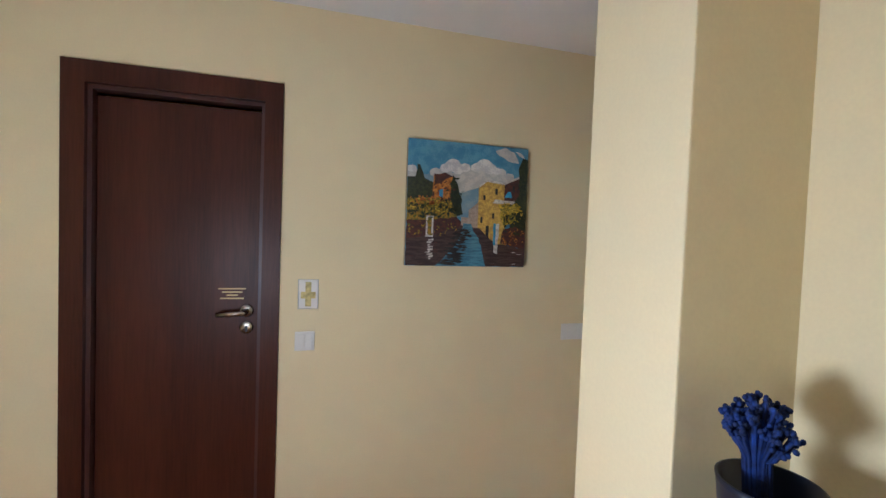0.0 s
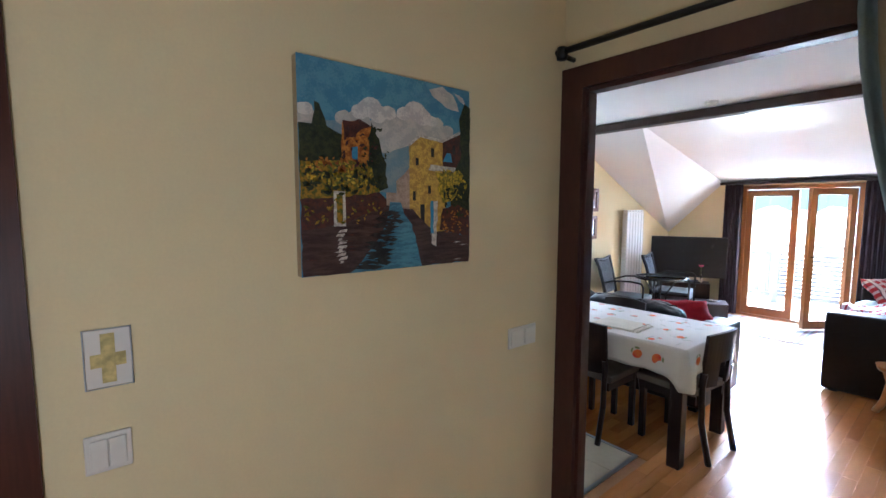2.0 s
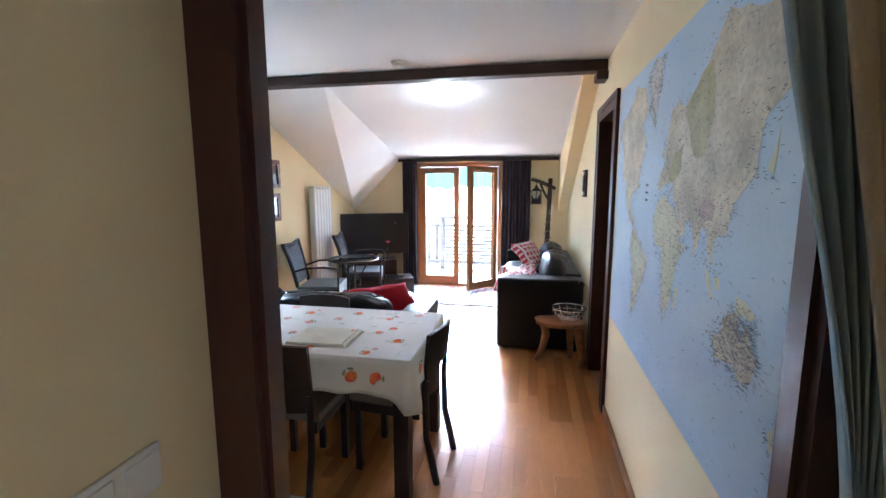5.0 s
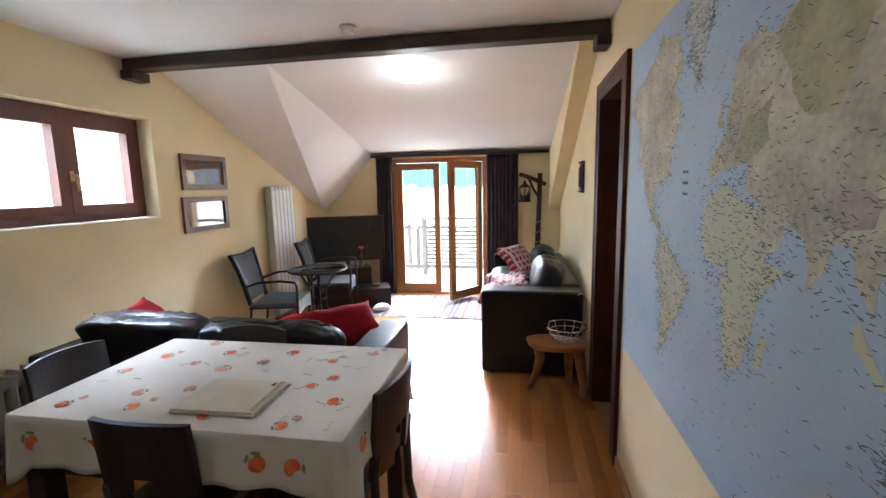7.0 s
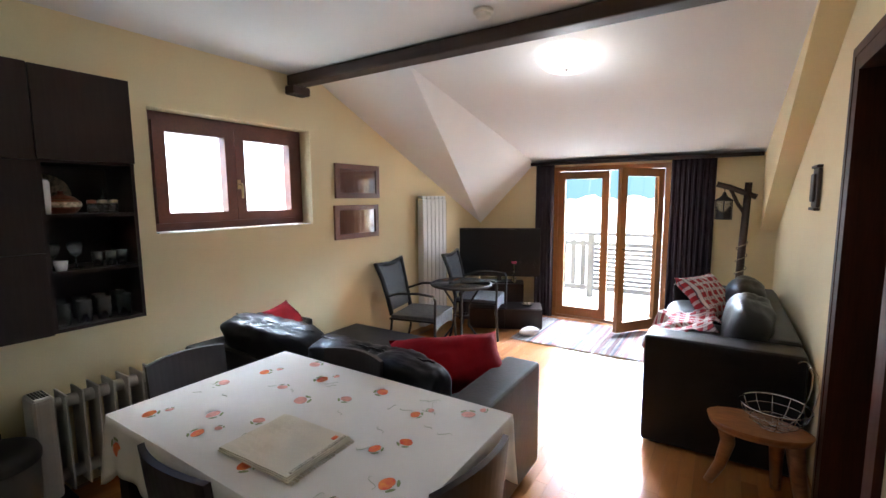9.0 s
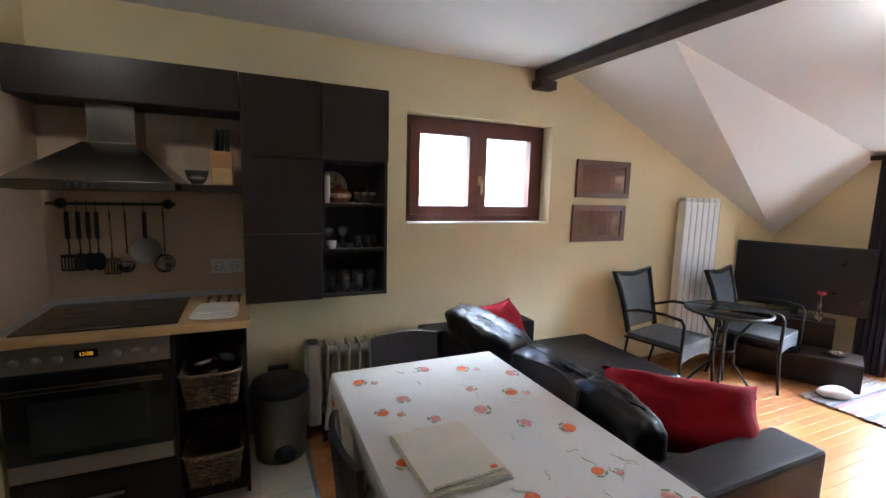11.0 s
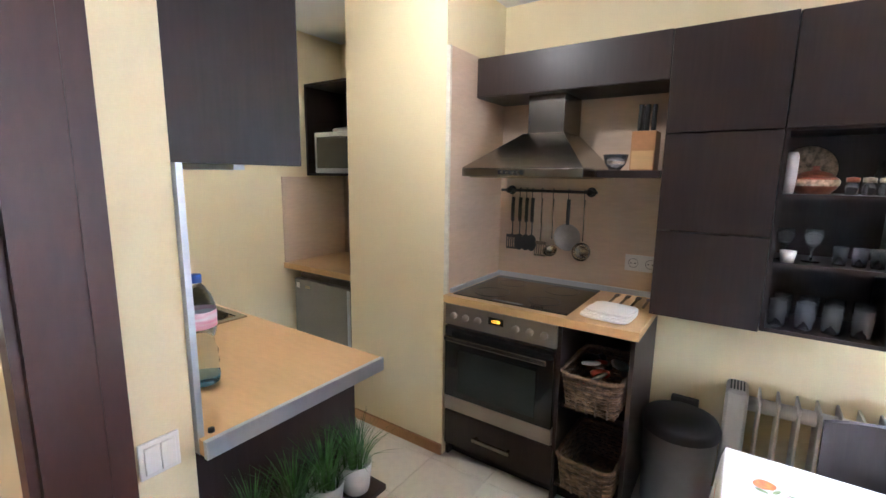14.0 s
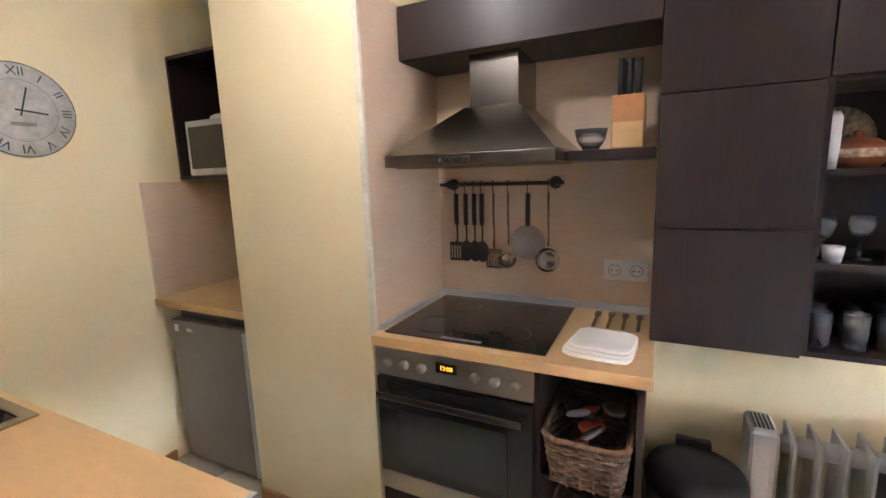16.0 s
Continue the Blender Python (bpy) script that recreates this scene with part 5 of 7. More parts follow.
ck = thing("wall_clock", pose(1.2105, 4.155, 1.775, 90, 0, 90), "round cream wall clock with worn roman numerals", "clock")
bm = bmesh.new()
lathe(bm, [(0, 0), (0.182, 0), (0.184, 0.004), (0.182, 0.009), (0, 0.009)], 64)
part("dial", bm, mat("worn_clock_face", (0.56, 0.54, 0.48), 0.7, vary=0.15, scale=14, bump=0.1), ck)
for r, w in ((0.18, 0.0022), (0.118, 0.0008)):
    bm = bmesh.new()
    tube(bm, [(r * math.cos(a * 0.0982), r * math.sin(a * 0.0982), 0.0093) for a in range(64)], w, 4, True)
    part("ring", bm, DARKPRINT, ck)
for i, s in enumerate(("XII", "I", "II", "III", "IV", "V", "VI", "VII", "VIII", "IX", "X", "XI")):
    a = radians(90 - 30 * i)
    text_mesh("numeral", s, 0.048, DARKPRINT, ck, Matrix.Translation((0.148 * math.cos(a), 0.148 * math.sin(a), 0.0095)) @ Matrix.Rotation(a - radians(90), 4, "Z"))
for a, ln, w in ((74, 0.095, 0.003), (-6, 0.085, 0.0035)):
    bm = B(-0.022, ln, -w, w, 0.0112, 0.0128)
    bm.transform(Matrix.Rotation(radians(a), 4, "Z"))
    part("clock_hand", bm, BLACKMETAL, ck)
part("centre_print", B(-0.04, 0.04, -0.06, -0.045, 0.0091, 0.0096), mat("faded_print", (0.30, 0.28, 0.25), 0.7), ck)

# ---- living room: other things ----
# ceiling light
cl2 = thing("ceiling_light", pose(6.06, 3.18, 2.392, 0, 8.5, 0), "round frosted glass ceiling light, switched on", "lamp")
bm = bmesh.new()
lathe(bm, [(0.195, 0.0), (0.185, -0.025), (0.15, -0.055), (0.09, -0.075), (0, -0.085)], 40)
sh = part("shade", bm, LAMPGLASS, cl2)
bm = bmesh.new()
lathe(bm, [(0, 0.012), (0.10, 0.012), (0.10, 0.001), (0, 0.001)], 24)
part("base", bm, WHITE, cl2)
bm = bmesh.new()
lathe(bm, [(0, -0.092), (0.012, -0.09), (0.014, -0.084), (0, -0.082)], 12)
part("finial", bm, BLACKMETAL, cl2)
sd = thing("smoke_detector", pose(5.26, 3.36, CEIL - 0.0005), "white round smoke detector on the ceiling", "smoke detector")
bm = bmesh.new()
lathe(bm, [(0, 0), (0.05, 0), (0.05, -0.015), (0.044, -0.018), (0, -0.018)], 24)
part("base", bm, SWITCH, sd)
bm = bmesh.new()
lathe(bm, [(0.036, -0.0185), (0.036, -0.035), (0.028, -0.042), (0, -0.042)], 24)
part("sensor", bm, SWITCH, sd)

# column radiator
rd = thing("column_radiator", pose(0, 0, 0), "tall white aluminium column radiator on the wall", "radiator")
for i in range(6):
    x = 7.06 + 0.078 * i
    part("section", B(x + 0.002, x + 0.076, 5.005, 5.085, 0.10, 1.50, bevel=0.012), RADIATOR, rd)
    part("grille_cap", B(x + 0.006, x + 0.072, 5.01, 5.08, 1.502, 1.535, bevel=0.010), RADIATOR, rd)
    # Grey strip in each gap stands in for the shade between sections.
    part("gap_shade", B(x + 0.0745, x + 0.0795, 5.008, 5.05, 0.12, 1.48), GREYPLASTIC, rd)
part("bracket", boxes((7.2, 7.24, 5.085, 5.119, 1.3, 1.34), (7.4, 7.44, 5.085, 5.119, 1.3, 1.34), (7.3, 7.34, 5.085, 5.119, 0.3, 0.34)), RADIATOR, rd)

# two framed pictures by the window


def framed(m, w, h, label, art):
    p = thing("framed_picture", m, label, "picture", "pictures on the wall")
    f = 0.045
    part("frame", boxes((-w / 2, w / 2, -0.022, 0, -h / 2, -h / 2 + f), (-w / 2, w / 2, -0.022, 0, h / 2 - f, h / 2), (-w / 2, -w / 2 + f, -0.022, 0, -h / 2 + f, h / 2 - f), (w / 2 - f, w / 2, -0.022, 0, -h / 2 + f, h / 2 - f)), PICWOOD, p)
    part("print", B(-w / 2 + f, w / 2 - f, -0.006, -0.003, -h / 2 + f, h / 2 - f), art, p)
    part("pane", B(-w / 2 + f, w / 2 - f, -0.012, -0.010, -h / 2 + f, h / 2 - f), PICGLASS, p)
    return p


PICWOOD = mat("picture_frame_wood", (0.20, 0.085, 0.05), 0.35, vary=0.15, scale=6)
ART = mat("faded_print_art", (0.30, 0.13, 0.09), 0.6, vary=0.3, scale=9, color2=(0.42, 0.26, 0.22), bump=0)
framed(pose(6.185, 5.118, 1.665), 0.56, 0.30, "brown framed faded print, the upper of two", ART)
framed(pose(6.165, 5.118, 1.305), 0.56, 0.30, "brown framed faded print, the lower of two", ART)
wd = thing("wall_plaque", pose(6.48, 1.846, 1.555), "small dark carved wooden plaque on the wall", "plaque")
part("back_board", B(-0.085, 0.085, 0.001, 0.02, -0.11, 0.11, bevel=0.006), POSTWOOD, wd)
part("relief", B(-0.05, 0.05, 0.0205, 0.035, -0.08, 0.08, bevel=0.01), POSTWOOD, wd)
part("edge_roll", boxes((-0.095, 0.095, 0.001, 0.03, 0.111, 0.128, 0.006), (-0.095, 0.095, 0.001, 0.03, -0.128, -0.111, 0.006)), POSTWOOD, wd)

# garden chairs of grey rattan with steel arms


def garden_chair(m, label):
    c = thing("rattan_armchair", m, label, "chair", "rattan chairs")
    # local: faces +x, width along y
    part("seat", B(-0.20, 0.24, -0.245, 0.245, 0.395, 0.435, bevel=0.012), MESHGREY, c, "woven grey rattan seat")
    bm = bmesh.new()
    g = []
    for i in range(13):
        s = 2 * i / 12 - 1
        row = [bm.verts.new((0.225 + 0.016, 0.24 * s, 0.405)), bm.verts.new((0.225 + 0.012, 0.24 * s, 0.405 - 0.085 - 0.04 * abs(s) ** 3))]
        g.append(row)
    for a, b in zip(g, g[1:]):
        bm.faces.new((a[0], b[0], b[1], a[1]))
    ap = part("seat_apron", bm, MESHGREY, c)
    so = ap.modifiers.new("thickness", "SOLIDIFY")
    so.thickness = 0.012
    # back: frame and woven panel
    bk = bmesh.new()
    pts = []
    for s, z in ((-0.92, 0.42), (-0.95, 0.60), (-1.02, 0.76), (-1.18, 0.905), (-0.6, 0.885), (0, 0.875), (0.6, 0.885), (1.18, 0.905), (1.02, 0.76), (0.95, 0.60), (0.92, 0.42)):
        x = -0.21 - 0.22 * (z - 0.42) - 0.10 * max(0, z - 0.7)
        pts.append((x, 0.225 * s, z))
    tube(bk, pts, 0.022, 8)
    part("back_frame", bk, BLACKPLASTIC, c)
    bm = bmesh.new()
    nz, ny = 42, 34
    for j in range(nz):
        z = 0.46 + 0.415 * j / (nz - 1)
        x = -0.21 - 0.22 * (z - 0.42) - 0.10 * max(0, z - 0.7)
        box(bm, x - 0.002, x + 0.002, -0.222, 0.222, z - 0.0035, z + 0.0035)
    for i in range(ny):
        y = -0.215 + 0.43 * i / (ny - 1)
        tube(bm, [(-0.221, y, 0.46), (-0.2716, y, 0.69), (-0.328, y, 0.878)], 0.0026, 4)
    bp = part("back_weave", bm, MESHGREY, c, "woven grey rattan back panel")
    for y in (-0.27, 0.27):
        bm = bmesh.new()
        tube(bm, [(-0.235, y * 0.8, 0.60), (-0.10, y, 0.645), (0.10, y, 0.655), (0.235, y, 0.64), (0.255, y, 0.60), (0.25, y, 0.30), (0.27, y, 0.0)], 0.012, 8)
        part("arm_and_front_leg", bm, BLACKMETAL, c)
        bm = bmesh.new()
        tube(bm, [(-0.20, y * 0.8, 0.42), (-0.22, y * 0.85, 0.2), (-0.27, y * 0.9, 0.0)], 0.012, 8)
        part("leg", bm, BLACKMETAL, c)
        part("seat_rail", B(-0.20, 0.25, y - 0.008, y + 0.008, 0.395, 0.411), BLACKMETAL, c)
    return c


gc = garden_chair(pose(6.60, 4.72, 0, 0, 0, -78), "grey rattan armchair with black metal arms beside the glass table")
copy_thing(gc, pose(7.50, 4.56, 0, 0, 0, -76))
gt = thing("glass_table", pose(6.93, 4.46, 0), "small round glass bistro table with black metal legs", "table")
bm = bmesh.new()
lathe(bm, [(0, 0.664), (0.285, 0.664), (0.29, 0.668), (0.285, 0.672), (0, 0.672)], 40)
part("tabletop", bm, TABLEGLASS, gt, "frosted green glass top")
bm = bmesh.new()
tube(bm, [(0.294 * math.cos(a * 0.1571), 0.294 * math.sin(a * 0.1571), 0.664) for a in range(40)], 0.013, 8, True)
part("rim", bm, BLACKMETAL, gt)
for k in range(4):
    a = k * math.pi / 2 + 0.5
    bm = bmesh.new()
    ca, sa = math.cos(a), math.sin(a)
    tube(bm, [(0.20 * ca, 0.20 * sa, 0.652), (0.07 * ca, 0.07 * sa, 0.45), (0.07 * ca, 0.07 * sa, 0.25), (0.24 * ca, 0.24 * sa, 0.02), (0.25 * ca, 0.25 * sa, 0.006)], 0.010, 8)
    part("leg", bm, BLACKMETAL, gt)
bm = bmesh.new()
tube(bm, [(0.07 * math.cos(a * 0.3), 0.07 * math.sin(a * 0.3), 0.35) for a in range(21)], 0.006, 6, True)
part("ring", bm, BLACKMETAL, gt)

# television on its low cabinet, across the corner
TVM = pose(8.17, 4.63, 0, 0, 0, -66)
tv = thing("television", TVM @ Matrix.Translation((0, 0, 0.46)), "large flat black television standing across the corner", "television")
part("case", B(-0.50, 0.50, 0.005, 0.05, 0.07, 0.675, bevel=0.006), BLACKPLASTIC, tv)
part("screen", B(-0.485, 0.485, 0.0, 0.0045, 0.09, 0.66), SCREEN, tv)
part("stand", boxes((-0.18, 0.18, -0.08, 0.14, 0.0, 0.015, 0.004), (-0.03, 0.03, 0.02, 0.045, 0.015, 0.08)), BLACKPLASTIC, tv)
tc = thing("tv_cabinet", TVM, "dark brown stepped low cabinet under the television", "cabinet")
part("body", B(-0.50, 0.30, -0.12, 0.18, 0.0, 0.458, bevel=0.003), WENGE, tc)
part("low_box", B(-0.35, 0.50, -0.48, -0.125, 0.0, 0.24, bevel=0.003), WENGE, tc)
part("drawer_front", B(-0.345, 0.075, -0.498, -0.482, 0.01, 0.232, bevel=0.002), WENGE, tc)
part("drawer_front", B(0.08, 0.495, -0.498, -0.482, 0.01, 0.232, bevel=0.002), WENGE, tc)
fv = thing("flower_vase", TVM @ Matrix.Translation((0.18, -0.02, 0.4595)), "slim glass vase with one pink flower", "vase")
bm = bmesh.new()
lathe(bm, [(0, 0), (0.03, 0), (0.032, 0.05), (0.02, 0.10), (0.016, 0.15), (0.02, 0.165), (0.017, 0.165), (0.012, 0.15), (0, 0.01)], 18)
part("vase", bm, PLAINGLASS, fv)
bm = bmesh.new()
tube(bm, [(0, 0, 0.02), (0.004, 0, 0.14), (0, 0, 0.24)], 0.003, 5)
part("stem", bm, PRINTGREEN, fv)
bm = bmesh.new()
for k in range(14):
    a = k * 2.4
    cushion(bm, 0.034, 0.012, 0.022, Matrix.Translation((0.018 * math.cos(a), 0.018 * math.sin(a), 0.245 + 0.001 * k)) @ Matrix.Rotation(a, 4, "Z") @ Matrix.Rotation(-0.5, 4, "Y"), 3, 2, 0)
part("petals", bm, mat("pink_petals", (0.62, 0.06, 0.16), 0.6, vary=0.2, scale=40), fv)
dc = thing("seashell_dish", TVM @ Matrix.Translation((0.33, -0.30, 0.2405)), "shallow dark dish of small shells on the cabinet", "dish")
bm = bmesh.new()
lathe(bm, [(0, 0), (0.05, 0), (0.085, 0.02), (0.082, 0.022), (0.048, 0.005), (0, 0.005)], 24)
part("dish", bm, BLACKPLASTIC, dc)
for k in range(6):
    bm = bmesh.new()
    cushion(bm, 0.035, 0.025, 0.02, Matrix.Translation((0.035 * math.cos(k * 1.05), 0.035 * math.sin(k * 1.05), 0.022)), 5, 2, 0.004, k)
    part("shell", bm, TERRABAND, dc)

# curtains and pelmet at the balcony door


def curtain(name, y0, y1, x, z0, z1, material, folds, depth, label, gather=None):
    bm = bmesh.new()
    n, m2 = folds * 8, 18
    g = []
    for i in range(n + 1):
        u = i / n
        col = []
        for j in range(m2 + 1):
            v = j / m2
            k = gather(v) if gather else (1, 0)
            y = y0 + (y1 - y0) * (u * k[0] + k[1])
            xx = x + depth * (0.75 + 0.25 * math.sin(3 * v + u * 5)) * math.sin(u * folds * 2 * math.pi + 0.6 * math.sin(v * 2.2 + u * 9))
            col.append(bm.verts.new((xx, y, z1 + (z0 - z1) * v)))
        g.append(col)
    for a, b in zip(g, g[1:]):
        for j in range(m2):
            bm.faces.new((a[j], a[j + 1], b[j + 1], b[j])).smooth = True
    ob = single(name, bm, material, label, "curtain")
    s = ob.modifiers.new("thickness", "SOLIDIFY")
    s.thickness = 0.003
    return ob


curtain("dark_curtain", 4.07, 4.30, 8.53, 0.015, 1.90, CURTAIN, 5, 0.026, "dark plum curtain drawn aside of the balcony door")
curtain("dark_curtain", 2.38, 2.79, 8.53, 0.015, 1.90, CURTAIN, 8, 0.026, "dark plum curtain hanging beside the open balcony leaf")
pl = thing("curtain_pelmet", pose(0, 0, 0), "dark wooden curtain pelmet over the balcony door", "pelmet")
part("board", B(8.44, 8.475, 2.0, 4.345, 1.895, 1.935, bevel=0.003), WENGE, pl)
part("top", B(8.475, 8.598, 2.0, 4.345, 1.915, 1.935), WENGE, pl)

# rag rug and slippers
rw = thing("rag_rug", pose(0, 0, 0), "multicoloured woven rag rug in front of the balcony door", "rug")
rr = random.Random(2)
cols = [(0.40, 0.36, 0.33), (0.22, 0.11, 0.11), (0.32, 0.26, 0.28), (0.10, 0.10, 0.13), (0.36, 0.27, 0.22), (0.30, 0.14, 0.13), (0.44, 0.42, 0.40)]
RUG = [mat("rag_weave", c, 0.95, vary=0.25, scale=40, bump=0.8, fine=160) for c in cols]
y = 2.72
while y < 4.14:
    w = rr.uniform(0.018, 0.045)
    bm = bmesh.new()
    lo, hi = [], []
    for i in range(21):
        x, h2 = 7.46 + 0.05 * i + rr.uniform(-0.004, 0.004), 0.010 + 0.004 * rr.random()
        lo.append((bm.verts.new((x, y + 0.001, 0.001)), bm.verts.new((x, y + w - 0.001, 0.001))))
        hi.append((bm.verts.new((x, y + 0.001, h2)), bm.verts.new((x, y + w - 0.001, h2))))
    for i in range(20):
        bm.faces.new((hi[i][0], hi[i + 1][0], hi[i + 1][1], hi[i][1]))
        bm.faces.new((lo[i][0], lo[i + 1][0], hi[i + 1][0], hi[i][0]))
        bm.faces.new((lo[i][1], hi[i][1], hi[i + 1][1], lo[i + 1][1]))
    part("rag_strip", bm, RUG[rr.randrange(len(RUG))], rw)
    y += w
sp = single("slipper", cushion(bmesh.new(), 0.25, 0.13, 0.09, Matrix(), 9, 2.4, 0.015, 2), WHITETOWEL, "crumpled pale slipper lying on the rag rug", "slipper", pose(7.66, 4.03, 0.052, 0, 0, -30))

# rustic stool with a wire bowl
rs = thing("rustic_stool", pose(5.80, 2.10, 0), "polished natural-edge wooden stool with curved legs", "stool")
bm = bmesh.new()
n = 28
lo, hi = [], []
for i in range(n):
    a = 2 * math.pi * i / n
    r = 1 + 0.10 * math.sin(2 * a + 0.6) + 0.05 * math.sin(3 * a)
    lo.append(bm.verts.new((0.125 * r * math.cos(a), 0.215 * r * math.sin(a), 0.340)))
    hi.append(bm.verts.new((0.135 * r * math.cos(a), 0.23 * r * math.sin(a), 0.378)))
for i in range(n):
    bm.faces.new((lo[i], lo[(i + 1) % n], hi[(i + 1) % n], hi[i])).smooth = True
bm.faces.new(lo), bm.faces.new(hi)
part("seat", bm, RUSTIC, rs)
for pts in ([(0.0, 0.13, 0.345), (0.02, 0.11, 0.24), (0.03, 0.14, 0.10), (0.01, 0.19, 0.0)], [(-0.05, -0.15, 0.345), (-0.07, -0.17, 0.2), (-0.08, -0.19, 0.08), (-0.07, -0.18, 0.0)], [(0.07, -0.10, 0.345), (0.09, -0.10, 0.2), (0.12, -0.11, 0.0)]):
    bm = bmesh.new()
    tube(bm, pts, 0.040, 10, False, 0.022)
    part("leg", bm, RUSTIC, rs)
wbk = thing("wire_bowl", pose(5.80, 2.03, 0.379), "chrome wire fruit bowl with a tall curved hook", "bowl")
bm = bmesh.new()
for r, z in ((0.06, 0.005), (0.10, 0.035), (0.13, 0.075), (0.145, 0.115)):
    bm = bmesh.new()
    tube(bm, [(r * math.cos(a * 0.2094), r * math.sin(a * 0.2094), z) for a in range(30)], 0.0025 if z < 0.1 else 0.004, 5, True)
    part("ring", bm, CHROME, wbk)
for k in range(12):
    a = k * math.pi / 6
    bm = bmesh.new()
    tube(bm, [(r * math.cos(a), r * math.sin(a), z) for r, z in ((0.0, 0.005), (0.06, 0.005), (0.10, 0.035), (0.13, 0.075), (0.145, 0.115))], 0.002, 4)
    part("wire", bm, CHROME, wbk)
for dy in (-0.02, 0.02):
    bm = bmesh.new()
    tube(bm, [(0.05, -0.13 + dy, 0.09), (0.06, -0.155 + dy * 0.8, 0.2), (0.05, -0.15 + dy * 0.5, 0.28), (0.03, -0.11, 0.345)], 0.003, 5)
    part("hook_wire", bm, CHROME, wbk)
bm = bmesh.new()
tube(bm, [(0.03, -0.11, 0.345), (0.02, -0.09, 0.35), (0.015, -0.075, 0.335)], 0.003, 5)
part("hook", bm, CHROME, wbk)

# rustic lantern post in the corner
lp = thing("lantern_post", pose(8.36, 2.13, 0), "dark rustic wooden post lamp with a hanging lantern", "lamp")
bm = bmesh.new()
tube(bm, [(0, 0, 0.03), (0.005, 0.006, 0.5), (-0.004, 0.0, 0.95), (0.004, -0.012, 1.3), (0, -0.02, 1.64)], 0.038, 9, False, 0.030)
part("post", bm, POSTWOOD, lp)
bm = bmesh.new()
tube(bm, [(0, -0.09, 1.50), (0, 0.0, 1.54), (0, 0.14, 1.60), (0, 0.24, 1.63)], 0.026, 8)
part("arm", bm, POSTWOOD, lp)
bm = bmesh.new()
tube(bm, [(0, -0.01, 1.33), (0, 0.06, 1.44), (0, 0.12, 1.575)], 0.016, 8)
part("brace", bm, POSTWOOD, lp)
bm = bmesh.new()
lathe(bm, [(0, 0), (0.16, 0), (0.165, 0.02), (0.12, 0.035), (0.04, 0.04), (0, 0.04)], 16)
part("base", bm, POSTWOOD, lp)
bm = bmesh.new()
for k in range(16):
    a = k * 1.1
    tube(bm, [(0.045 * math.cos(a + t * 0.28), 0.045 * math.sin(a + t * 0.28), 0.72 + 0.022 * (k + t / 4)) for t in range(5)], 0.005, 5)
part("rope_winding", bm, mat("pale_rope", (0.35, 0.28, 0.20), 0.9), lp)
ln = part("lantern", lathe(bmesh.new(), [(0.0, 1.555), (0.012, 1.55), (0.03, 1.51), (0.085, 1.475), (0.09, 1.465), (0.0, 1.465)], 6, 0, 0.17), BLACKMETAL, lp)
part("lantern_glass", lathe(bmesh.new(), [(0.068, 1.464), (0.072, 1.30), (0.068, 1.30), (0.064, 1.464)], 6, 0, 0.17), PLAINGLASS, ln)
for k in range(6):
    a = k * math.pi / 3
    bm = bmesh.new()
    tube(bm, [(0.078 * math.cos(a), 0.17 + 0.078 * math.sin(a), 1.466), (0.08 * math.cos(a), 0.17 + 0.08 * math.sin(a), 1.295)], 0.005, 5)
    part("lantern_bar", bm, BLACKMETAL, ln)
part("lantern_base", lathe(bmesh.new(), [(0, 1.296), (0.085, 1.296), (0.085, 1.284), (0, 1.28)], 6, 0, 0.17), BLACKMETAL, ln)
bm = bmesh.new()
tube(bm, [(0, 0.17, 1.55), (0, 0.17, 1.61)], 0.004, 5)
part("lantern_hook", bm, BLACKMETAL, ln)

# bed corner in the dark bedroom
bed = thing("bed", pose(0, 0, 0), "bed with red cover in the dark bedroom", "bed")
part("mattress", B(5.9, 7.3, 0.2, 1.5, 0.2, 0.5, bevel=0.05, seg=3), REDCLOTH, bed)
part("bed_base", B(5.92, 7.28, 0.22, 1.48, 0.0, 0.2), WENGE, bed)

# ---- world map on the south wall ----
MAPBLUE = mat("map_sea_print", (0.48, 0.62, 0.76), 0.55, vary=0.05, scale=3, bump=0.02)
MAPLAND = mat("map_land_print", (0.66, 0.63, 0.48), 0.6, vary=0.2, scale=7, color2=(0.56, 0.60, 0.44), bump=0.02)
MAPLAND2 = mat("map_land_pink_print", (0.70, 0.66, 0.52), 0.6, vary=0.2, scale=7, bump=0.02)
MAPOLIVE = mat("map_olive_print", (0.52, 0.50, 0.28), 0.6, vary=0.15, scale=9, bump=0.02)
MAPPINK = mat("map_highland_print", (0.56, 0.46, 0.42), 0.6, vary=0.15, scale=20, bump=0.02)
MAPICE = mat("map_ice_print", (0.66, 0.68, 0.68), 0.6, vary=0.1, scale=7, bump=0.02)
INK = mat("map_lettering", (0.15, 0.16, 0.19), 0.7, vary=0.1, bump=0)
MX0, MX1, MZ0, MZ1 = 2.90, 4.915, 0.69, 2.095
wm = thing("world_map", pose(MX1, 1.8455, MZ0, 90, 0, 180), "large pale blue world map poster on the wall", "map")
MW, MH = MX1 - MX0, MZ1 - MZ0
part("sheet", B(0, MW, 0, MH, 0.0, 0.002), MAPBLUE, wm)


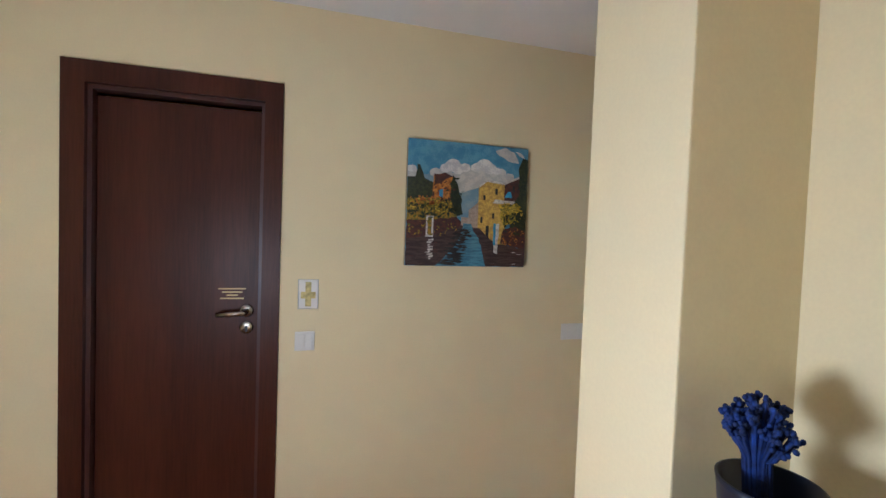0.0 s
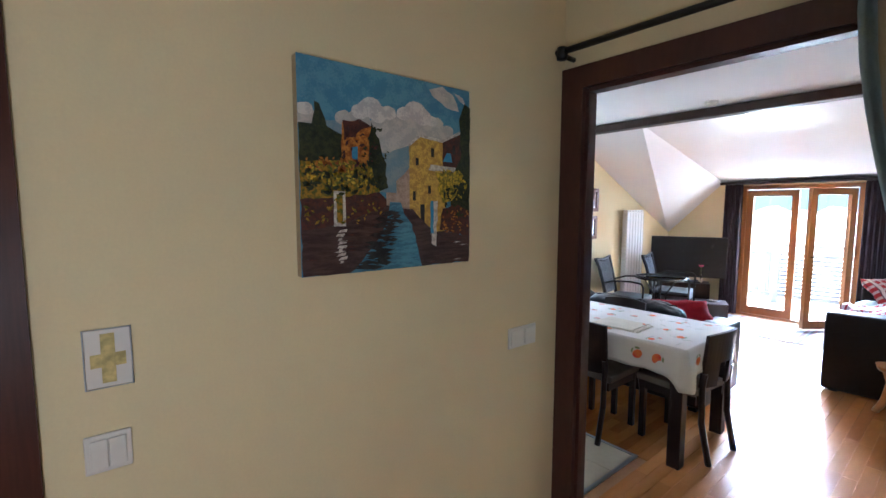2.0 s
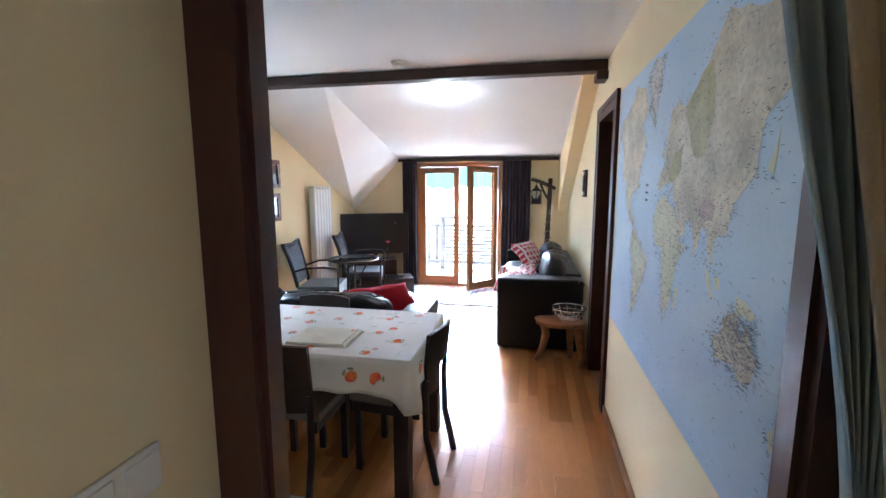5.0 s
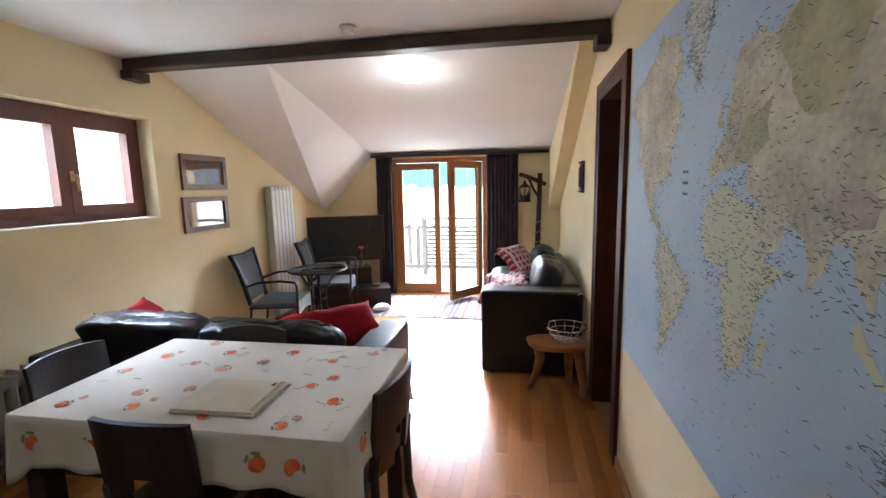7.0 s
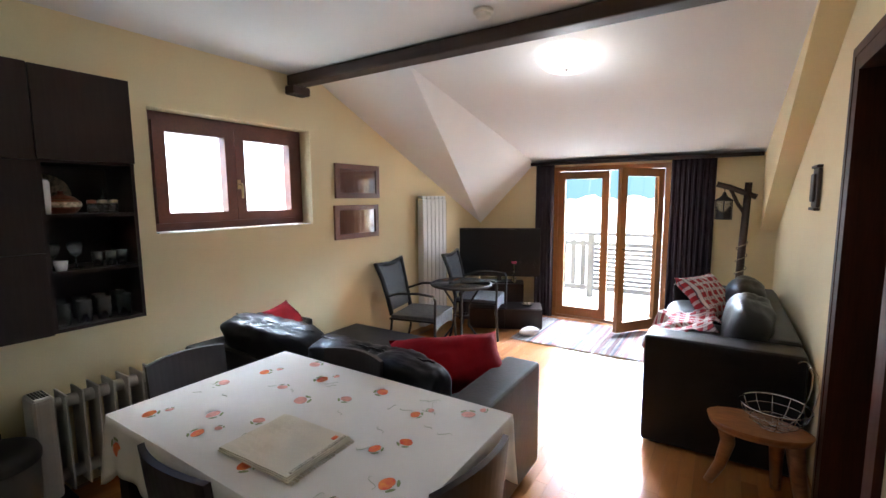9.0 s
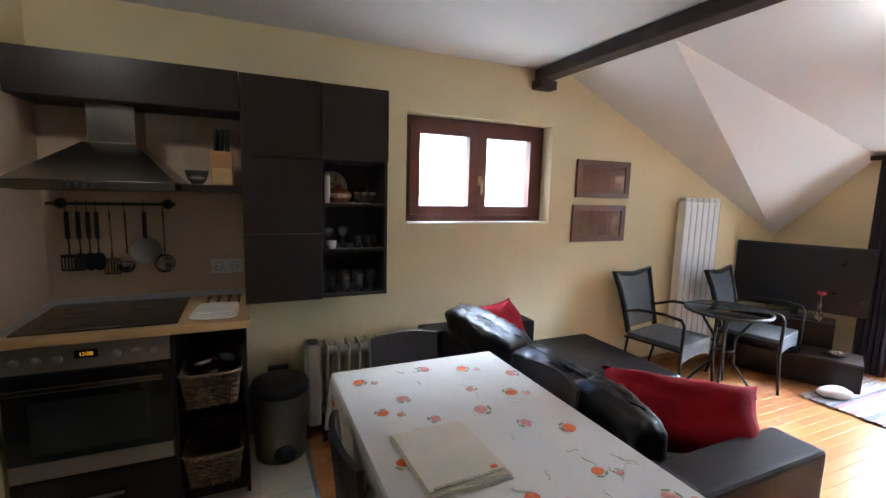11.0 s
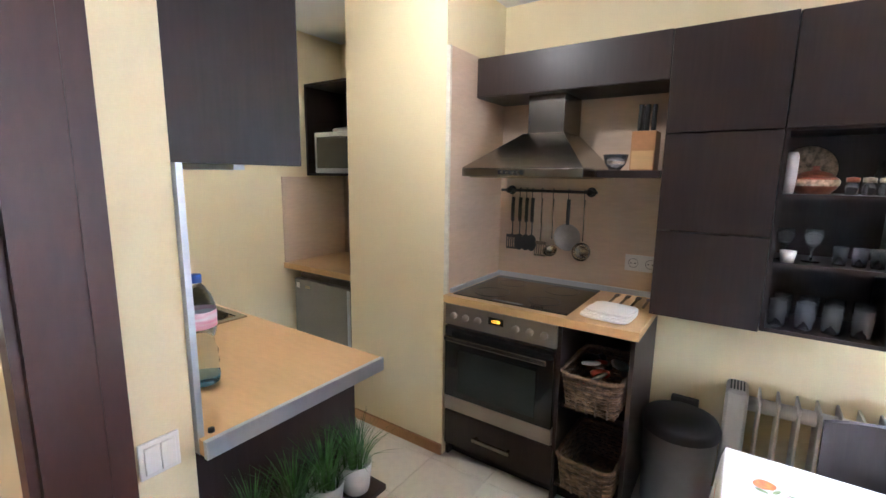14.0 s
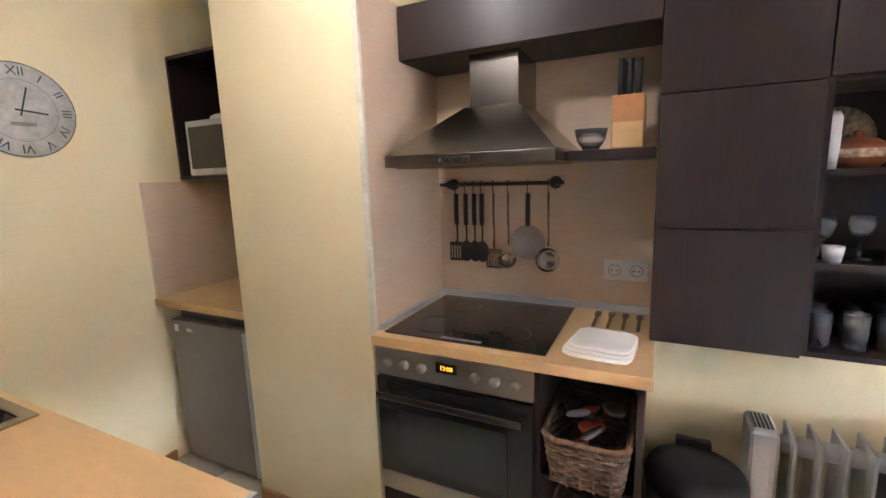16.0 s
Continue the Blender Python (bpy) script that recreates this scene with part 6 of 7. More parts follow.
def coast(points, wob, seed):
    """A rough coast: the corner points joined by broken lines."""
    out, k = [], len(points)
    for i in range(k):
        a, b = Vector((*points[i], 0)), Vector((*points[(i + 1) % k], 0))
        m = max(2, int((b - a).length * 38))
        for j in range(m):
            p = a.lerp(b, j / m)
            q = Vector((p.x * 34 + seed, p.y * 34, 3.0))
            out.append(((p.x + wob * noise.noise(q)) * MW, (p.y + wob * noise.noise(q + Vector((9, 4, 1)))) * MH))
    return out


LANDS = (
    ("land", MAPLAND2, [(0.02, 0.80), (0.05, 0.87), (0.14, 0.89), (0.22, 0.95), (0.31, 0.92), (0.34, 0.84), (0.29, 0.80), (0.34, 0.73), (0.30, 0.66), (0.29, 0.59), (0.25, 0.58), (0.21, 0.55), (0.21, 0.50), (0.25, 0.47), (0.27, 0.44), (0.20, 0.47), (0.15, 0.55), (0.10, 0.64), (0.08, 0.74)]),
    ("land", MAPLAND, [(0.25, 0.43), (0.29, 0.435), (0.34, 0.40), (0.40, 0.355), (0.38, 0.29), (0.34, 0.24), (0.31, 0.18), (0.285, 0.137), (0.275, 0.20), (0.275, 0.28), (0.235, 0.37)]),
    ("land", MAPICE, [(0.34, 0.94), (0.38, 0.985), (0.45, 0.97), (0.43, 0.89), (0.40, 0.79), (0.37, 0.84)]),
    ("land", MAPLAND, [(0.458, 0.55), (0.51, 0.565), (0.58, 0.535), (0.615, 0.455), (0.645, 0.45), (0.605, 0.40), (0.59, 0.31), (0.555, 0.24), (0.535, 0.26), (0.52, 0.33), (0.51, 0.415), (0.46, 0.43), (0.44, 0.48)]),
    ("land", MAPLAND2, [(0.465, 0.58), (0.465, 0.63), (0.51, 0.665), (0.505, 0.72), (0.52, 0.80), (0.57, 0.82), (0.60, 0.79), (0.70, 0.88), (0.76, 0.94), (0.84, 0.90), (0.97, 0.86), (0.94, 0.76), (0.88, 0.70), (0.87, 0.62), (0.82, 0.56), (0.80, 0.50), (0.77, 0.49), (0.76, 0.435), (0.735, 0.49), (0.71, 0.50), (0.692, 0.43), (0.672, 0.50), (0.645, 0.51), (0.61, 0.455), (0.585, 0.54), (0.55, 0.60), (0.50, 0.60)]),
    ("land", MAPLAND2, [(0.785, 0.29), (0.82, 0.335), (0.85, 0.362), (0.87, 0.33), (0.89, 0.355), (0.91, 0.30), (0.89, 0.245), (0.85, 0.265), (0.80, 0.255)]),
    ("region", MAPOLIVE, [(0.60, 0.78), (0.65, 0.83), (0.71, 0.86), (0.725, 0.77), (0.72, 0.69), (0.69, 0.655), (0.65, 0.675)]),
    ("region", MAPPINK, [(0.69, 0.55), (0.74, 0.572), (0.765, 0.55), (0.745, 0.52), (0.71, 0.525)]),
    ("region", MAPOLIVE, [(0.52, 0.62), (0.55, 0.68), (0.60, 0.70), (0.60, 0.63), (0.56, 0.61)]),
    ("island", MAPLAND, [(0.61, 0.33), (0.625, 0.345), (0.62, 0.29), (0.605, 0.285)]),
    ("island", MAPLAND, [(0.775, 0.41), (0.80, 0.42), (0.80, 0.39), (0.78, 0.385)]),
    ("island", MAPLAND, [(0.745, 0.425), (0.775, 0.37), (0.765, 0.365), (0.74, 0.42)]),
    ("island", MAPLAND, [(0.84, 0.39), (0.90, 0.385), (0.89, 0.365), (0.85, 0.375)]),
    ("island", MAPLAND2, [(0.475, 0.675), (0.485, 0.725), (0.495, 0.675)]),
    ("island", MAPLAND, [(0.89, 0.62), (0.915, 0.68), (0.91, 0.61)]),
    ("island", MAPLAND, [(0.95, 0.20), (0.965, 0.24), (0.96, 0.19)]),
)
for i, (nm, m, pts) in enumerate(LANDS):
    bm = bmesh.new()
    plate(bm, coast(pts, 0.016, i * 7.0), Matrix.Translation((0, 0, 0.0022 + 0.00003 * i)), 0.0006)
    bmesh.ops.triangulate(bm, faces=bm.faces)
    part(nm, bm, m, wm)
rm = random.Random(6)
vv, ff = [], []
for k in range(5600):
    if k < 4600:
        i = rm.randrange(6) if rm.random() < 0.95 else rm.randrange(len(LANDS))
        pts = LANDS[i][2]
        a, b = pts[rm.randrange(len(pts))], pts[rm.randrange(len(pts))]
        t = rm.random() ** 2
        u, v = a[0] + (b[0] - a[0]) * t + rm.gauss(0, 0.012), a[1] + (b[1] - a[1]) * t + rm.gauss(0, 0.012)
    else:
        u, v = rm.random(), rm.random() ** 1.2
        if rm.random() < 0.5:
            continue
    w, h, an = rm.uniform(0.003, 0.010), rm.uniform(0.0006, 0.0012), rm.choice((0, 0, 0, 0.4, -0.5))
    x, y = u * MW, v * MH
    if not (0.02 < x < MW - 0.03 and 0.02 < y < MH - 0.02):
        continue
    c, s = math.cos(an), math.sin(an)
    q = len(vv)
    vv += [(x + c * dx - s * dy, y + s * dx + c * dy, 0.0036) for dx, dy in ((-w, -h), (w, -h), (w, h), (-w, h))]
    ff.append((q, q + 1, q + 2, q + 3))
me = bpy.data.meshes.new("lettering")
me.from_pydata(vv, [], ff)
me.materials.append(INK)
pn = new("lettering", me)
pn.parent = wm
tagged(pn, "tiny dark lettering on the map", "", "", "stuff")
for k, word in enumerate(("North", "Atlantic", "Ocean")):
    text_mesh("ocean_name", word, 0.017, INK, wm, Matrix.Translation((0.37 * MW, 0.60 * MH - 0.034 * k, 0.0032)))

# ---- hall ----
# canvas picture of a canal
pc = thing("canvas_painting", pose(1.600, 3.0, 1.376, 90, 0, 0), "square canvas painting of a canal between yellow houses", "painting")
PWD, PHT, PD = 0.582, 0.563, 0.03
part("canvas", B(0, PWD, 0, PHT, 0.001, PD, bevel=0.003), mat("canvas_edge", (0.45, 0.36, 0.22), 0.8), pc)


def paint(name, c, c2, sc=60, stretch=(1, 1, 1)):
    return mat(name, c, 0.5, vary=0.2, scale=sc, color2=c2, bump=0.9, stretch=stretch, fine=210, edge=0.06)


lay = [0]


def stroke(name, pts, m, wob=0.012):
    lay[0] += 1
    bm = bmesh.new()
    out, k = [], len(pts)
    for i in range(k):
        a, b = Vector((*pts[i], 0)), Vector((*pts[(i + 1) % k], 0))
        s = max(1, int((b - a).length * 30)) if wob else 1
        for j in range(s):
            p = a.lerp(b, j / s)
            q = Vector((p.x * 30, p.y * 30, lay[0] * 3.1))
            x, y = p.x + wob * noise.noise(q), p.y + wob * noise.noise(q + Vector((5, 8, 2)))
            out.append((min(1, max(0, x)) * PWD, min(1, max(0, y)) * PHT))
    plate(bm, out, Matrix.Translation((0, 0, PD + 0.0002 + 0.00012 * lay[0])), 0.0003)
    bmesh.ops.triangulate(bm, faces=bm.faces)
    part(name, bm, m, pc)


SKYB = paint("paint_sky", (0.07, 0.24, 0.38), (0.13, 0.32, 0.44), 24)
CLOUD = paint("paint_cloud", (0.74, 0.70, 0.64), (0.55, 0.52, 0.50), 42)
CLOUDGREY = paint("paint_cloud_shade", (0.46, 0.45, 0.42), (0.60, 0.56, 0.50), 30)
DUSK = paint("paint_grey_sky", (0.17, 0.28, 0.35), (0.25, 0.33, 0.36), 24)
DGREEN = paint("paint_dark_green", (0.012, 0.022, 0.012), (0.035, 0.045, 0.015), 78)
OLIVE = paint("paint_olive", (0.10, 0.11, 0.012), (0.40, 0.22, 0.01), 90)
YELLOW = paint("paint_yellow", (0.68, 0.44, 0.07), (0.44, 0.25, 0.05), 60)
LEAFY = paint("paint_bright_yellow", (0.75, 0.50, 0.03), (0.18, 0.16, 0.02), 102)
ORANGE = paint("paint_orange", (0.60, 0.24, 0.03), (0.28, 0.08, 0.01), 72)
BROWN = paint("paint_red_brown", (0.10, 0.028, 0.018), (0.05, 0.02, 0.02), 60)
WATERD = paint("paint_dark_water", (0.035, 0.016, 0.016), (0.075, 0.04, 0.035), 36, (0.4, 3, 1))
WATERB = paint("paint_blue_water", (0.10, 0.27, 0.36), (0.05, 0.16, 0.24), 36, (0.5, 3, 1))
PWHITE = paint("paint_white", (0.70, 0.66, 0.58), (0.45, 0.40, 0.34), 90)
PINK = paint("paint_pink_wall", (0.46, 0.34, 0.26), (0.34, 0.24, 0.18), 60)
PBLUE = paint("paint_blue_shutter", (0.04, 0.25, 0.48), (0.08, 0.32, 0.5), 60)
BLACKP = paint("paint_black", (0.012, 0.012, 0.014), (0.03, 0.03, 0.03), 60)
stroke("sky_paint", [(0, 0), (1, 0), (1, 1), (0, 1)], SKYB, 0)
stroke("grey_sky_paint", [(0.0, 0.40), (0.0, 0.72), (0.3, 0.74), (0.75, 0.72), (0.95, 0.66), (0.95, 0.40)], DUSK)
stroke("low_cloud_paint", [(0.28, 0.60), (0.30, 0.74), (0.55, 0.79), (0.80, 0.77), (0.92, 0.71), (0.80, 0.64), (0.60, 0.66), (0.45, 0.60)], CLOUDGREY, 0.02)


def puff(u, v, r, m):
    stroke("cloud_paint", [(u + 1.25 * r * math.cos(a * 0.449), v + r * math.sin(a * 0.449)) for a in range(14)], m, 0.010)


for u, v, r in ((0.03, 0.73, 0.045), (0.22, 0.75, 0.035), (0.30, 0.76, 0.045), (0.47, 0.77, 0.045), (0.56, 0.78, 0.05), (0.76, 0.78, 0.04), (0.84, 0.75, 0.035)):
    puff(u, v, r, CLOUDGREY)
for u, v, r in ((0.36, 0.815, 0.050), (0.40, 0.79, 0.045), (0.46, 0.80, 0.035), (0.55, 0.81, 0.035), (0.62, 0.835, 0.052), (0.67, 0.81, 0.045), (0.30, 0.785, 0.035), (0.73, 0.795, 0.030), (0.03, 0.765, 0.030)):
    puff(u, v, r, CLOUD)
stroke("cloud_paint", [(0.72, 0.97), (0.80, 0.985), (0.88, 0.95), (0.93, 0.88), (0.86, 0.87), (0.80, 0.90), (0.74, 0.92)], CLOUDGREY, 0.02)
stroke("cloud_paint", [(0.88, 0.975), (0.95, 0.95), (0.97, 0.91), (0.92, 0.93)], CLOUD, 0.012)
stroke("tree_paint", [(0, 0.45), (0, 0.70), (0.06, 0.70), (0.08, 0.80), (0.10, 0.80), (0.13, 0.70), (0.22, 0.66), (0.24, 0.5)], DGREEN)
stroke("tower_paint", [(0.20, 0.45), (0.20, 0.72), (0.27, 0.74), (0.36, 0.72), (0.38, 0.45)], ORANGE)
stroke("roof_paint", [(0.22, 0.66), (0.21, 0.73), (0.30, 0.75), (0.36, 0.72), (0.30, 0.70), (0.26, 0.66)], BROWN)
stroke("shutter_paint", [(0.255, 0.56), (0.255, 0.61), (0.285, 0.62), (0.285, 0.55)], PBLUE, 0.003)
stroke("tree_paint", [(0.36, 0.38), (0.34, 0.58), (0.36, 0.74), (0.40, 0.66), (0.44, 0.54), (0.45, 0.42)], DGREEN)
stroke("hedge_paint", [(0, 0.36), (0, 0.53), (0.10, 0.54), (0.24, 0.55), (0.36, 0.52), (0.40, 0.40), (0.2, 0.34)], OLIVE)
stroke("wall_paint", [(0, 0.20), (0, 0.36), (0.2, 0.37), (0.40, 0.40), (0.44, 0.36), (0.44, 0.30), (0.2, 0.22)], BROWN)
stroke("far_house_paint", [(0.44, 0.33), (0.44, 0.40), (0.50, 0.40), (0.50, 0.33)], PINK, 0.004)
stroke("far_house_paint", [(0.50, 0.32), (0.50, 0.46), (0.55, 0.50), (0.60, 0.56), (0.60, 0.30)], PINK, 0.006)
stroke("house_paint", [(0.58, 0.28), (0.58, 0.66), (0.65, 0.71), (0.82, 0.70), (0.82, 0.16), (0.70, 0.18)], YELLOW, 0.006)
stroke("house_paint", [(0.80, 0.48), (0.80, 0.70), (0.96, 0.76), (0.96, 0.5)], BROWN, 0.006)
stroke("eave_paint", [(0.57, 0.655), (0.65, 0.715), (0.80, 0.70), (0.95, 0.775), (0.95, 0.755), (0.80, 0.685), (0.65, 0.70), (0.58, 0.645)], PWHITE, 0.003)
stroke("balcony_paint", [(0.70, 0.53), (0.72, 0.56), (0.93, 0.55), (0.93, 0.53), (0.74, 0.525)], PWHITE, 0.004)
stroke("awning_paint", [(0.80, 0.58), (0.83, 0.63), (0.86, 0.63), (0.87, 0.58)], PBLUE, 0.004)
for x, y, w, h in ((0.72, 0.60, 0.022, 0.05), (0.62, 0.55, 0.018, 0.04), (0.60, 0.36, 0.018, 0.05), (0.70, 0.40, 0.018, 0.045), (0.65, 0.24, 0.025, 0.10), (0.87, 0.63, 0.018, 0.05), (0.92, 0.65, 0.018, 0.05)):
    stroke("window_paint", [(x, y), (x + w, y), (x + w, y + h), (x, y + h)], BLACKP, 0.003)
stroke("tree_paint", [(0.86, 0.26), (0.85, 0.48), (0.93, 0.60), (0.92, 0.82), (0.96, 0.92), (1, 0.90), (1, 0.30)], DGREEN)
stroke("foliage_paint", [(0.77, 0.42), (0.76, 0.50), (0.84, 0.53), (0.94, 0.52), (0.92, 0.44), (0.86, 0.36), (0.80, 0.34)], LEAFY, 0.03)
stroke("bank_paint", [(0.78, 0.20), (0.80, 0.32), (0.90, 0.34), (1, 0.30), (1, 0.14)], BROWN)
stroke("dark_water_paint", [(0, 0), (0, 0.22), (0.2, 0.24), (0.44, 0.33), (0.60, 0.31), (0.72, 0.20), (1, 0.16), (1, 0)], WATERD)
stroke("blue_water_paint", [(0.24, 0.0), (0.36, 0.12), (0.44, 0.24), (0.46, 0.35), (0.52, 0.35), (0.60, 0.2), (0.66, 0.0)], WATERB)
stroke("reflection_paint", [(0.72, 0.12), (0.73, 0.36), (0.765, 0.36), (0.755, 0.10)], PWHITE, 0.008)
stroke("door_paint", [(0.715, 0.18), (0.715, 0.36), (0.735, 0.36), (0.735, 0.18)], PBLUE, 0.004)
stroke("post_paint", [(0.155, 0.23), (0.155, 0.40), (0.215, 0.40), (0.215, 0.23)], PWHITE, 0.004)
stroke("post_paint", [(0.17, 0.25), (0.17, 0.385), (0.20, 0.385), (0.20, 0.25)], OLIVE, 0.003)
for k in range(9):
    y, w = 0.05 + 0.019 * k, 0.010 + 0.016 * abs(math.sin(k * 2.1))
    x = 0.19 + 0.008 * math.sin(k * 1.7)
    stroke("reflection_paint", [(x - w, y), (x - w * 0.6, y + 0.013), (x + w, y + 0.015), (x + w * 0.7, y + 0.001)], PWHITE, 0.007)
rs2 = random.Random(9)
for k in range(44):
    y = 0.015 + 0.29 * (k / 44)
    x = 0.36 + 0.34 * y + rs2.uniform(-0.06, 0.07)
    w = rs2.uniform(0.03, 0.085) * (1.15 - 2 * y)
    stroke("ripple_paint", [(x - w, y), (x, y + 0.011), (x + w, y + 0.003), (x, y - 0.010)], BLACKP, 0.008)
for k in range(16):
    y, x = rs2.uniform(0.02, 0.20), rs2.choice((rs2.uniform(0.02, 0.24), rs2.uniform(0.66, 0.95)))
    stroke("glint_paint", [(x - 0.03, y), (x, y + 0.004), (x + 0.03, y + 0.001), (x, y - 0.003)], PWHITE if k % 4 == 0 else BROWN, 0.004)



def dabs(u0, u1, v0, v1, n, m, size, seed):
    """Many small brush dabs over one patch of the picture."""
    r = random.Random(seed)
    lay[0] += 1
    bm = bmesh.new()
    for k in range(n):
        u, v = r.uniform(u0, u1), r.uniform(v0, v1)
        if (u - (u0 + u1) / 2) ** 2 / ((u1 - u0) / 2) ** 2 + (v - (v0 + v1) / 2) ** 2 / ((v1 - v0) / 2) ** 2 > 1.15:
            continue
        a, s = r.uniform(0, 3.14), r.uniform(0.5, 1.3) * size
        q = Matrix.Translation((min(0.97, max(0.02, u)) * PWD, v * PHT, PD + 0.0002 + 0.00012 * lay[0])) @ Matrix.Rotation(a, 4, "Z")
        plate(bm, [(-s, 0), (-0.3 * s, 0.45 * s), (0.7 * s, 0.35 * s), (s, -0.1 * s), (0, -0.45 * s)], q, 0.0004)
    tagged(part("paint_dab", bm, m, pc), "small paint dabs", "", "", "stuff")


dabs(0.0, 0.38, 0.38, 0.55, 90, DGREEN, 0.010, 1)
dabs(0.02, 0.36, 0.42, 0.54, 60, LEAFY, 0.008, 2)
dabs(0.0, 0.30, 0.49, 0.55, 40, ORANGE, 0.008, 3)
dabs(0.0, 0.40, 0.24, 0.36, 50, OLIVE, 0.007, 4)
dabs(0.76, 0.96, 0.36, 0.53, 60, LEAFY, 0.009, 5)
dabs(0.80, 1.0, 0.26, 0.46, 50, DGREEN, 0.010, 6)
dabs(0.78, 1.0, 0.17, 0.32, 40, ORANGE, 0.006, 7)
dabs(0.20, 0.38, 0.50, 0.74, 30, BROWN, 0.008, 8)
dabs(0.30, 0.44, 0.42, 0.72, 50, DGREEN, 0.008, 9)

# laminated card by the door
cd = thing("wall_card", pose(1.195, 2.9995, 1.245), "small framed card with a yellow cross on white", "card")
part("card", B(-0.038, 0.038, -0.004, 0, -0.06, 0.06), SWITCH, cd)
part("yellow_print", boxes((-0.012, 0.012, -0.0052, -0.0041, -0.052, 0.052), (-0.030, -0.012, -0.0052, -0.0041, -0.018, 0.010), (0.012, 0.030, -0.0052, -0.0041, -0.018, 0.010)), mat("yellow_ink", (0.68, 0.56, 0.22), 0.6, vary=0.2, scale=60), cd)
bm = bmesh.new()
tube(bm, [(-0.04, -0.004, -0.062), (0.04, -0.004, -0.062), (0.04, -0.004, 0.062), (-0.04, -0.004, 0.062)], 0.002, 5, True)
part("holder", bm, mat("clear_holder", (0.6, 0.62, 0.66), 0.3), cd)

# curtain rod and blue-grey curtain at the opening
cr = thing("curtain_rod", pose(0, 0, 0), "black curtain rod over the opening", "curtain rod")
bm = bmesh.new()
tube(bm, [(2.66, 3.0 - 0.02, 2.165), (2.66, 1.89, 2.165)], 0.0125, 10)
part("rod", bm, BLACKMETAL, cr)
for y in (2.955, 1.92):
    bm = bmesh.new()
    tube(bm, [(2.739, y, 2.15), (2.66, y, 2.15)], 0.010, 8)
    lathe(bm, [(0, 2.135), (0.02, 2.135), (0.022, 2.15), (0.02, 2.18), (0, 2.182)], 12, 2.66, y)
    part("bracket", bm, BLACKMETAL, cr)


def sweep(v):
    s = min(1, max(0, (v - 0.02) / 0.58))
    return (1.0 - 0.92 * s * s * (3 - 2 * s) + 0.25 * max(0, v - 0.70), 0)


curtain("blue_curtain", 1.885, 2.10, 2.66, 0.02, 2.15, BLUECURTAIN, 6, 0.022, "blue-grey curtain drawn aside at the opening", sweep)
curtain("taupe_curtain", 1.88, 2.055, 2.605, 0.02, 2.15, LINING, 3, 0.024, "taupe curtain layer beside the blue one", sweep)
hk = thing("curtain_hook", pose(2.72, 1.905, 0.50), "black wrought-iron tieback hook beside the curtain", "hook")
for s in (1, -1):
    bm = bmesh.new()
    tube(bm, [(-0.01, 0.0, 0.0), (-0.02, 0.03 * s, 0.02), (-0.03, 0.045 * s, 0.0), (-0.03, 0.04 * s, -0.025), (-0.02, 0.02 * s, -0.02)], 0.005, 6)
    part("scroll", bm, BLACKMETAL, hk)

# vase of blue dried flowers in a dark pot in the hall recess, on a low chest
lc = single("hall_chest", B(1.70, 2.02, 1.25, 1.59, 0.0, 1.01, bevel=0.006), WENGE, "low dark chest in the hall recess", "chest")
vs = thing("blue_flower_vase", pose(1.845, 1.53, 1.011), "glossy dark blue pot holding blue dried flowers", "vase")
part("pot", lathe(bmesh.new(), [(0, 0), (0.045, 0), (0.052, 0.05), (0.064, 0.17), (0.066, 0.18), (0.062, 0.18), (0.048, 0.06), (0, 0.05)], 32, -0.012, -0.028), DARKVASE, vs)
bm = bmesh.new()
rb = random.Random(12)
for k in range(110):
    a, r = rb.uniform(0, 6.28), 0.044 * math.sqrt(rb.random())
    x, y, z = r * math.cos(a), r * math.sin(a), rb.uniform(0.255, 0.30) - r * 0.7
    tube(bm, [(x * 0.35 - 0.008, y * 0.35 - 0.015, 0.06), (x * 0.42, y * 0.42, 0.20), (x * 0.8, y * 0.8, z - 0.02), (x * 1.1, y * 1.1, z)], 0.0022, 4, False, 0.0035)
    for q in range(3):
        cushion(bm, 0.008, 0.008, 0.009, Matrix.Translation((x * 1.1 + rb.uniform(-0.006, 0.006), y * 1.1 + rb.uniform(-0.006, 0.006), z + rb.uniform(-0.012, 0.004))), 2, 2, 0.002, k)
part("bouquet", bm, BLUEFLOWER, vs)

# ---- floors: pieces last ----
fl = structure("floor", boxes((-0.72, 8.62, -0.62, 3.15, -0.12, -0.004), (3.78, 8.62, 3.15, 5.42, -0.12, -0.004)), JOINT, "glossy oak strip parquet floor")
fk = structure("floor_kitchen", B(1.0, 3.78, 3.15, 5.42, -0.12, -0.004), GROUT, "beige tiled kitchen floor")
structure("floor_strip", boxes((2.86, 3.795, 3.135, 3.155, -0.004, 0.005), (3.775, 3.795, 3.155, 5.1, -0.004, 0.005)), ALU, "aluminium floor transition strip")
PW, PL = 0.072, 0.56
bm = bmesh.new()
box(bm, 0.0003, PL - 0.0003, 0.0003, PW - 0.0003, -0.004, 0, 0.0008, 1)
plank_mesh = mesh_of("plank", bm, PLANK)
rows_y = int((5.12 - 1.85) / PW) + 1
rng = random.Random(3)
count, rest_v, rest_f = 0, [], []
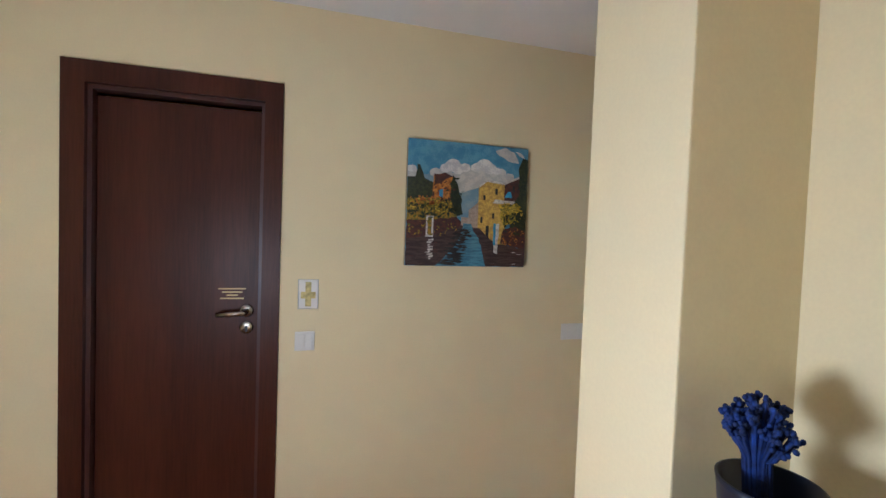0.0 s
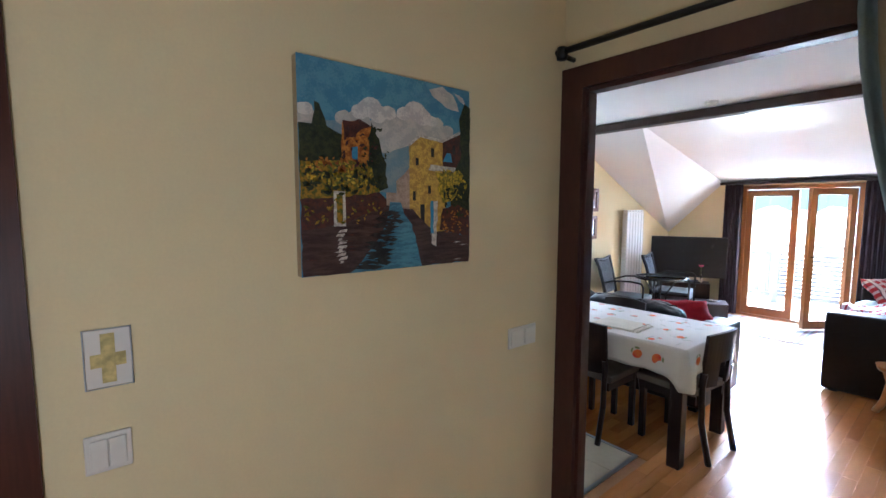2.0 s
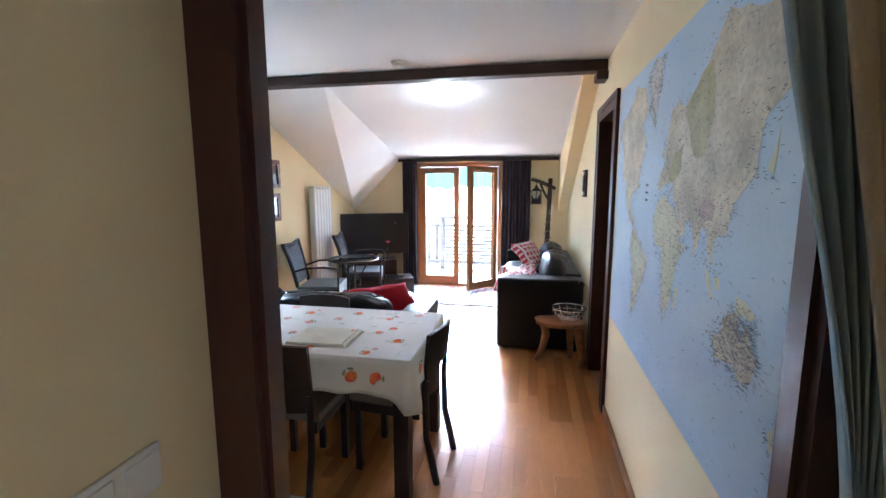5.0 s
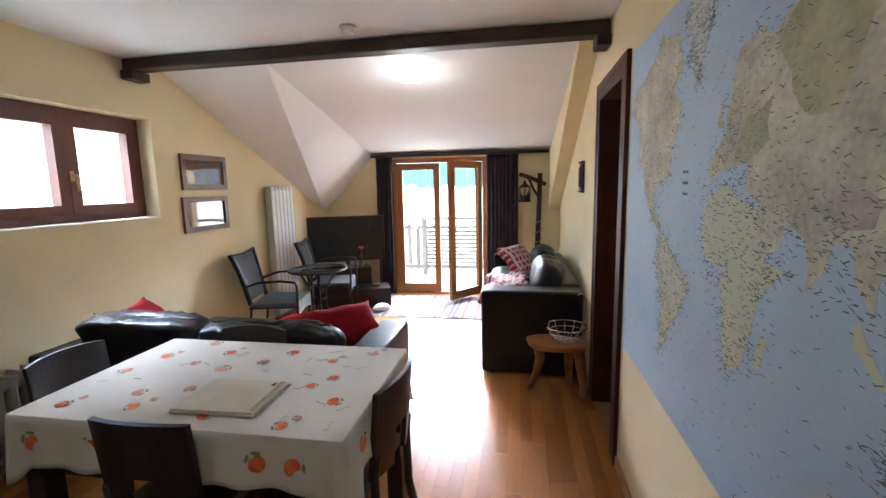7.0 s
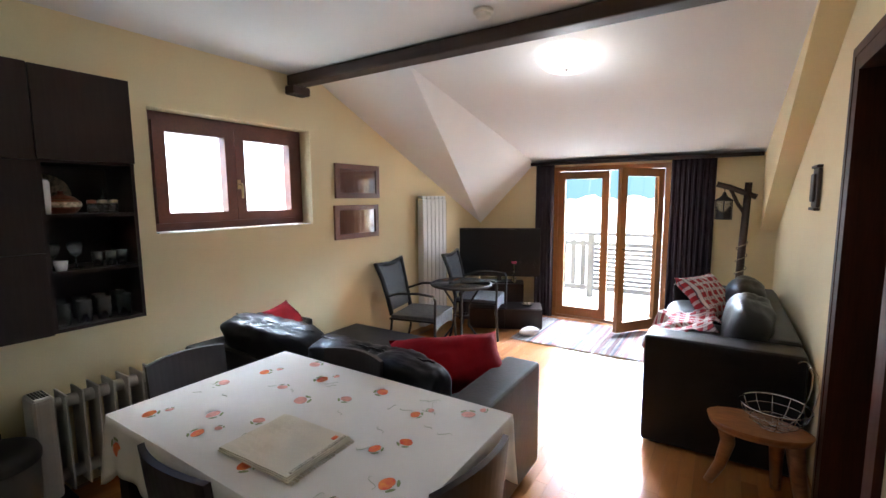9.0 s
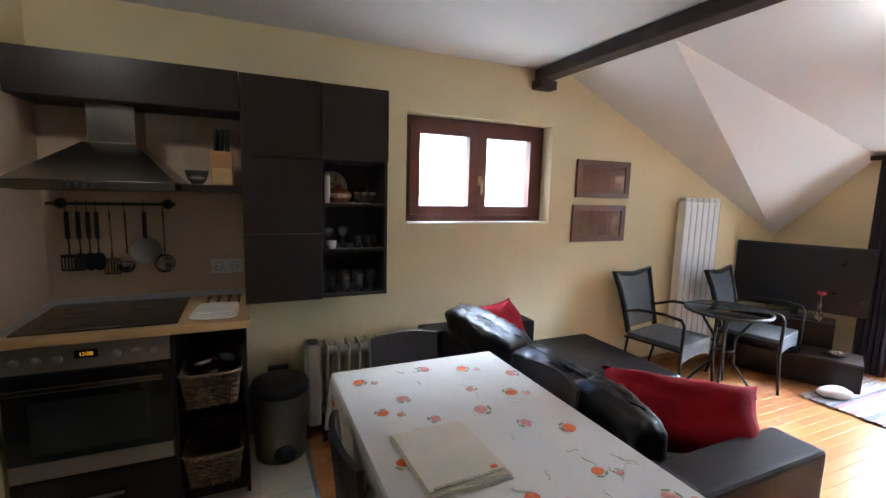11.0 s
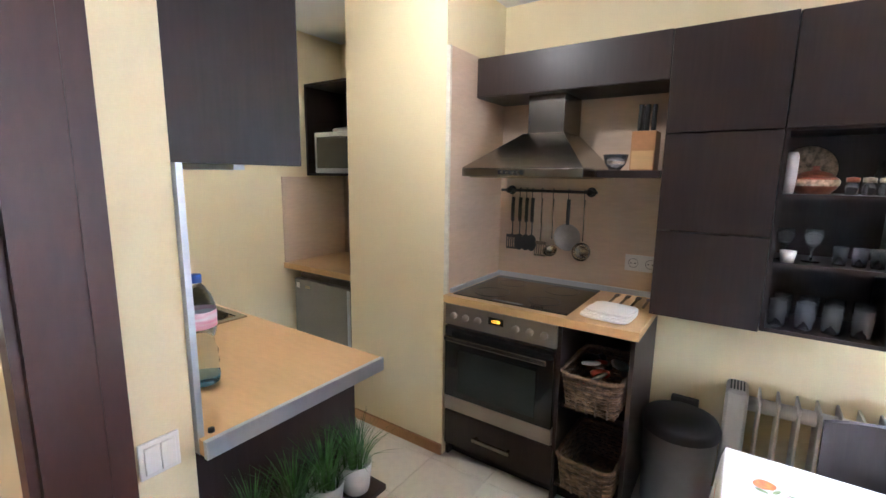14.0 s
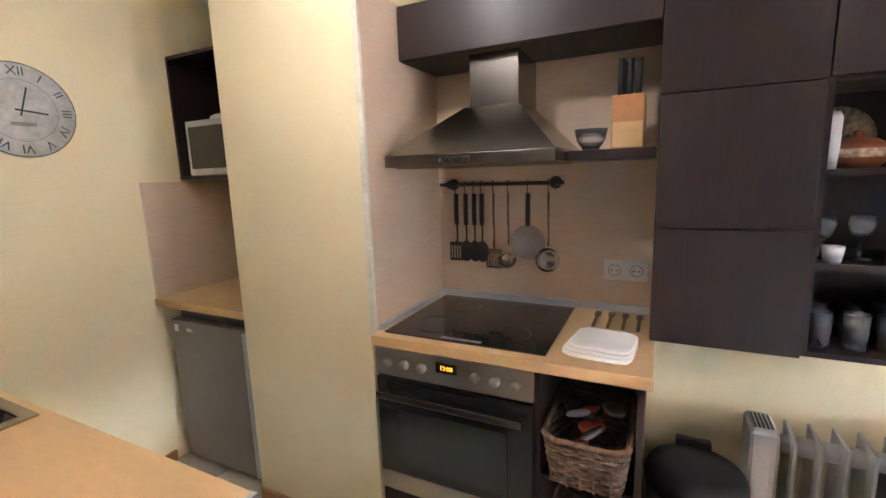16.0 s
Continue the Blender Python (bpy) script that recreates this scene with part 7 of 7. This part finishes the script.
for r in range(rows_y):
    y = 1.85 + r * PW
    if y + PW > 5.13:
        break
    x = 2.88 - rng.uniform(0, PL)
    while x < 8.6:
        x0, x1 = max(x, 2.875), min(x + PL, 8.6)
        if y + PW > 3.135 and x0 < 3.795:
            x0 = 3.795
        if x1 - x0 > 0.03:
            full = abs(x1 - x0 - PL) < 0.001
            if full and count < 290 and (y < 3.2 or x0 > 5.4):
                ob = new("plank", plank_mesh)
                ob.location = (x, y, 0)
                ob.parent = fl
                count += 1
            else:
                k = len(rest_v)
                a, b, c, d = x0 + 0.0003, x1 - 0.0003, y + 0.0003, y + PW - 0.0003
                rest_v += [(a, c, 0), (b, c, 0), (b, d, 0), (a, d, 0), (a, c, -0.004), (b, c, -0.004), (b, d, -0.004), (a, d, -0.004)]
                rest_f += [(k, k + 1, k + 2, k + 3), (k, k + 4, k + 5, k + 1), (k + 1, k + 5, k + 6, k + 2), (k + 2, k + 6, k + 7, k + 3), (k + 3, k + 7, k + 4, k)]
        x += PL
y = -0.5
while y < 2.98:
    x = -0.6 - rng.uniform(0, PL)
    while x < 2.86:
        k, a, b, c, d = len(rest_v), max(x, -0.6) + 0.0003, min(x + PL, 2.86) - 0.0003, y + 0.0003, y + PW - 0.0003
        if b - a > 0.02:
            rest_v += [(a, c, 0), (b, c, 0), (b, d, 0), (a, d, 0)]
            rest_f += [(k, k + 1, k + 2, k + 3)]
        x += PL
    y += PW
me = bpy.data.meshes.new("plank_rest")
me.from_pydata(rest_v, [], rest_f)
me.materials.append(PLANKFAR)
rest = new("plank_rest", me)
rest.parent = fl
tagged(rest, "oak strips", "", "", "stuff")
bm = bmesh.new()
box(bm, 0.0015, 0.3285, 0.0015, 0.3285, -0.004, 0.0, 0.001, 1)
tile_mesh = mesh_of("tile", bm, TILE)
for i in range(8):
    for j in range(6):
        x, y = 1.21 + 0.33 * i, 3.155 + 0.33 * j
        if x + 0.33 > 3.9:
            continue
        if x + 0.33 > 3.776:
            bm = bmesh.new()
            box(bm, 0.0015, 3.774 - x, 0.0015, 0.3285, -0.004, 0.0, 0.001, 1)
            ob = new("tile", mesh_of("tile_cut", bm, TILE))
        else:
            ob = new("tile", tile_mesh)
        ob.location = (x, y, 0)
        ob.parent = fk
